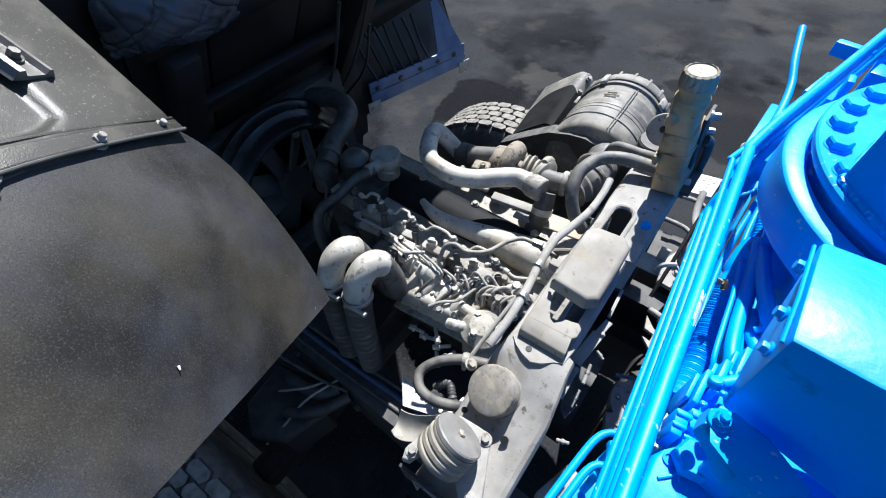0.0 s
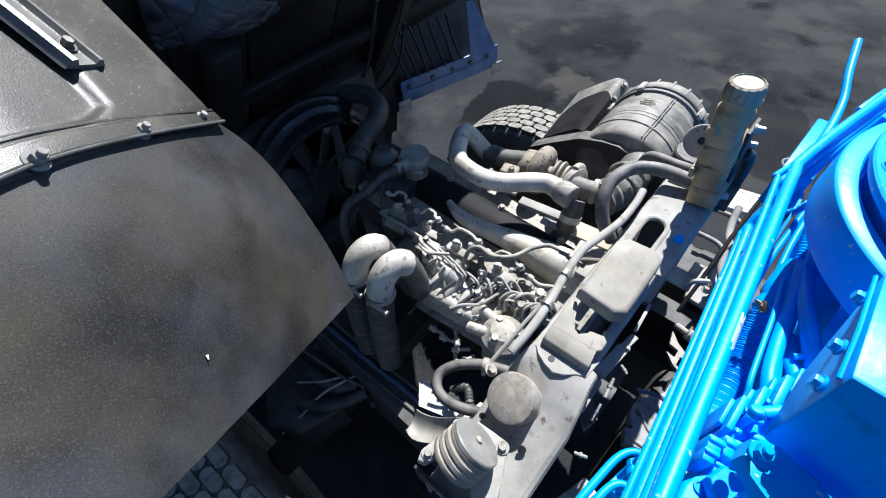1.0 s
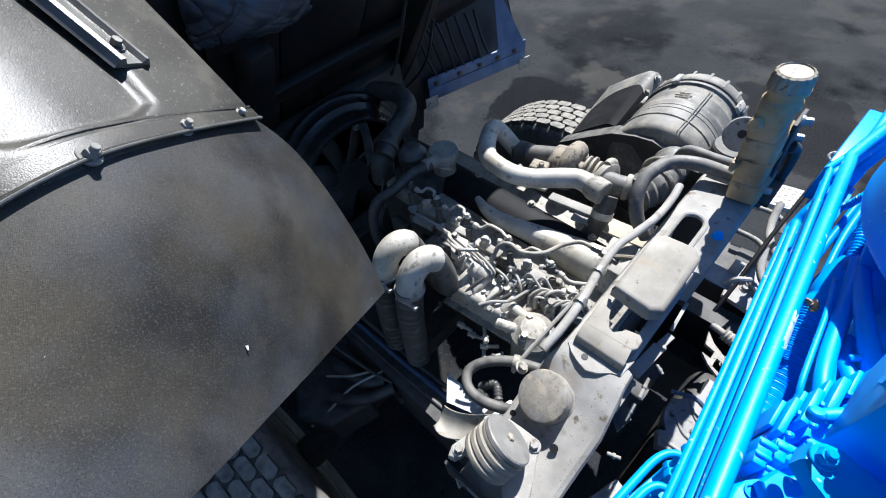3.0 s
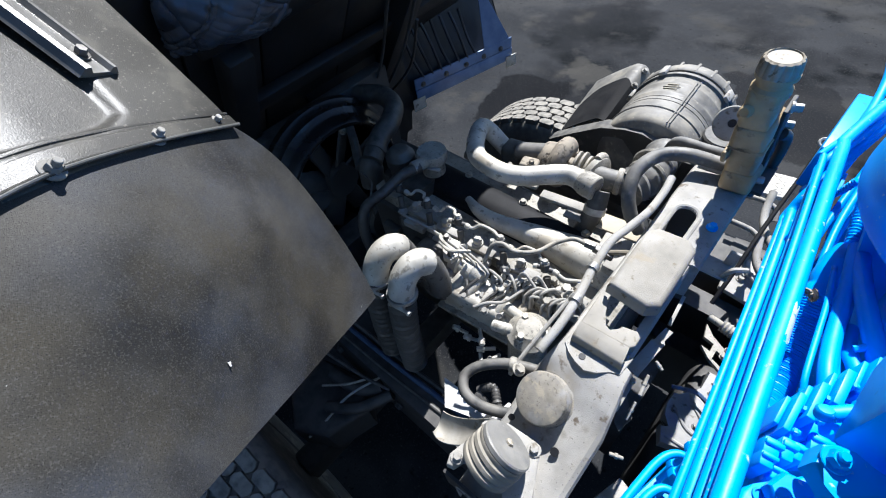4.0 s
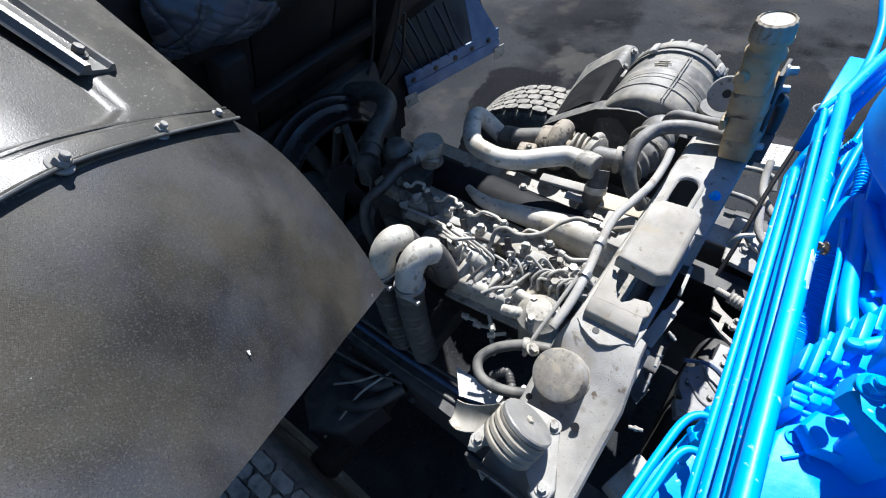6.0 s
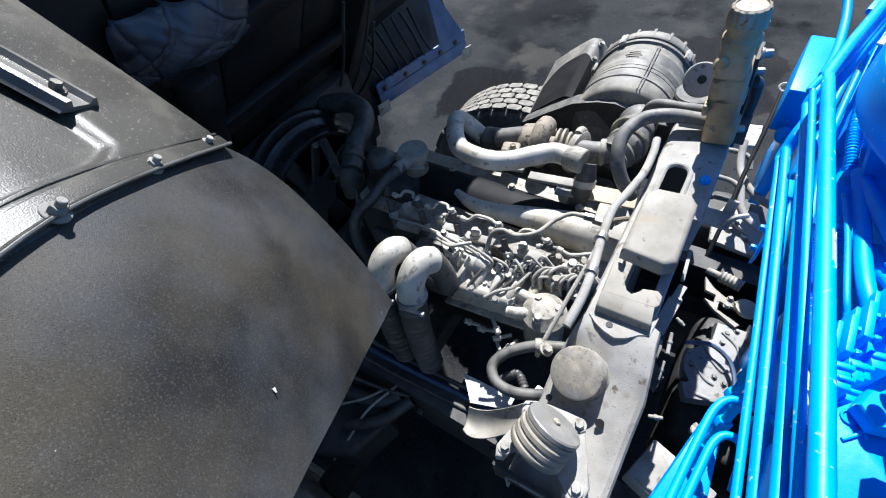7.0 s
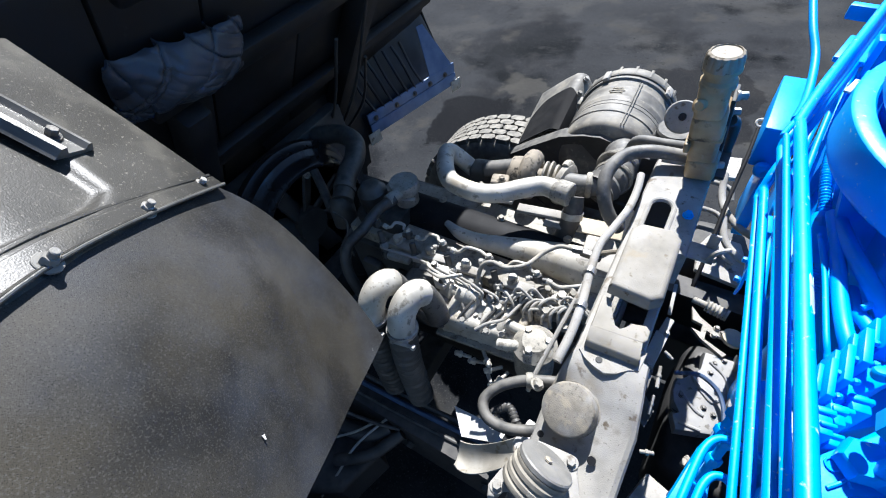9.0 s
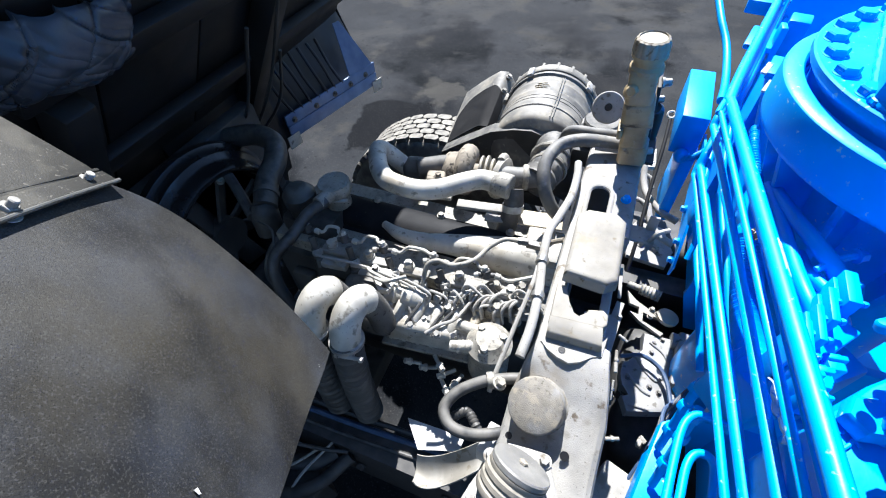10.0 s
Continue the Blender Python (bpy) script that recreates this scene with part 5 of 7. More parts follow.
# injectors with leak-off pieces and clamps, and the pipes from the pump
TEE = [(-0.960, 0.842), (-0.847, 0.843), (-0.734, 0.846), (-0.599, 0.855), (-0.469, 0.857)]
for i, (x, y) in enumerate(TEE):
    inj = part("injector", (lambda b: (add_lathe(b, (x + 0.045, y - 0.042, 1.255), (-0.42, 0.40, 1), [(0.016, 0), (0.016, 0.020), (0.0125, 0.024), (0.0125, 0.052), (0.009, 0.055), (0.009, 0.085)], 16), b)[1])(B()), M_DARKCAST, engine, "black injector body")
    bm = B()
    add_cyl(bm, (x + 0.003, y - 0.003, 1.333), (x - 0.004, y + 0.003, 1.353), 0.0115, 16, bevel=0.002)
    add_cyl(bm, (x - 0.020, y - 0.006, 1.340), (x + 0.022, y + 0.004, 1.340), 0.0065, 12)
    part("leak_off_piece", bm, M_HOSE, inj, "black leak-off piece")
    bm = B()
    add_hex(bm, (x - 0.004, y + 0.003, 1.350), (-0.2, 0.2, 1), 0.0085, 0.012, 1.2)
    add_cyl(bm, (x + 0.020, y + 0.004, 1.340), (x + 0.034, y + 0.003, 1.338), 0.0075, 12, bevel=0.001)
    add_cyl(bm, (x - 0.018, y - 0.006, 1.340), (x - 0.028, y - 0.010, 1.339), 0.0075, 12, bevel=0.001)
    part("banjo_bolt", bm, M_ALLOY, inj, "pale banjo ends")
    hex_part("union_nut", (x + 0.040, y - 0.035, 1.285), (-0.42, 0.40, 1), 0.0135, 0.020, M_STEEL, inj, "", 0)
    # clamp bridge with its large bolt
    bm = B()
    add_box(bm, (x + 0.078, y - 0.005, 1.288), (0.085, 0.026, 0.014), Matrix.Rotation(radians(4 + 3 * (i % 2)), 4, "Z"), 0.004)
    add_box(bm, (x + 0.085, y - 0.032, 1.270), (0.075, 0.034, 0.022), Matrix.Rotation(radians(6), 4, "Z"), 0.006)
    part("injector_clamp", bm, M_STEEL, inj, "pale clamp bridge")
    hex_part("clamp_bolt", (x + 0.062, y + 0.001, 1.295), (0.05, -0.1, 1), 0.0125, 0.022, M_ALLOY, inj, "", 1.25)
    hex_part("clamp_bolt", (x + 0.098, y - 0.035, 1.281), (0, -0.2, 1), 0.0085, 0.013, M_STEEL, inj, "", 1.25)
    # high-pressure pipe from the pump to the injector
    px = -0.63 + 0.045 * i
    tx, ty = x + 0.034, y - 0.030
    mid = (px + tx) / 2
    tube_part("injector_pipe", [(px, 0.770, 1.285), (px - 0.008, 0.782, 1.312), (mid, 0.795 + 0.006 * (i % 2), 1.318 - 0.008 * (i % 3)), (tx + 0.012, ty - 0.018, 1.306), (tx + 0.004, ty - 0.006, 1.300)], 0.0036, M_STEEL, engine, "thin steel injector pipe", seg=8, res=8)
    # arched return line to the next leak-off piece
    if i < 4:
        x2, y2 = TEE[i + 1]
        tube_part("return_line", [(x + 0.030, y + 0.003, 1.339), (x + 0.045, y + 0.006, 1.341), (x + 0.30 * (x2 - x) + 0.02, y + 0.020, 1.350), (x + 0.72 * (x2 - x), y + 0.022, 1.352), (x2 - 0.020, y2 + 0.008, 1.352), (x2 - 0.004, y2 + 0.004, 1.350)], 0.0044, M_ALLOY, engine, "thin arched return line", seg=8)
tube_part("return_line", [(-0.437, 0.860, 1.339), (-0.415, 0.858, 1.338), (-0.39, 0.868, 1.342), (-0.36, 0.885, 1.345)], 0.0044, M_ALLOY, engine, "thin arched return line", seg=8)
# crowd of short lines by the rear injectors
rnd = random.Random(11)
for k in range(9):
    x0, y0 = -0.515 + 0.016 * k, 0.770 + 0.010 * (k % 3)
    tube_part("fuel_line", [(x0, y0, 1.275), (x0 - 0.006, y0 + 0.012, 1.305 + 0.006 * (k % 3)), (x0 + 0.010, y0 + 0.040, 1.315 + 0.004 * (k % 2)), (x0 + 0.042, y0 + 0.052, 1.306), (x0 + 0.060, y0 + 0.050, 1.290)], 0.0040, M_STEEL, engine, seg=8)
for k in range(10):
    p = (rnd.uniform(-0.60, -0.37), rnd.uniform(0.765, 0.845), rnd.uniform(1.270, 1.288))
    bm = B()
    add_hex(bm, p, (rnd.uniform(-0.3, 0.3), -0.2, 1), rnd.uniform(0.006, 0.010), rnd.uniform(0.012, 0.022), 1.3)
    part("union_nut", bm, M_ALLOY if k % 2 else M_DARKBOLT, engine)
# longer loose pipes over the top
tube_part("fuel_line", [(-0.612, 0.800, 1.310), (-0.608, 0.828, 1.352), (-0.585, 0.842, 1.362), (-0.548, 0.840, 1.362), (-0.505, 0.868, 1.365), (-0.480, 0.918, 1.370), (-0.450, 0.945, 1.378), (-0.412, 0.944, 1.385)], 0.0058, M_CAST, engine, "grey rubber-sleeved fuel line", seg=10)
bm = B()
add_hex(bm, (-0.425, 0.944, 1.385), (1, 0.1, 0), 0.010, 0.03, 0)
add_box(bm, (-0.375, 0.95, 1.378), (0.05, 0.018, 0.016), None, 0.003)
part("fuel_union", bm, M_DARKBOLT, engine, "dark fuel union")
tube_part("fuel_line", [(-0.375, 0.95, 1.378), (-0.34, 0.955, 1.40), (-0.318, 0.95, 1.42)], 0.006, M_STEEL, engine, seg=8)
tube_part("fuel_line", [(-0.560, 0.690, 1.285), (-0.535, 0.712, 1.300), (-0.505, 0.738, 1.302), (-0.488, 0.785, 1.305), (-0.470, 0.820, 1.315), (-0.455, 0.842, 1.300)], 0.0042, M_STEEL, engine, seg=8)
tube_part("fuel_line", [(-0.735, 0.768, 1.330), (-0.69, 0.757, 1.340), (-0.665, 0.770, 1.345), (-0.650, 0.790, 1.335)], 0.0048, M_ALLOY, engine, seg=8)
tube_part("fuel_line", [(-0.765, 0.800, 1.31), (-0.735, 0.775, 1.335), (-0.70, 0.765, 1.338), (-0.67, 0.748, 1.33)], 0.0048, M_ALLOY, engine, seg=8)
for k in range(3):
    a = rnd.uniform(-0.53, -0.40)
    tube_part("fuel_line", [(a, 0.80 + 0.01 * k, 1.29), (a + 0.015, 0.815 + 0.012 * k, 1.335), (a + 0.045, 0.81 + 0.014 * k, 1.325 - 0.01 * (k % 2)), (a + 0.085, 0.80 + 0.012 * k, 1.30)], 0.0040, M_STEEL, engine, seg=8)
for k, (x, y) in enumerate(((-0.43, 0.80), (-0.405, 0.835), (-0.45, 0.86), (-0.39, 0.875))):
    bm = B()
    add_box(bm, (x, y, 1.275), (0.04, 0.03, 0.05), Matrix.Rotation(radians(20 * k), 4, "Z"), 0.006)
    add_hex(bm, (x + 0.005, y, 1.30), (0.1, -0.2, 1), 0.010, 0.018, 1.2)
    part("pipe_block", bm, M_CAST, engine, "small cast pipe block")
for p0, p1 in (((-0.66, 0.715, 1.20), (-0.63, 0.745, 1.275)), ((-0.55, 0.705, 1.18), (-0.585, 0.735, 1.27)), ((-0.60, 0.71, 1.20), (-0.57, 0.735, 1.268))):
    tube_part("pump_lever", [p0, p1], 0.006, M_STEEL, engine, "pump lever rod", seg=8)

for a, b in (((-0.690, 0.742, 1.262), (-0.636, 0.700, 1.235)), ((-0.628, 0.745, 1.282), (-0.590, 0.700, 1.250)), ((-0.625, 0.700, 1.255), (-0.600, 0.760, 1.292)), ((-0.565, 0.700, 1.258), (-0.535, 0.770, 1.290)), ((-0.552, 0.700, 1.258), (-0.520, 0.765, 1.290))):
    tube_part("pump_strap", [a, Vector(a).lerp(Vector(b), 0.5) + Vector((0, 0, 0.004)), b], 0.0042, M_DARKBOLT, engine, "dark strap across the pump", seg=8)

# fuel filter behind the pump
fuel_filter = part("fuel_filter", (lambda b: (add_lathe(b, (-0.415, 0.715, 1.16), (0, 0, 1), [(0.040, 0), (0.048, 0.01), (0.048, 0.118), (0.052, 0.120), (0.052, 0.130), (0.047, 0.134), (0.030, 0.152), (0.012, 0.154)], 30), b)[1])(B()), M_CAST, engine, "grey fuel filter with a bright rim")
for k in range(3):
    hex_part("filter_bolt", (-0.415 + 0.03 * math.cos(2.1 * k + 0.4), 0.715 + 0.03 * math.sin(2.1 * k + 0.4), 1.302), (0, 0, 1), 0.009, 0.015, M_ALLOY, fuel_filter)
bm = B()
add_tube(bm, [(-0.43, 0.70, 1.295), (-0.46, 0.692, 1.285), (-0.495, 0.685, 1.275)], 0.0135, seg=14)
for f in (0.3, 0.5, 0.7):
    c = Vector((-0.43, 0.70, 1.295)).lerp(Vector((-0.495, 0.685, 1.275)), f)
    add_cyl(bm, c - Vector((0.003, -0.0006, -0.001)), c + Vector((0.003, -0.0006, -0.001)), 0.0155, 14)
part("filter_spigot", bm, M_ALLOY, fuel_filter, "ribbed pale spigot")
bm = B()
add_tube(bm, [(-0.50, 0.745, 1.275), (-0.47, 0.74, 1.28), (-0.44, 0.735, 1.29)], 0.013, seg=14)
part("filter_spigot", bm, M_ALLOY, fuel_filter)
# drain cocks and fittings below the pump
for p in ((-0.52, 0.665, 1.20), (-0.505, 0.655, 1.18), (-0.60, 0.665, 1.16), (-0.555, 0.66, 1.17), (-0.47, 0.64, 1.19), (-0.49, 0.625, 1.17)):
    bm = B()
    d = Vector((rnd.uniform(-1, 1), -0.5, rnd.uniform(0, 1)))
    add_hex(bm, p, d, 0.008, 0.018, 1.2)
    add_cyl(bm, Vector(p) - d.normalized() * 0.03, p, 0.005, 10)
    part("drain_fitting", bm, M_ALLOY, engine)
# bent hose from the filter to the beam
bh = thing("fuel_hose", "grey bent hose looping below the beam end", "hose", (-0.38, 0.55, 1.33))
tube_part("hose_run", [(-0.300, 0.628, 1.375), (-0.345, 0.612, 1.375), (-0.390, 0.592, 1.370), (-0.430, 0.560, 1.360), (-0.445, 0.525, 1.352), (-0.425, 0.500, 1.348), (-0.385, 0.497, 1.350), (-0.345, 0.512, 1.352), (-0.315, 0.53, 1.352)], 0.0112, M_RUBBER, bh, seg=16)
for c, d in (((-0.378, 0.598, 1.372), (0.9, 0.42, 0)),):
    lathe_part("hose_clip", c, d, [(0.0145, -0.007), (0.0160, -0.004), (0.0160, 0.004), (0.0145, 0.007)], M_CAST, bh, "steel hose clip", 20)
    hex_part("clip_screw", (-0.360, 0.590, 1.388), (0.4, 0.2, 1), 0.010, 0.012, M_CAST, bh)


# ---- chassis frame ----
chassis = thing("chassis_frame", "black steel lorry chassis frame with dusty cross members", "chassis", (0, MID, 0.6))


def rail(y, side):
    bm = B()
    out = [(0, -0.13), (0.075, -0.13), (0.075, -0.122), (0.008, -0.122), (0.008, 0.122), (0.075, 0.122), (0.075, 0.13), (0, 0.13)]
    m = Matrix(((0, 0, 1, 0), (side, 0, 0, y), (0, 1, 0, 0.87), (0, 0, 0, 1)))
    add_prism(bm, out, -1.75, 3.4, m)
    return part("frame_rail", bm, M_BLACK, chassis, "black channel rail")


rail(0.455, 1)
rail(1.295, -1)
for x in (-1.30, 0.45, 1.5, 2.6):
    box_part("cross_member", (x, MID, 0.87), (0.10, 0.81, 0.16), M_BLACK, chassis, "", 0.008)
for y, side in ((0.452, -1), (1.298, 1)):
    for k in range(5):
        hex_part("rail_bolt", (-0.95 + 0.26 * k, y, 0.93 - 0.06 * (k % 2)), (0, side, 0), 0.012, 0.014, M_BLACK, chassis)

# pipes and wires along the near rail
lines = thing("brake_lines", "thin black lines running along the near rail", "brake lines", (-0.7, 0.5, 1.0))
for dy, z, r in ((0.0, 1.010, 0.008), (0.022, 1.012, 0.007), (-0.03, 1.008, 0.005)):
    tube_part("line", [(-1.15, 0.500 + dy, z), (-0.90, 0.505 + dy, z), (-0.70, 0.512 + dy, z), (-0.55, 0.522 + dy, z - 0.004), (-0.42, 0.53 + dy, z)], r, M_CABLE if dy == 0 else M_HOSE, lines, seg=8)
tube_part("line", [(-1.0, 0.395, 0.99), (-0.88, 0.41, 1.0), (-0.77, 0.43, 0.99), (-0.70, 0.45, 0.985)], 0.005, M_HOSE, lines, seg=8)
tube_part("line", [(-0.75, 0.46, 0.985), (-0.81, 0.36, 0.93), (-0.84, 0.27, 0.86), (-0.86, 0.20, 0.82)], 0.004, M_STEEL, lines, "bare bent wire", seg=8)
tube_part("line", [(-0.90, 0.33, 0.93), (-0.83, 0.38, 0.955), (-0.78, 0.43, 0.98)], 0.004, M_CAST, lines, seg=8)

# bright guard plate and folded bracket by the mount
guard = thing("guard_plate", "bright folded aluminium guard plate beside the cab mount", "guard plate", (-0.47, 0.52, 1.0))
bm = B()
pts = [(-0.573, 0.562, 1.062), (-0.519, 0.502, 1.060), (-0.424, 0.533, 1.066), (-0.422, 0.566, 1.068)]
add_sheet(bm, lambda u, v: Vector(pts[0]).lerp(Vector(pts[3]), u).lerp(Vector(pts[1]).lerp(Vector(pts[2]), u), v), 8, 6, 0.003)
part("bright_plate", bm, M_WHITE, guard, "bright plate")
bm = B()
q = [(-0.515, 0.492, 1.045), (-0.505, 0.435, 1.03), (-0.36, 0.47, 1.10), (-0.345, 0.545, 1.175)]


def fold(u, v):
    a = quad_bez(q[0], (-0.455, 0.505, 1.075), (-0.375, 0.540, 1.165), u)
    b = quad_bez(q[1], (-0.445, 0.440, 1.045), (-0.345, 0.500, 1.16), u)
    return a.lerp(b, v) + Vector((0, 0, 0.022 - 0.02 * math.sin(math.pi * v)))


add_sheet(bm, fold, 16, 10, 0.003)
part("folded_bracket", bm, M_BEIGE, guard, "folded dirty beige bracket")
bm = B()
add_box(bm, (-0.352, 0.531, 1.225), (0.034, 0.066, 0.06), Matrix.Rotation(radians(-10), 4, "Z"), 0.004)
part("bracket_foot", bm, M_WHITE, guard, "bright block")
for p in ((-0.448, 0.562, 1.135), (-0.428, 0.555, 1.15)):
    hex_part("plate_bolt", p, (0.2, -0.3, 1), 0.010, 0.018, M_DARKBOLT, guard)
bm = B()
add_tube(bm, [(-0.46, 0.58, 1.13), (-0.425, 0.59, 1.18), (-0.395, 0.565, 1.19), (-0.375, 0.545, 1.16)], 0.009, seg=12, ribs=0.003, pitch=0.008)
part("ribbed_hose", bm, M_HOSE, guard, "short ribbed hose")

# gearbox and dusty brackets behind the beam
gearbox = thing("gearbox", "gearbox with shade-black case and pale dusty cast ribs between the rails", "gearbox", (0.05, 0.95, 0.75))
# case is black in place of the shade below the beam
bm = B()
add_box(bm, (0.15, 0.93, 0.76), (0.44, 0.44, 0.30), None, 0.05, 3)
add_cyl(bm, (-0.25, 0.93, 0.78), (-0.14, 0.93, 0.78), 0.17, 32)
part("gearbox_case", bm, M_BLACK, gearbox)
bm = B()
out = [(-0.09, 0.923), (-0.07, 0.926), (-0.036, 0.974), (-0.043, 1.032), (0.031, 1.037), (0.06, 0.946), (0.049, 0.837), (0.022, 0.813), (-0.062, 0.784), (-0.08, 0.825), (-0.052, 0.829), (-0.083, 0.85), (-0.089, 0.884)]
add_prism(bm, out, 0.995, 1.030, None, 0.004)
part("cast_cover", bm, M_GREYCAST, gearbox, "grey dusty cast cover plate")
for run in ([(-0.073, 0.89, 1.036), (-0.035, 0.856, 1.036), (-0.011, 0.848, 1.036)], [(-0.03, 0.913, 1.036), (0.002, 0.893, 1.036), (0.021, 0.923, 1.036)], [(-0.023, 1.006, 1.036), (0.018, 0.977, 1.036), (0.035, 0.93, 1.036)], [(-0.061, 0.805, 1.036), (-0.01, 0.807, 1.036)], [(-0.058, 0.951, 1.036), (-0.03, 0.913, 1.036)]):
    bm = B()
    add_tube(bm, [(x, y, 1.031) for x, y, z in run], 0.0045, seg=8)
    part("cover_rib", bm, M_GREYCAST, gearbox)
bm = B()
add_box(bm, (0.055, 0.97, 1.02), (0.035, 0.17, 0.07), Matrix.Rotation(radians(-6), 4, "Z"), 0.006)
add_cyl(bm, (0.03, 1.03, 1.03), (0.05, 1.03, 1.03), 0.025, 18)
part("bearing_housing", bm, M_GREYCAST, gearbox, "pale bearing housing")
for p in ((-0.013, 1.006, 1.03), (-0.017, 0.975, 1.03), (-0.014, 0.87, 1.03), (0.01, 0.862, 1.03), (-0.069, 0.878, 1.03), (0.008, 1.025, 1.03)):
    hex_part("cover_bolt", p, (0, 0, 1), 0.0055, 0.008, M_DARKBOLT, gearbox)
bm = B()
out = [(-0.102, 1.161), (-0.074, 1.132), (-0.038, 1.112), (-0.007, 1.104), (-0.003, 1.09), (-0.034, 1.09), (-0.052, 1.095), (-0.052, 1.065), (0.007, 1.041), (-0.001, 1.03), (-0.06, 1.061), (-0.089, 1.087), (-0.064, 1.083), (-0.064, 1.11), (-0.092, 1.116)]
add_prism(bm, out, 1.028, 1.040)
part("shift_lever", bm, M_CAST, gearbox, "flat cast shift lever")
for p in ((-0.029, 1.112, 1.04), (-0.013, 1.101, 1.04), (-0.033, 1.085, 1.04)):
    hex_part("lever_bolt", p, (0, 0, 1), 0.0065, 0.010, M_CAST, gearbox)
lathe_part("disc_cover", (0.014, 1.098, 1.036), (0.1, 0.1, 1), [(0.030, 0), (0.030, 0.01), (0.026, 0.012)], M_TAN, gearbox, "tan round cover", 22)
bm = B()
add_tube(bm, [(-0.107, 1.182, 1.045), (-0.069, 1.176, 1.045)], 0.010, seg=10)
add_tube(bm, [(-0.069, 1.176, 1.045), (-0.011, 1.164, 1.045)], 0.016, seg=12, ribs=0.003, pitch=0.010)
part("shift_rod", bm, M_CAST, gearbox, "ribbed rod boot")

# flat bracket on the far rail
rail_plate = thing("rail_plate", "pale dusty steel plate bolted on the far rail", "plate", (-0.06, 1.36, 1.0))
bm = B()
add_prism(bm, [(-0.125, 1.300), (-0.005, 1.285), (0.015, 1.36), (-0.02, 1.46), (-0.11, 1.47), (-0.135, 1.40)], 1.03, 1.045, None, 0.003)
part("flat_plate", bm, M_STEEL, rail_plate)
for p in ((-0.085, 1.36, 1.045), (-0.07, 1.385, 1.045), (-0.04, 1.35, 1.045)):
    hex_part("plate_bolt", p, (0, 0, 1), 0.010, 0.012, M_STEEL, rail_plate)
bm = B()
add_tube(bm, [(-0.105, 1.425, 1.13), (-0.10, 1.40, 1.07), (-0.075, 1.37, 1.065), (-0.03, 1.35, 1.06)], 0.006, seg=8)
part("bent_pin", bm, M_STEEL, rail_plate, "bent steel pin")

# black box added by the far rail to shade and hide the ground
shade_box = thing("frame_shade_box", "black box added outside the far rail to darken the gap", "tank", (-0.05, 1.46, 0.1))
bm = B()
add_box(bm, (0.05, 1.46, 0.58), (0.62, 0.20, 0.90), None, 0.05, 3)
part("box_shell", bm, M_BLACK, shade_box)
for x in (-0.12, 0.20):
    bm = B()
    add_box(bm, (x, 1.46, 0.58), (0.035, 0.206, 0.906), None, 0.05, 3)
    part("box_strap", bm, M_BLACK, shade_box, "black strap round the added box")
for x in (-0.12, 0.20):
    box_part("side_bracket", (x, 1.332, 0.80), (0.06, 0.066, 0.10), M_BLACK, shade_box, "", 0.004)

# chequered step over the far side
step = thing("step_plate", "worn chequered aluminium step plate", "step", (-0.15, 1.67, 1.1))
bm = B()
add_prism(bm, [(-0.215, 1.62), (-0.09, 1.645), (-0.095, 1.755), (-0.205, 1.735)], 1.135, 1.150, None, 0.002)
part("plate", bm, M_ALLOY, step)
bm = B()
for i in range(7):
    for j in range(6):
        add_box(bm, (-0.200 + 0.0165 * i, 1.640 + 0.017 * j + 0.002 * i, 1.1505), (0.013, 0.0035, 0.0016), Matrix.Rotation(radians(45 if (i + j) % 2 else -45), 4, "Z"))
tagged(part("tread_pattern", bm, M_ALLOY, step), kind="stuff")
# bent grab rails behind the tank
for k, pts in enumerate(([(-0.21, 1.585, 1.15), (-0.15, 1.59, 1.155), (-0.105, 1.58, 1.15), (-0.09, 1.55, 1.13)],
                         [(-0.135, 1.60, 1.19), (-0.125, 1.53, 1.165), (-0.105, 1.475, 1.155), (-0.06, 1.42, 1.15), (-0.01, 1.39, 1.15)],
                         [(-0.105, 1.42, 1.17), (-0.085, 1.355, 1.15), (-0.055, 1.315, 1.145), (-0.015, 1.295, 1.14)],
                         [(-0.20, 1.46, 1.15), (-0.13, 1.455, 1.15), (-0.09, 1.43, 1.14)])):
    gr = thing("bent_pipe", "short bent grey pipe beside the rail", "pipe", pts[0], "bent pipes")
    tube_part("pipe_run", pts, 0.011 if k in (1, 2) else 0.008, M_STEEL, gr, seg=10)
# lever with an eye
lever = thing("eye_lever", "black lever with a ring eye at its end", "lever", (-0.11, 1.5, 1.1))
tube_part("lever_bar", [(-0.095, 1.720, 1.295), (-0.10, 1.60, 1.26), (-0.11, 1.45, 1.20), (-0.115, 1.30, 1.14), (-0.12, 1.20, 1.08)], 0.006, M_MATTBLACK, lever, seg=10)
for dx in (0.0, 0.034):
    bm = B()
    ring = [(-0.094 + dx + 0.012 * math.cos(2 * math.pi * k / 16), 1.742 + 0.010 * math.sin(2 * math.pi * k / 16), 1.300 + 0.007 * math.sin(2 * math.pi * k / 16)) for k in range(17)]
    add_tube(bm, ring, 0.0042, seg=8, smooth=False)
    part("ring_eye", bm, M_ALLOY, lever, "bright ring eye")
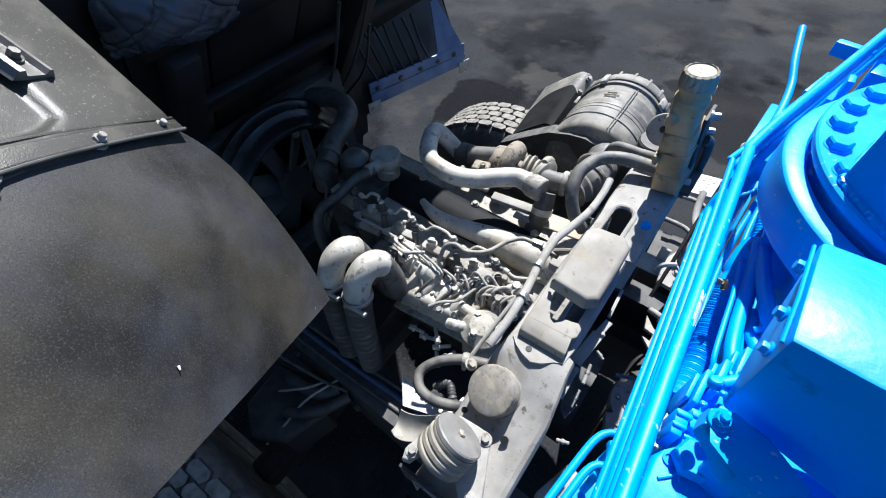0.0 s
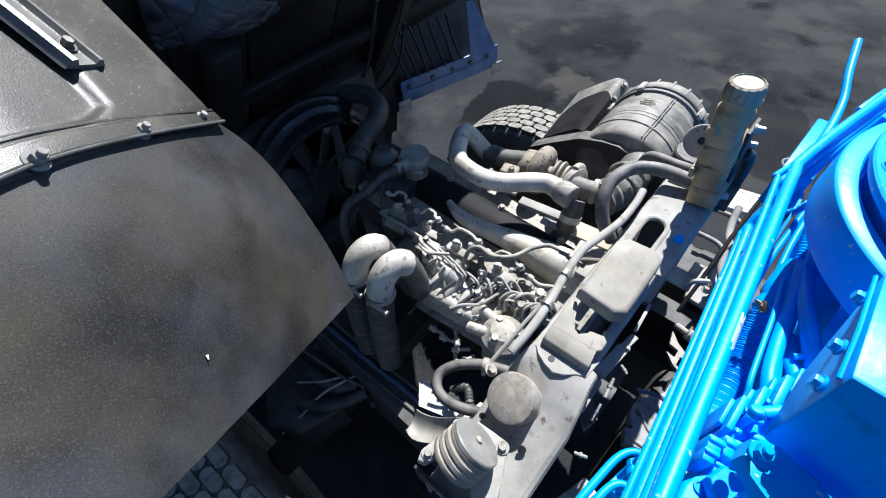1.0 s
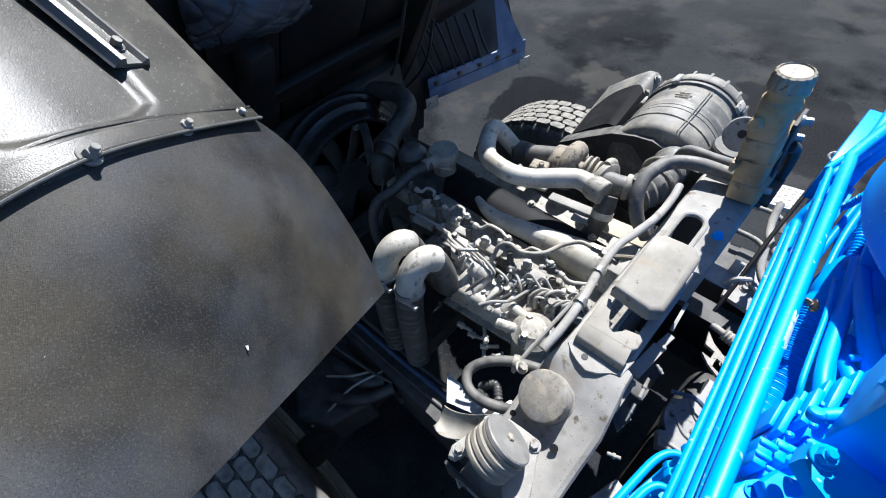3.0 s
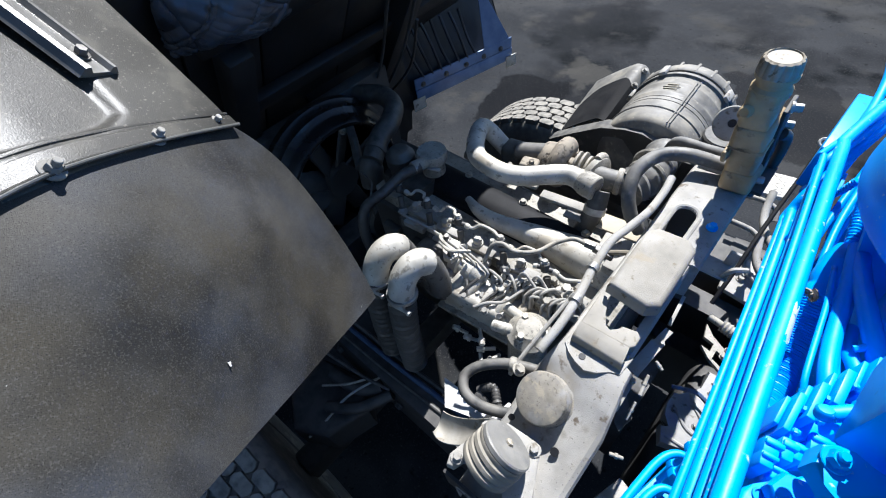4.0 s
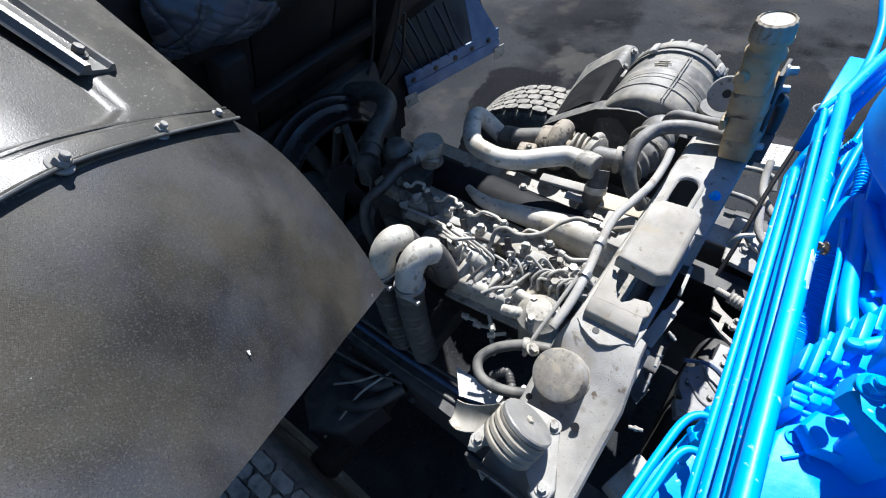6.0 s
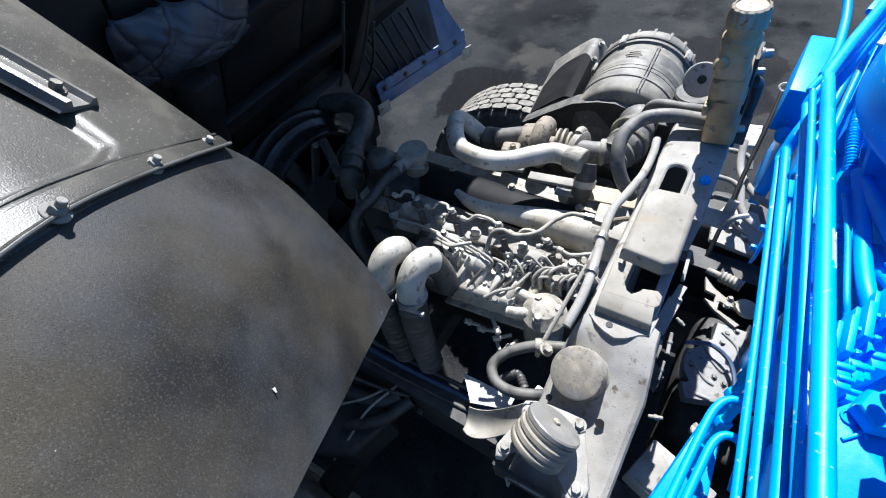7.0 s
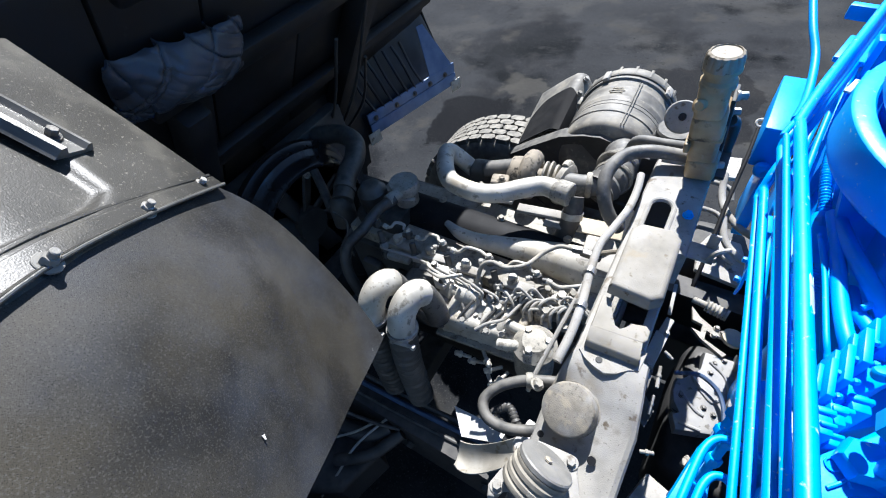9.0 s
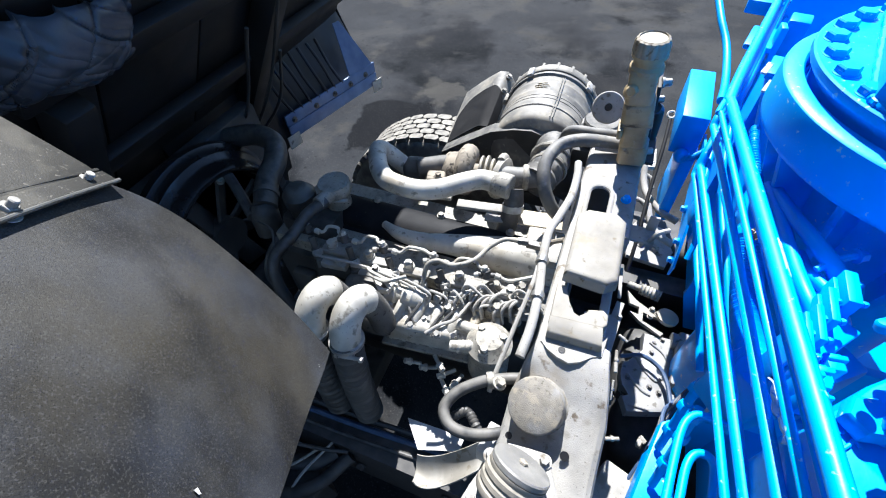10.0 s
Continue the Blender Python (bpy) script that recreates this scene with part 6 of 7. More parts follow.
# loose wiring behind the beam
wires = thing("loose_wires", "loose grey and blue wires hanging behind the beam", "wires", (0, 0.8, 1.0))
tube_part("wire", [(-0.101, 0.917, 1.06), (-0.055, 0.937, 1.06), (-0.028, 0.934, 1.06), (0.001, 0.915, 1.06), (0.02, 0.88, 1.06), (0.032, 0.824, 1.06)], 0.006, M_CABLE, wires, "blue-grey cable", seg=8)
for k in range(5):
    o = 0.008 * k
    tube_part("wire", [(-0.055 + o, 0.60, 1.06), (-0.030 + o * 0.7, 0.66, 1.09 + o), (-0.005, 0.73 + o, 1.10 + o), (0.02, 0.785 + o * 0.6, 1.12), (0.04, 0.83, 1.15)], 0.0045, M_CAST if k % 2 else M_CABLE, wires, seg=8)
bm = B()
for k in range(6):
    add_box(bm, (-0.040 + 0.012 * rnd.random() + 0.011 * k, 0.700 + 0.02 * rnd.random() - 0.006 * k, 1.06), (0.018, 0.012, 0.014), Matrix.Rotation(rnd.uniform(0, 3), 4, "Z") @ Matrix.Rotation(rnd.uniform(-0.6, 0.6), 4, "X"), 0.002)
part("plug_cluster", bm, M_CAST, wires, "cluster of grey plugs")
vb = thing("valve_box", "pale dusty box on the near rail", "box", (-0.05, 0.55, 1.0))
box_part("box_body", (-0.045, 0.565, 1.035), (0.15, 0.11, 0.07), M_STEEL, vb, "", 0.006, Matrix.Rotation(radians(-18), 4, "Z"))

# ---- air cleaner ----
cleaner = thing("air_cleaner", "dusty black plastic air cleaner canister with a ribbed lid", "air cleaner", (-0.49, 1.6, 1.1))
AC = Vector((-0.490, 1.455, 1.245))
axis = Vector((-0.03, 1, -0.02)).normalized()
canister = lathe_part("canister", AC, axis, [(0.10, -0.03), (0.145, -0.015), (0.155, 0.0), (0.157, 0.05), (0.1605, 0.053), (0.1605, 0.060), (0.157, 0.063), (0.157, 0.098), (0.1552, 0.0985), (0.1552, 0.1015), (0.157, 0.102), (0.157, 0.118), (0.1552, 0.1185), (0.1552, 0.121), (0.157, 0.1215), (0.158, 0.135), (0.1605, 0.14), (0.1605, 0.148), (0.158, 0.153), (0.158, 0.195), (0.161, 0.2), (0.161, 0.206), (0.158, 0.211), (0.158, 0.245), (0.166, 0.25), (0.166, 0.262)], M_FILTER, cleaner, "dusty black ribbed canister", 56)
lathe_part("seal_band", AC, axis, [(0.161, 0.262), (0.161, 0.274)], M_HOSE, cleaner, "dark joint band", 56)
lathe_part("lid", AC, axis, [(0.166, 0.274), (0.169, 0.278), (0.169, 0.305), (0.162, 0.325), (0.12, 0.335), (0.04, 0.337)], M_FILTER, cleaner, "ribbed end lid", 56)
m = Matrix.Translation(AC) @ frame_of(axis)
for k in range(20):
    t = 2 * math.pi * k / 20
    bm = B()
    rot = m @ Matrix.Rotation(t, 4, "Z")
    add_box(bm, (0.1655, 0, 0.302), (0.009, 0.010, 0.05), None, 0.003)
    bmesh.ops.transform(bm, matrix=rot, verts=bm.verts)
    part("lid_rib", bm, M_FILTER, cleaner)
for t in (1.05, 2.35, 0.2):
    bm = B()
    add_box(bm, (0.172, 0, 0.268), (0.012, 0.022, 0.05), None, 0.003)
    bmesh.ops.transform(bm, matrix=m @ Matrix.Rotation(t, 4, "Z"), verts=bm.verts)
    part("lid_clip", bm, M_STEEL, cleaner, "steel lid clip")
bm = B()
for x in (0.030, 0.038):
    add_tube(bm, [AC + Vector((x, 0.0, 0.154)), AC + Vector((x - 0.002, 0.10, 0.156)), AC + Vector((x - 0.008, 0.24, 0.1555))], 0.0016, seg=8)
part("mould_line", bm, M_FILTER, cleaner)
# raised moulded lettering reduced to short bars, and a pressed outline
for k, (y, w) in enumerate(((0.165, 0.040), (0.178, 0.052), (0.191, 0.034))):
    bm = B()
    add_tube(bm, [AC + Vector((0.158 * math.sin(a), y, 0.158 * math.cos(a))) for a in [(-0.22 + w / 0.158 * (i / 8 - 0.5)) for i in range(9)]], 0.0017, seg=6, smooth=False)
    part("moulded_bar", bm, M_TAN, cleaner, "short pale moulded bar")
bm = B()
add_box(bm, (-0.352, 1.535, 1.345), (0.030, 0.035, 0.012), Matrix.Rotation(radians(40), 4, "Y"), 0.002)
add_hex(bm, (-0.350, 1.535, 1.350), (0.6, 0, 0.8), 0.010, 0.014)
part("band_lug", bm, M_STEEL, cleaner, "clamp lug with a bolt")
bm = B()


def skirt(u, v):
    """A rubber apron: a lit upper lip that drops to a wall facing the engine."""
    lip = [Vector((-0.83, 1.46, 1.180)), Vector((-0.74, 1.455, 1.245)), Vector((-0.64, 1.44, 1.318)), Vector((-0.56, 1.425, 1.352)), Vector((-0.505, 1.42, 1.362)), Vector((-0.43, 1.42, 1.345)), Vector((-0.36, 1.43, 1.300)), Vector((-0.335, 1.44, 1.25))]
    f = u * (len(lip) - 1)
    k = min(int(f), len(lip) - 2)
    a = lip[k].lerp(lip[k + 1], f - k)
    if v < 0.4:
        return a + Vector((0, 0.05, -0.004)) * (1 - v / 0.4)
    return a + Vector((0, 0.02, -0.22)) * ((v - 0.4) / 0.6)


add_sheet(bm, skirt, 42, 10, 0.004)
part("mount_skirt", bm, M_RUBBER, cleaner, "flexible rubber apron round the canister")
box_part("cleaner_bracket", (-0.49, 1.52, 1.06), (0.22, 0.16, 0.06), M_BLACK, cleaner, "", 0.01)

# ---- far mudguard ----
guard2 = thing("mudguard", "dusty black moulded mudguard behind the far front wheel", "mudguard", (-0.75, 1.85, 0.9), "mudguards")


def mud(u, v):
    """u outward across the wheel, v rearward over the hump."""
    y = 1.665 + 0.34 * u
    lift = 0.30 * (y - 1.74)
    x = -0.905 + 0.30 * v
    z = 1.185 + lift - 0.12 * max(0.0, (0.50 - v) / 0.50) ** 1.1 - 0.24 * max(0.0, (v - 0.60) / 0.40) ** 1.1
    if u > 0.86:
        z -= 0.16 * ((u - 0.86) / 0.14) ** 2
    return Vector((x, y, z))


bm = B()
add_sheet(bm, mud, 20, 26, 0.005)
part("guard_shell", bm, M_FILTER, guard2, "curved dusty shell")
# black sheet stands for the rounded shadow lying on the guard
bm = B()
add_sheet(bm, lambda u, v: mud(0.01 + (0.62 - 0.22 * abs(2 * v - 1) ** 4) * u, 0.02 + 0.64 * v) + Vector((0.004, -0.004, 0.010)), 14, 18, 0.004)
part("shade_sheet", bm, M_GUARDSHADE, guard2, "black sheet for the shadow on the guard")
for p in ((-0.715, 1.935, 1.242), (-0.715, 1.86, 1.220)):
    hex_part("guard_bolt", p, (0.4, 0, 0.9), 0.010, 0.012, M_STEEL, guard2)
for y0, y1 in ((-0.10, 0.14),):
    guard3 = thing("mudguard", "black mudguard stay beside the near front wheel", "mudguard", (-0.65, 0.1, 0.9), "mudguards")
    bm = B()
    add_prism(bm, [(-1.02, 0.395), (-0.86, 0.440), (-0.76, 0.375), (-0.80, 0.24), (-0.90, 0.18), (-1.00, 0.24)], 0.72, 0.86, None, 0.02, 3)
    part("stay_casting", bm, M_BLACK, guard3, "dark cast stay")
    tube_part("stay_rod", [(-0.74, 0.45, 0.95), (-0.80, 0.40, 0.93), (-0.92, 0.38, 0.90)], 0.022, M_BLACK, guard3, seg=12)
    tube_part("stay_rod", [(-0.70, 0.45, 0.95), (-0.76, 0.36, 0.92), (-0.86, 0.30, 0.88)], 0.018, M_BLACK, guard3, seg=12)

# ---- front wheels ----
def wheel(y_in, y_out, label):
    w = thing("front_wheel", label, "wheel", (-0.94, (y_in + y_out) / 2, 0.0), "front wheels")
    c = Vector((-0.94, 0, 0.535))
    lo, hi = min(y_in, y_out), max(y_in, y_out)
    wd = hi - lo
    R = 0.520
    prof = [(0.29, 0.02), (0.36, 0.0), (0.44, -0.004), (0.485, 0.008), (R - 0.012, 0.022), (R - 0.004, 0.040), (R, wd / 2), (R - 0.004, wd - 0.040), (R - 0.012, wd - 0.022), (0.485, wd - 0.008), (0.44, wd + 0.004), (0.36, wd), (0.29, wd - 0.02)]
    tyre = lathe_part("tyre", (c.x, lo, c.z), (0, 1, 0), prof, M_TYRE, w, "dusty worn lorry tyre", 72)
    rows, per = 5, 46
    step = (wd - 0.05) / rows
    for shared in range(1):
        me = None
        for i in range(rows):
            for k in range(per):
                t = 2 * math.pi * (k + 0.5 * (i % 2)) / per
                # only the blocks of the upper half can ever be passed near
                if math.sin(t) < 0.15:
                    continue
                if me is None:
                    bm = B()
                    w2, l2 = step * 0.478, 0.0340
                    out = [(-w2, -l2 * 0.70), (-w2 * 0.30, -l2), (w2 * 0.30, -l2), (w2, -l2 * 0.70), (w2 * 0.90, 0.0), (w2, l2 * 0.70), (w2 * 0.30, l2), (-w2 * 0.30, l2), (-w2, l2 * 0.70), (-w2 * 0.90, 0.0)]
                    add_prism(bm, out, -0.012, 0.013, None, 0.002, 1)
                    ob = part("tread_block", bm, M_TYRE, tyre)
                    me = ob.data
                else:
                    ob = new("tread_block", me)
                    ob.parent = tyre
                yc = lo + 0.025 + step * (i + 0.5)
                ob.matrix_parent_inverse = Matrix.Identity(4)
                radial = Vector((math.cos(t), 0, math.sin(t)))
                tang = Vector((-math.sin(t), 0, math.cos(t)))
                p = c + radial * (R - 0.001)
                ob.matrix_basis = Matrix(((0, tang.x, radial.x, p.x), (1, tang.y, radial.y, yc), (0, tang.z, radial.z, p.z), (0, 0, 0, 1)))
    lathe_part("rim", (c.x, lo, c.z), (0, 1, 0), [(0.10, 0.10), (0.24, 0.09), (0.27, 0.03), (0.295, 0.015), (0.295, wd - 0.015), (0.27, wd - 0.03), (0.25, wd - 0.06), (0.10, wd - 0.05)], M_BLACK, w, "black steel rim", 40)
    return w


wheel(1.635, 1.885, "far front wheel with a dusty worn lorry tyre")
wheel(0.115, -0.135, "near front wheel with a worn block-tread lorry tyre")
box_part("front_axle", (-0.94, MID, 0.50), (0.10, 1.55, 0.11), M_BLACK, chassis, "", 0.015)


# ---- blue loader crane behind the cab ----
crane = thing("loader_crane", "bright blue painted loader crane with slewing ring and steel pipes", "crane", (0.2, 1.0, 0.7))
# slewing drum: chipped rim, raised bolt ring, tapered neck
DC = Vector((0.145, 0.936, 0))
drum = lathe_part("slewing_drum", (DC.x, DC.y, 1.02), (0, 0, 1), [(0.115, 0.0), (0.115, 0.20), (0.122, 0.50), (0.134, 0.62), (0.150, 0.72), (0.166, 0.752), (0.185, 0.760), (0.2345, 0.764), (0.2385, 0.768), (0.2395, 0.774), (0.2395, 0.822), (0.2385, 0.828), (0.235, 0.831), (0.216, 0.832), (0.213, 0.829), (0.212, 0.80)], M_BLUEWORN, crane, "blue cast slewing drum with chipped rim", 96)
lathe_part("slewing_ring", (DC.x, DC.y, 1.80), (0, 0, 1), [(0.203, 0.0), (0.204, 0.050), (0.208, 0.058), (0.216, 0.066), (0.2185, 0.071), (0.2185, 0.079), (0.216, 0.081), (0.10, 0.081)], M_BLUEWORN, crane, "blue raised ring plate with flared edge", 96)
for k in range(26):
    t = radians(-154 + 360 / 26 * k)
    p = DC + Vector((0.197 * math.cos(t), 0.197 * math.sin(t), 1.879))
    hex_part("ring_bolt", p, (0, 0, 1), 0.0135, 0.012, M_BLUEWORN, crane, "", 1.12)
# gussets under the flange
for k in range(12):
    t = radians(15 + 30 * k)
    bm = B()
    add_box(bm, (0.175, 0, 1.70), (0.085, 0.012, 0.15), None, 0.003)
    for v in bm.verts:
        if v.co.z < 1.70:
            v.co.x -= 0.045 if v.co.x > 0.175 else 0.03
    bm.transform(Matrix.Translation(DC) @ Matrix.Rotation(t, 4, "Z"))
    part("flange_gusset", bm, M_BLUE, crane)
# box column on the ring, with a weld foot
COL = [(-0.036, 0.829), (0.006, 0.772), (0.060, 0.735), (0.30, 0.735), (0.34, 0.90), (0.34, 1.14), (0.055, 1.185)]
bm = B()
add_prism(bm, COL, 1.882, 2.81, None, 0.004)
part("column", bm, M_BLUE, crane, "blue welded box column")
for a, b in ((COL[0], COL[1]), (COL[0], COL[6]), (COL[1], COL[2])):
    bm = B()
    pa, pb = Vector((*a, 1.884)), Vector((*b, 1.884))
    add_tube(bm, [pa.lerp(pb, i / 30) + Vector((0.0008 * math.sin(i * 2.3), 0.0008 * math.cos(i * 1.7), 0)) for i in range(31)], 0.0045, seg=8, smooth=False)
    part("weld_bead", bm, M_BLUEWORN, crane, "rough painted weld")
# base frame under the drum
box_part("base_beam", (0.28, MID, 1.10), (0.34, 1.5, 0.20), M_BLUE, crane, "", 0.012)
for (y, x0, x1, z1) in ((0.76, 0.055, 0.30, 1.50), (1.155, 0.035, 0.36, 1.575), (1.44, 0.035, 0.36, 1.655), (1.66, 0.04, 0.36, 1.72)):
    bm = B()
    XZ = Matrix(((1, 0, 0, 0), (0, 0, 1, 0), (0, 1, 0, 0), (0, 0, 0, 1)))
    add_prism(bm, [(x0 + 0.05, 0.95), (x1, 0.95), (x1, z1), (x0 + 0.03, z1), (x0, z1 - 0.035), (x0, 1.10)], y - 0.008, y + 0.008, XZ, 0.003)
    part("base_web", bm, M_BLUE, crane, "shaded blue frame web")
    for k in range(3):
        hex_part("web_bolt", (x0 + 0.022, y - 0.008, z1 - 0.06 - 0.09 * k), (0, -1, 0), 0.0075, 0.010, M_BLUE, crane)
box_part("side_member", (0.065, 1.41, 1.30), (0.014, 0.48, 0.52), M_BLUE, crane, "", 0.003)
# lines clipped to the webs
for k, (x, z, r) in enumerate(((-0.028, 1.50, 0.0065), (-0.010, 1.44, 0.0055), (-0.030, 1.375, 0.0075), (0.012, 1.535, 0.005))):
    tube_part("frame_line", [(x + 0.03, 0.78, z - 0.05), (x + 0.012, 0.92, z - 0.01), (x, 1.06, z + 0.004), (x - 0.004, 1.20, z + 0.030), (x + 0.012, 1.42, z + 0.090), (x + 0.03, 1.58, z + 0.13)], r, M_BLUE, crane, "thin blue line along the frame", seg=10)

# hydraulic pipes stacked across the truck, rising to a common run at the far end
STACK = ((-0.1008, 1.7965, -0.0481, -0.1004, 0.0084, 1.03), (-0.1044, 1.7663, -0.0845, -0.0249, 0.0046, 0.995), (-0.0981, 1.7231, -0.0713, -0.0336, 0.0064, 1.02),
         (-0.0947, 1.6578, -0.0845, -0.0164, 0.0070, 0.985), (-0.1005, 1.6345, -0.0772, -0.0007, 0.0050, 0.985))


def pipe_at(k, y):
    """The centre of pipe k, the top one first, at y."""
    x0, z0, dx, dz = STACK[k][:4]
    return Vector((x0 + dx * (y - 0.65), y, z0 + dz * (y - 0.65)))


def far_run(k, y):
    """The run beyond the bend."""
    return Vector((-0.122 + 0.0050 * k + 0.24 * (y - 1.03), y, 1.762 - 0.008 * k - 0.012 * (y - 1.03)))


for k in range(5):
    r, yb = STACK[k][4:]
    pts = [pipe_at(k, y) for y in (-0.10, 0.10, 0.30, 0.45, 0.60, 0.75, 0.88, yb - 0.02, yb)]
    if k >= 2:
        lift = far_run(k, 1.13)
        pts += [pts[-1].lerp(lift, 0.16) + Vector((-0.002, 0, 0.006)), pts[-1].lerp(lift, 0.6)]
    pts += [far_run(k, 1.13), far_run(k, 1.25), far_run(k, 1.60)]
    tube_part("hydraulic_pipe", pts, r, M_BLUEWORN, crane, "blue painted steel pipe with paint chips", seg=20, res=8)
# bare patch on the top pipe, and two pipe clamps
bm = B()
a, b = pipe_at(0, 0.622), pipe_at(0, 0.668)
add_sheet(bm, lambda u, v: a.lerp(b, u + 0.12 * math.sin(9 * v)) + 0.0088 * Vector((math.cos(radians(15 + 60 * v)), 0, math.sin(radians(15 + 60 * v)))), 8, 8, 0.0008)
part("bare_patch", bm, M_PRIMER, crane, "pale bare patch on the pipe")
for y in (0.20, 1.30):
    bm = B()
    if y > 1:
        a, b = far_run(0, y), far_run(4, y)
    else:
        a, b = pipe_at(0, y), pipe_at(4, y)
    add_box(bm, a.lerp(b, 0.5) + Vector((0.022, 0, 0)), (0.012, 0.03, (a - b).length + 0.03), None, 0.003)
    part("pipe_clamp", bm, M_BLUE, crane)
# pale edge strip seen between the pipes
tube_part("edge_strip", [(-0.082, 0.455, 1.728), (-0.082, 0.50, 1.724), (-0.083, 0.555, 1.718)], 0.0032, M_PRIMER, crane, "pale chipped edge strip", seg=6)
tube_part("thin_pipe", [pipe_at(0, 0.30) + Vector((0.004, 0, -0.024)), pipe_at(0, 0.62) + Vector((0.004, 0, -0.022)), pipe_at(0, 0.98) + Vector((0.008, 0, -0.020))], 0.0028, M_BLUE, crane, "thin blue line", seg=8)

# corrugated conduit between pipes and drum
cond = part("conduit", (lambda b: (add_tube(b, [(-0.0535, 0.606, 1.648), (-0.0445, 0.66, 1.618), (-0.0395, 0.72, 1.602), (-0.0395, 0.785, 1.608), (-0.044, 0.850, 1.640)], 0.0192, seg=22, ribs=0.0022, pitch=0.0042), b)[1])(B()), M_BLUE, crane, "blue-oversprayed corrugated conduit")
lathe_part("conduit_sleeve", (-0.044, 0.852, 1.641), (-0.02, 1, 0.38), [(0.0184, -0.012), (0.0224, -0.008), (0.0224, 0.004), (0.0201, 0.008), (0.0201, 0.014), (0.0224, 0.018), (0.0218, 0.034), (0.0190, 0.062), (0.0122, 0.082)], M_BLUE, cond, "blue sleeve", 26)
tube_part("conduit_branch", [(-0.042, 0.925, 1.668), (-0.052, 1.01, 1.685), (-0.05, 1.07, 1.69)], 0.007, M_BLUE, crane, "thin corrugated branch", seg=12, ribs=0.002, pitch=0.006)
bm = B()
add_sheet(bm, lambda u, v: Vector((-0.088 + 0.030 * u + 0.016 * v + 0.003 * math.sin(17 * u) * v, 0.470 + 0.125 * u, 1.752 - 0.075 * u - 0.006 * v + 0.004 * math.sin(11 * u + 2 * v) + 0.002 * math.sin(29 * u + 5 * v))), 40, 10, 0.002)
part("torn_cover", bm, M_PRIMER, crane, "pale peeling cover strip")

# hydraulic hoses that bend down into the valve block
for pts, r in (
        ([(-0.045, 0.90, 1.700), (-0.042, 0.84, 1.708), (-0.040, 0.781, 1.715), (-0.0385, 0.72, 1.722), (-0.036, 0.678, 1.728), (-0.030, 0.652, 1.727), (-0.023, 0.637, 1.717)], 0.0086),
        ([(-0.057, 0.85, 1.700), (-0.053, 0.775, 1.712), (-0.050, 0.70, 1.718), (-0.047, 0.66, 1.718), (-0.041, 0.640, 1.710)], 0.0034),
        ([(-0.031, 0.80, 1.700), (-0.030, 0.74, 1.705), (-0.028, 0.70, 1.712), (-0.024, 0.675, 1.715), (-0.016, 0.658, 1.705)], 0.0062),
        ([(-0.040, 0.90, 1.700), (-0.034, 0.84, 1.715), (-0.027, 0.79, 1.728), (-0.017, 0.745, 1.737), (-0.004, 0.715, 1.735), (0.008, 0.70, 1.720)], 0.0100),
        ([(-0.022, 0.76, 1.705), (-0.020, 0.725, 1.712), (-0.014, 0.700, 1.722), (-0.004, 0.680, 1.722), (0.006, 0.668, 1.710)], 0.0080)):
    tube_part("hydraulic_hose", pts, r, M_BLUE, crane, "blue oversprayed hose", seg=16)
    lathe_part("hose_ferrule", pts[-1], Vector(pts[-2]) - Vector(pts[-1]), [(r * 1.15, -0.012), (r * 1.2, -0.008), (r * 1.2, 0.006), (r * 1.05, 0.009)], M_BLUE, crane, "", 14)
bm = B()
add_tube(bm, [(-0.022, 0.712, 1.731), (-0.002, 0.726, 1.742), (0.016, 0.738, 1.742)], 0.0042, seg=8)
add_hex(bm, (0.016, 0.738, 1.742), (1, 0.3, 0), 0.007, 0.012)
part("hose_tie", bm, M_BLUEWORN, crane, "blue hose tie bar")
# valve block with spool sections and a lever shaft
VR = Matrix.Rotation(radians(38), 4, "Z")
valve = part("valve_block", (lambda b: (add_box(b, (-0.004, 0.640, 1.585), (0.15, 0.075, 0.11), VR, 0.006), b)[1])(B()), M_BLUE, crane, "blue sectional valve block")
SECTIONS = ((-0.054, 0.588, 0.008), (-0.041, 0.612, 0.009), (-0.026, 0.641, 0.010), (-0.004, 0.672, 0.016))
for k, (x, y, w) in enumerate(SECTIONS):
    tilt = Matrix.Rotation(radians(-3), 4, "Z")
    bm = B()
    add_box(bm, (x, y + 0.002, 1.718), (w * 0.85, 0.046, 0.076), tilt, 0.0015)
    add_box(bm, (x - 0.5 * w - 0.003, y + 0.002, 1.712), (0.0045, 0.034, 0.070), tilt, 0.001)
    part("valve_section", bm, M_BLUE, valve, "upright blue valve section")
    for dy in (0.014, -0.013):
        bm = B()
        add_cyl(bm, (x + 0.5 * w, y + dy, 1.746), (x + 0.5 * w + 0.008, y + dy + 0.002, 1.746), 0.0030, 12, bevel=0.0008)
        add_hex(bm, (x + 0.5 * w + 0.0015, y + dy, 1.746), (1, 0.2, 0.1), 0.0044, 0.004, 0)
        part("section_bolt", bm, M_BLUEWORN, valve, "chipped blue through bolt")
bm = B()
add_box(bm, (-0.022, 0.612, 1.690), (0.085, 0.022, 0.075), Matrix.Rotation(radians(49), 4, "Z"), 0.003)
part("valve_face", bm, M_BLUE, valve, "shaded blue front face of the valve")
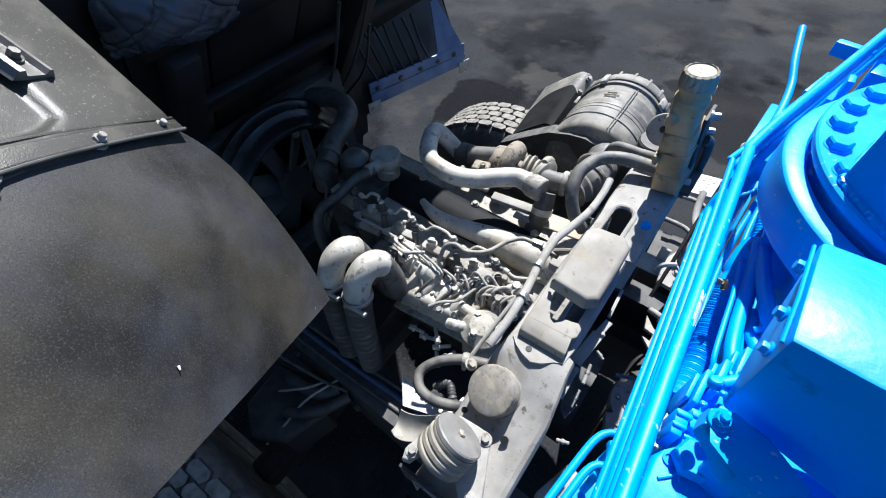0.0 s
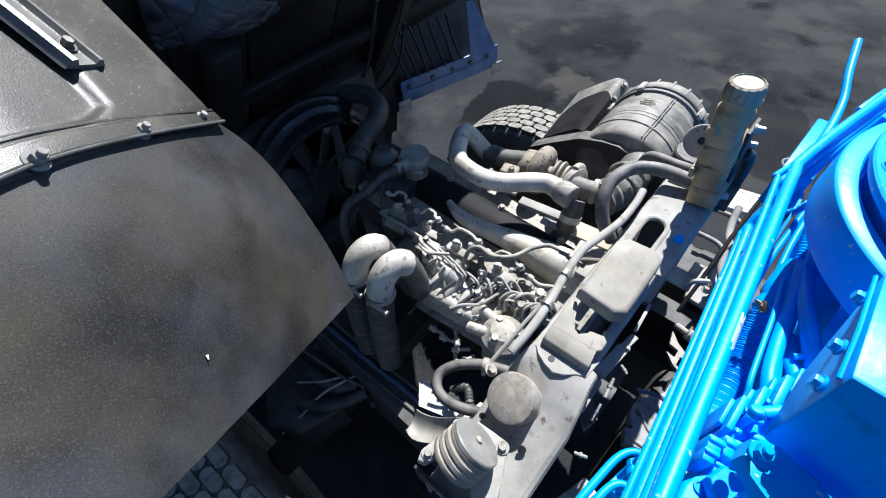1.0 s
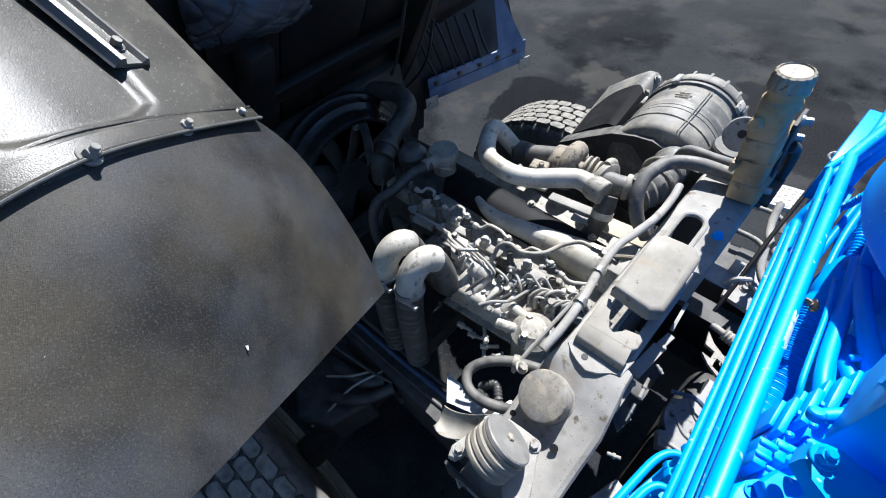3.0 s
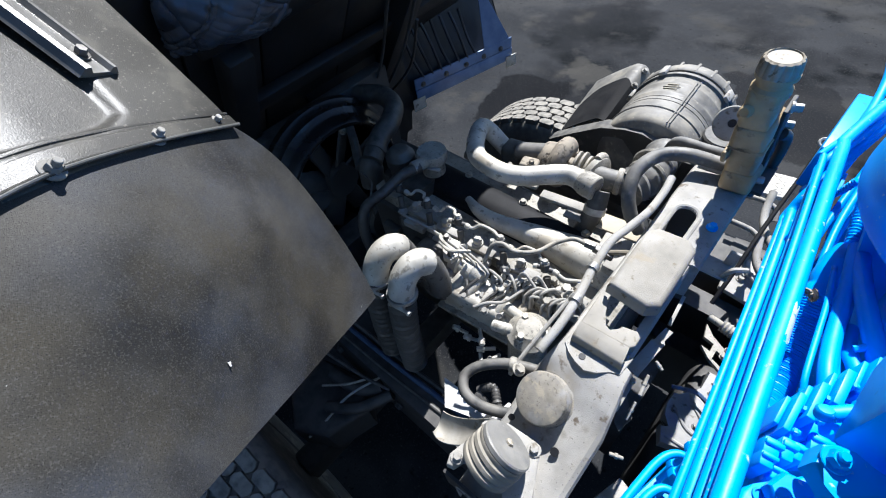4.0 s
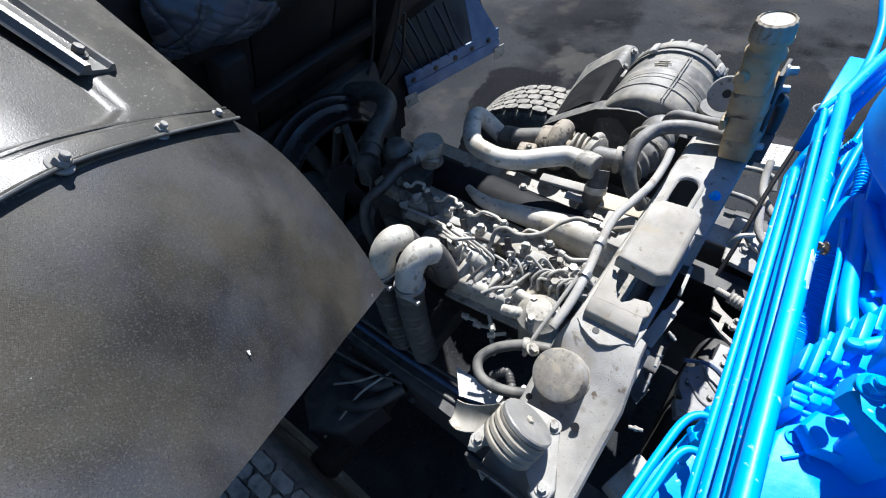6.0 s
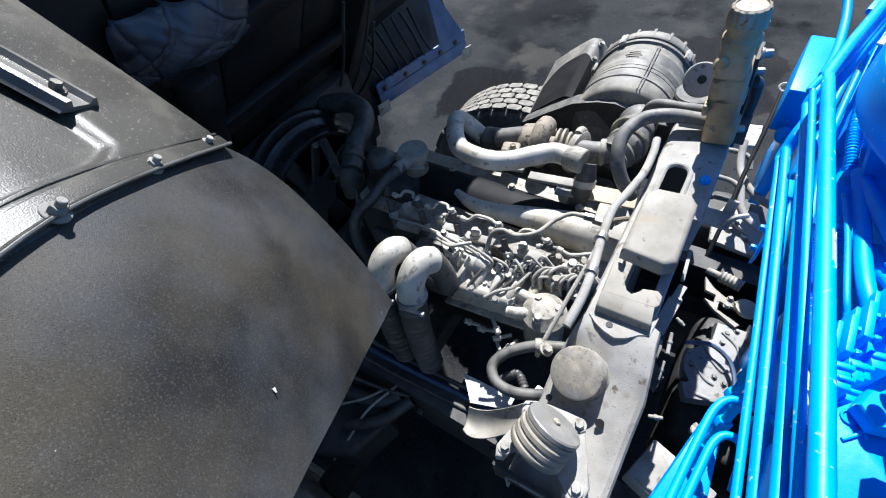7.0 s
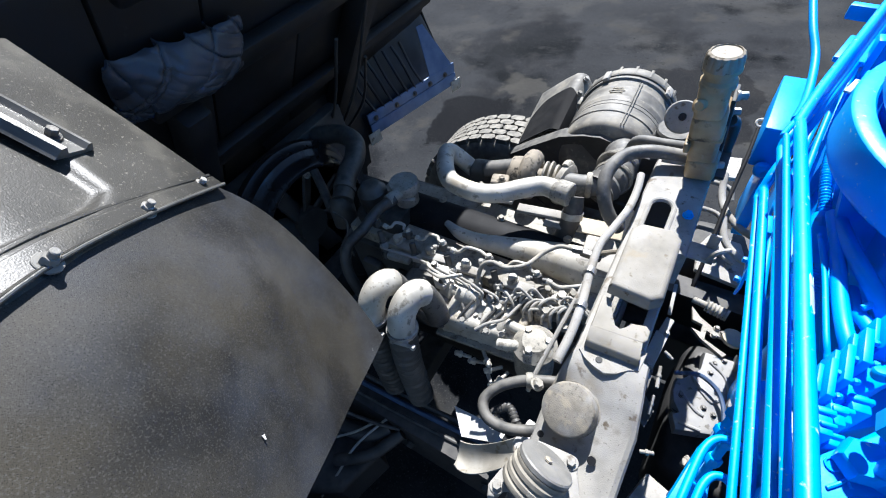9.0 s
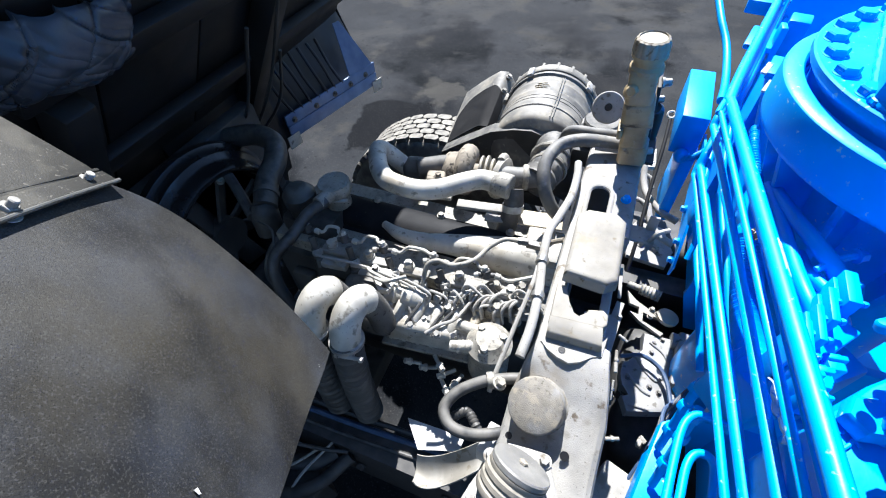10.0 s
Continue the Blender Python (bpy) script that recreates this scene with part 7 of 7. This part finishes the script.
# spool caps between the sections and the casting
for x, y, z, w, d in ((-0.0625, 0.538, 1.766, 0.013, 0.018), (-0.0655, 0.519, 1.778, 0.011, 0.014), (-0.0500, 0.548, 1.760, 0.011, 0.022), (-0.0485, 0.526, 1.752, 0.011, 0.014), (-0.0370, 0.562, 1.742, 0.011, 0.018), (-0.0215, 0.585, 1.735, 0.016, 0.020)):
    bm = B()
    add_box(bm, (x, y, z - 0.022), (w, d, 0.044), Matrix.Rotation(radians(8), 4, "Z"), 0.002)
    add_box(bm, (x + 0.001, y + 0.2 * d, z - 0.020), (w * 1.15, d * 0.3, 0.046), Matrix.Rotation(radians(8), 4, "Z"), 0.0015)
    part("spool_cap", bm, M_BLUE, valve)
# thick casting with a large hexagon plug
bm = B()
out = [(-0.076, 0.40), (-0.076, 0.480), (-0.070, 0.489), (-0.051, 0.510), (-0.032, 0.533), (0.05, 0.60), (0.12, 0.57), (0.16, 0.42), (0.05, 0.36)]
add_prism(bm, out, 1.64, 1.785, None, 0.005, 3)
casting = part("lower_casting", bm, M_BLUE, crane, "thick blue casting")
hex_part("hex_plug", (-0.047, 0.492, 1.785), (-0.06, -0.05, 1), 0.0185, 0.020, M_BLUEWORN, casting, "large blue hexagon plug", 0)
lathe_part("plug_hole", (-0.0630, 0.4835, 1.7853), (0, 0, 1), [(0.0062, 0), (0.0062, 0.0016), (0.0046, 0.0016), (0.0044, -0.01)], M_BLUEWORN, casting, "", 20)
tube_part("cast_seam", [(-0.066, 0.462, 1.786), (-0.058, 0.470, 1.786), (-0.053, 0.476, 1.786), (-0.050, 0.470, 1.786)], 0.0016, M_BLUE, casting, seg=8)

# bracket lug with the big nut, close to the pipes
bm = B()
out = [(-0.0725, 0.482), (-0.072, 0.497), (-0.064, 0.503), (-0.055, 0.503), (-0.03, 0.50), (0.0, 0.48), (-0.005, 0.45), (-0.045, 0.455), (-0.062, 0.474)]
add_prism(bm, out, 1.862, 1.883, None, 0.004, 2)
lug = part("bracket_lug", bm, M_BLUEWORN, crane, "thick blue lug with chipped paint")
hex_part("lug_nut", (-0.0635, 0.490, 1.883), (0.05, -0.1, 1), 0.0064, 0.0085, M_BLUEWORN, lug, "big blue flange nut", 1.4)
lathe_part("nut_stud", (-0.0635, 0.490, 1.890), (0.05, -0.1, 1), [(0.0036, 0), (0.0036, 0.004), (0.0028, 0.005)], M_BLUEWORN, lug, "blue stud end", 16)
lathe_part("knob", (-0.069, 0.529, 1.860), (-0.25, 0.30, 0.9), [(0.004, 0), (0.0056, 0.001), (0.0062, 0.003), (0.0060, 0.0075), (0.0046, 0.0092), (0.002, 0.0096)], M_BLUEWORN, lug, "round boss with bare chipped paint", 26)
lathe_part("knob_neck", (-0.064, 0.537, 1.858), (0.6, 0.5, 0.2), [(0.006, 0), (0.006, 0.014), (0.008, 0.016), (0.008, 0.022)], M_BLUE, lug, "", 18)
bm = B()
add_box(bm, (-0.030, 0.484, 1.823), (0.030, 0.014, 0.080), Matrix.Rotation(radians(-14), 4, "Z"), 0.003)
part("lug_web", bm, M_BLUE, lug)

# sheet cover beside the slewing drum
bm = B()
top = [Vector((-0.068, 0.610, 1.975)), Vector((-0.070, 0.508, 1.980)), Vector((0.22, 0.470, 2.000)), Vector((0.22, 0.60, 1.990))]
low = [Vector((-0.052, 0.590, 1.862)), Vector((-0.060, 0.517, 1.858)), Vector((0.22, 0.490, 1.800)), Vector((0.22, 0.60, 1.80))]
tv, lv = [bm.verts.new(p) for p in top], [bm.verts.new(p) for p in low]
bm.faces.new(tv)
bm.faces.new(lv[::-1])
for i in range(4):
    bm.faces.new((lv[i], lv[(i + 1) % 4], tv[(i + 1) % 4], tv[i]))
bmesh.ops.recalc_face_normals(bm, faces=bm.faces)
bmesh.ops.bevel(bm, geom=bm.edges[:], offset=0.0035, segments=2, profile=0.5, affect="EDGES")
cover = part("sheet_cover", bm, M_BLUE, crane, "folded blue sheet cover")
bm = B()
add_tube(bm, [(-0.0715, 0.510, 1.972), (-0.0705, 0.55, 1.973), (-0.0695, 0.608, 1.969)], 0.0014, seg=6, smooth=False)
part("cover_lip", bm, M_BLUEWORN, cover, "chipped blue lip")
for p in ((-0.070, 0.545, 1.958), (-0.069, 0.590, 1.962), (-0.068, 0.522, 1.945)):
    hex_part("cover_screw", p, (-1, 0, 0.1), 0.0045, 0.006, M_BLUEWORN, cover)

# control box at the far end of the pipes
cbox = part("control_box", (lambda b: (add_box(b, (-0.074, 1.535, 1.442), (0.068, 0.262, 0.116), Matrix.Rotation(radians(-3), 4, "Z"), 0.004), b)[1])(B()), M_BLUE, crane, "blue sheet-metal control box")
box_part("box_foot", (-0.052, 1.50, 1.25), (0.034, 0.16, 0.27), M_BLUE, cbox, "", 0.004)
lathe_part("box_gland", (-0.082, 1.396, 1.392), (0.1, -1, 0.1), [(0.017, 0), (0.020, 0.008), (0.020, 0.020), (0.015, 0.028), (0.010, 0.030)], M_BLUE, cbox, "round blue cable gland", 20)
tube_part("spring_cable", [(-0.078, 1.37, 1.39), (-0.058, 1.35, 1.42), (-0.042, 1.33, 1.46), (-0.03, 1.33, 1.50)], 0.006, M_BLUE, cbox, "small coiled cable", seg=8, ribs=0.003, pitch=0.006)
bm = B()
YZ = Matrix(((0, 0, 1, 0), (1, 0, 0, 0), (0, 1, 0, 0), (0, 0, 0, 1)))
add_prism(bm, [(1.095, 1.228), (1.11, 1.275), (1.25, 1.331), (1.34, 1.378), (1.40, 1.46), (1.33, 1.46), (1.15, 1.36), (1.085, 1.27)], -0.048, -0.042, YZ)
part("side_plate", bm, M_BLUE, crane, "blue gusset plate below the box")
for p in ((-0.049, 1.14, 1.31), (-0.049, 1.22, 1.35), (-0.049, 1.11, 1.27)):
    hex_part("plate_bolt", p, (-1, 0, 0), 0.008, 0.012, M_BLUE, crane)
bm = B()
add_box(bm, (-0.075, 1.045, 1.50), (0.018, 0.05, 0.05), None, 0.004)
add_tube(bm, [(-0.075, 1.02, 1.49), (-0.065, 0.99, 1.47), (-0.07, 0.96, 1.44)], 0.006, seg=8)
part("hose_fitting", bm, M_BLUE, crane)
# low end plate, bent pipes and valve stems below the stack
bm = B()
add_prism(bm, [(-0.115, 0.44), (-0.060, 0.655), (-0.045, 0.665), (-0.035, 0.60), (-0.03, 0.44)], 1.290, 1.320, None, 0.004)
part("foot_plate", bm, M_BLUEWORN, crane, "blue foot plate with chipped edge")
box_part("foot_web", (-0.066, 0.55, 1.23), (0.008, 0.20, 0.16), M_BLUE, crane, "", 0.002, Matrix.Rotation(radians(-14), 4, "Z"))
for k, (pts, r) in enumerate((([(-0.130, 0.40, 1.578), (-0.118, 0.49, 1.578), (-0.110, 0.535, 1.578), (-0.098, 0.556, 1.578), (-0.080, 0.562, 1.576), (-0.04, 0.566, 1.56)], 0.0054),
                         ([(-0.118, 0.38, 1.574), (-0.108, 0.455, 1.574), (-0.102, 0.492, 1.574), (-0.092, 0.510, 1.574), (-0.076, 0.513, 1.572), (-0.066, 0.503, 1.560), (-0.062, 0.46, 1.54)], 0.0054))):
    tube_part("bent_pipe", pts, r, M_BLUE, crane, "bent blue pipe", seg=14)
for p0, p1 in (((-0.072, 0.535, 1.33), (-0.062, 0.610, 1.50)), ((-0.066, 0.60, 1.33), (-0.060, 0.655, 1.50))):
    bm = B()
    add_tube(bm, [p0, p1], 0.007, seg=12)
    d = Vector(p1) - Vector(p0)
    for f in (0.25, 0.6, 0.85):
        add_hex(bm, Vector(p0).lerp(Vector(p1), f), d, 0.012, 0.018, 0)
    part("valve_stem", bm, M_BLUEWORN, crane, "thin blue stem with nuts")
# rail and small brackets beyond the ring
tube_part("guard_rail", [(-0.135, 1.50, 1.760), (-0.118, 1.41, 1.735), (-0.101, 1.345, 1.714), (-0.096, 1.27, 1.70), (-0.100, 1.19, 1.698), (-0.112, 1.11, 1.71)], 0.0075, M_BLUE, crane, "bent blue guard rail", seg=12)
for c, s in (((-0.03, 1.50, 1.735), (0.07, 0.022, 0.03)), ((0.06, 1.62, 1.76), (0.10, 0.025, 0.05)), ((-0.045, 1.33, 1.735), (0.05, 0.10, 0.012)), ((-0.02, 1.22, 1.73), (0.035, 0.08, 0.014)), ((0.03, 1.42, 1.70), (0.04, 0.05, 0.10))):
    box_part("frame_bracket", c, s, M_BLUE, crane, "", 0.004, Matrix.Rotation(radians(-14), 4, "Z"))
for c in ((-0.055, 1.16, 1.755), (-0.052, 1.115, 1.745)):
    box_part("pale_tag", c, (0.010, 0.045, 0.004), M_PRIMER, crane, "pale scuffed tag", 0.001, Matrix.Rotation(radians(-20), 4, "Z"))
rag = thing("rag_scrap", "scrap of pale cloth caught beside the pipes", "rag", (-0.06, 0.76, 1.66))
bm = B()
add_sheet(bm, lambda u, v: Vector((-0.070 + 0.008 * u + 0.004 * math.sin(4 * v), 0.792 + 0.013 * v, 1.690 + 0.006 * math.sin(5 * u + 3 * v))), 8, 8, 0.002)
part("cloth", bm, M_CAP, rag)
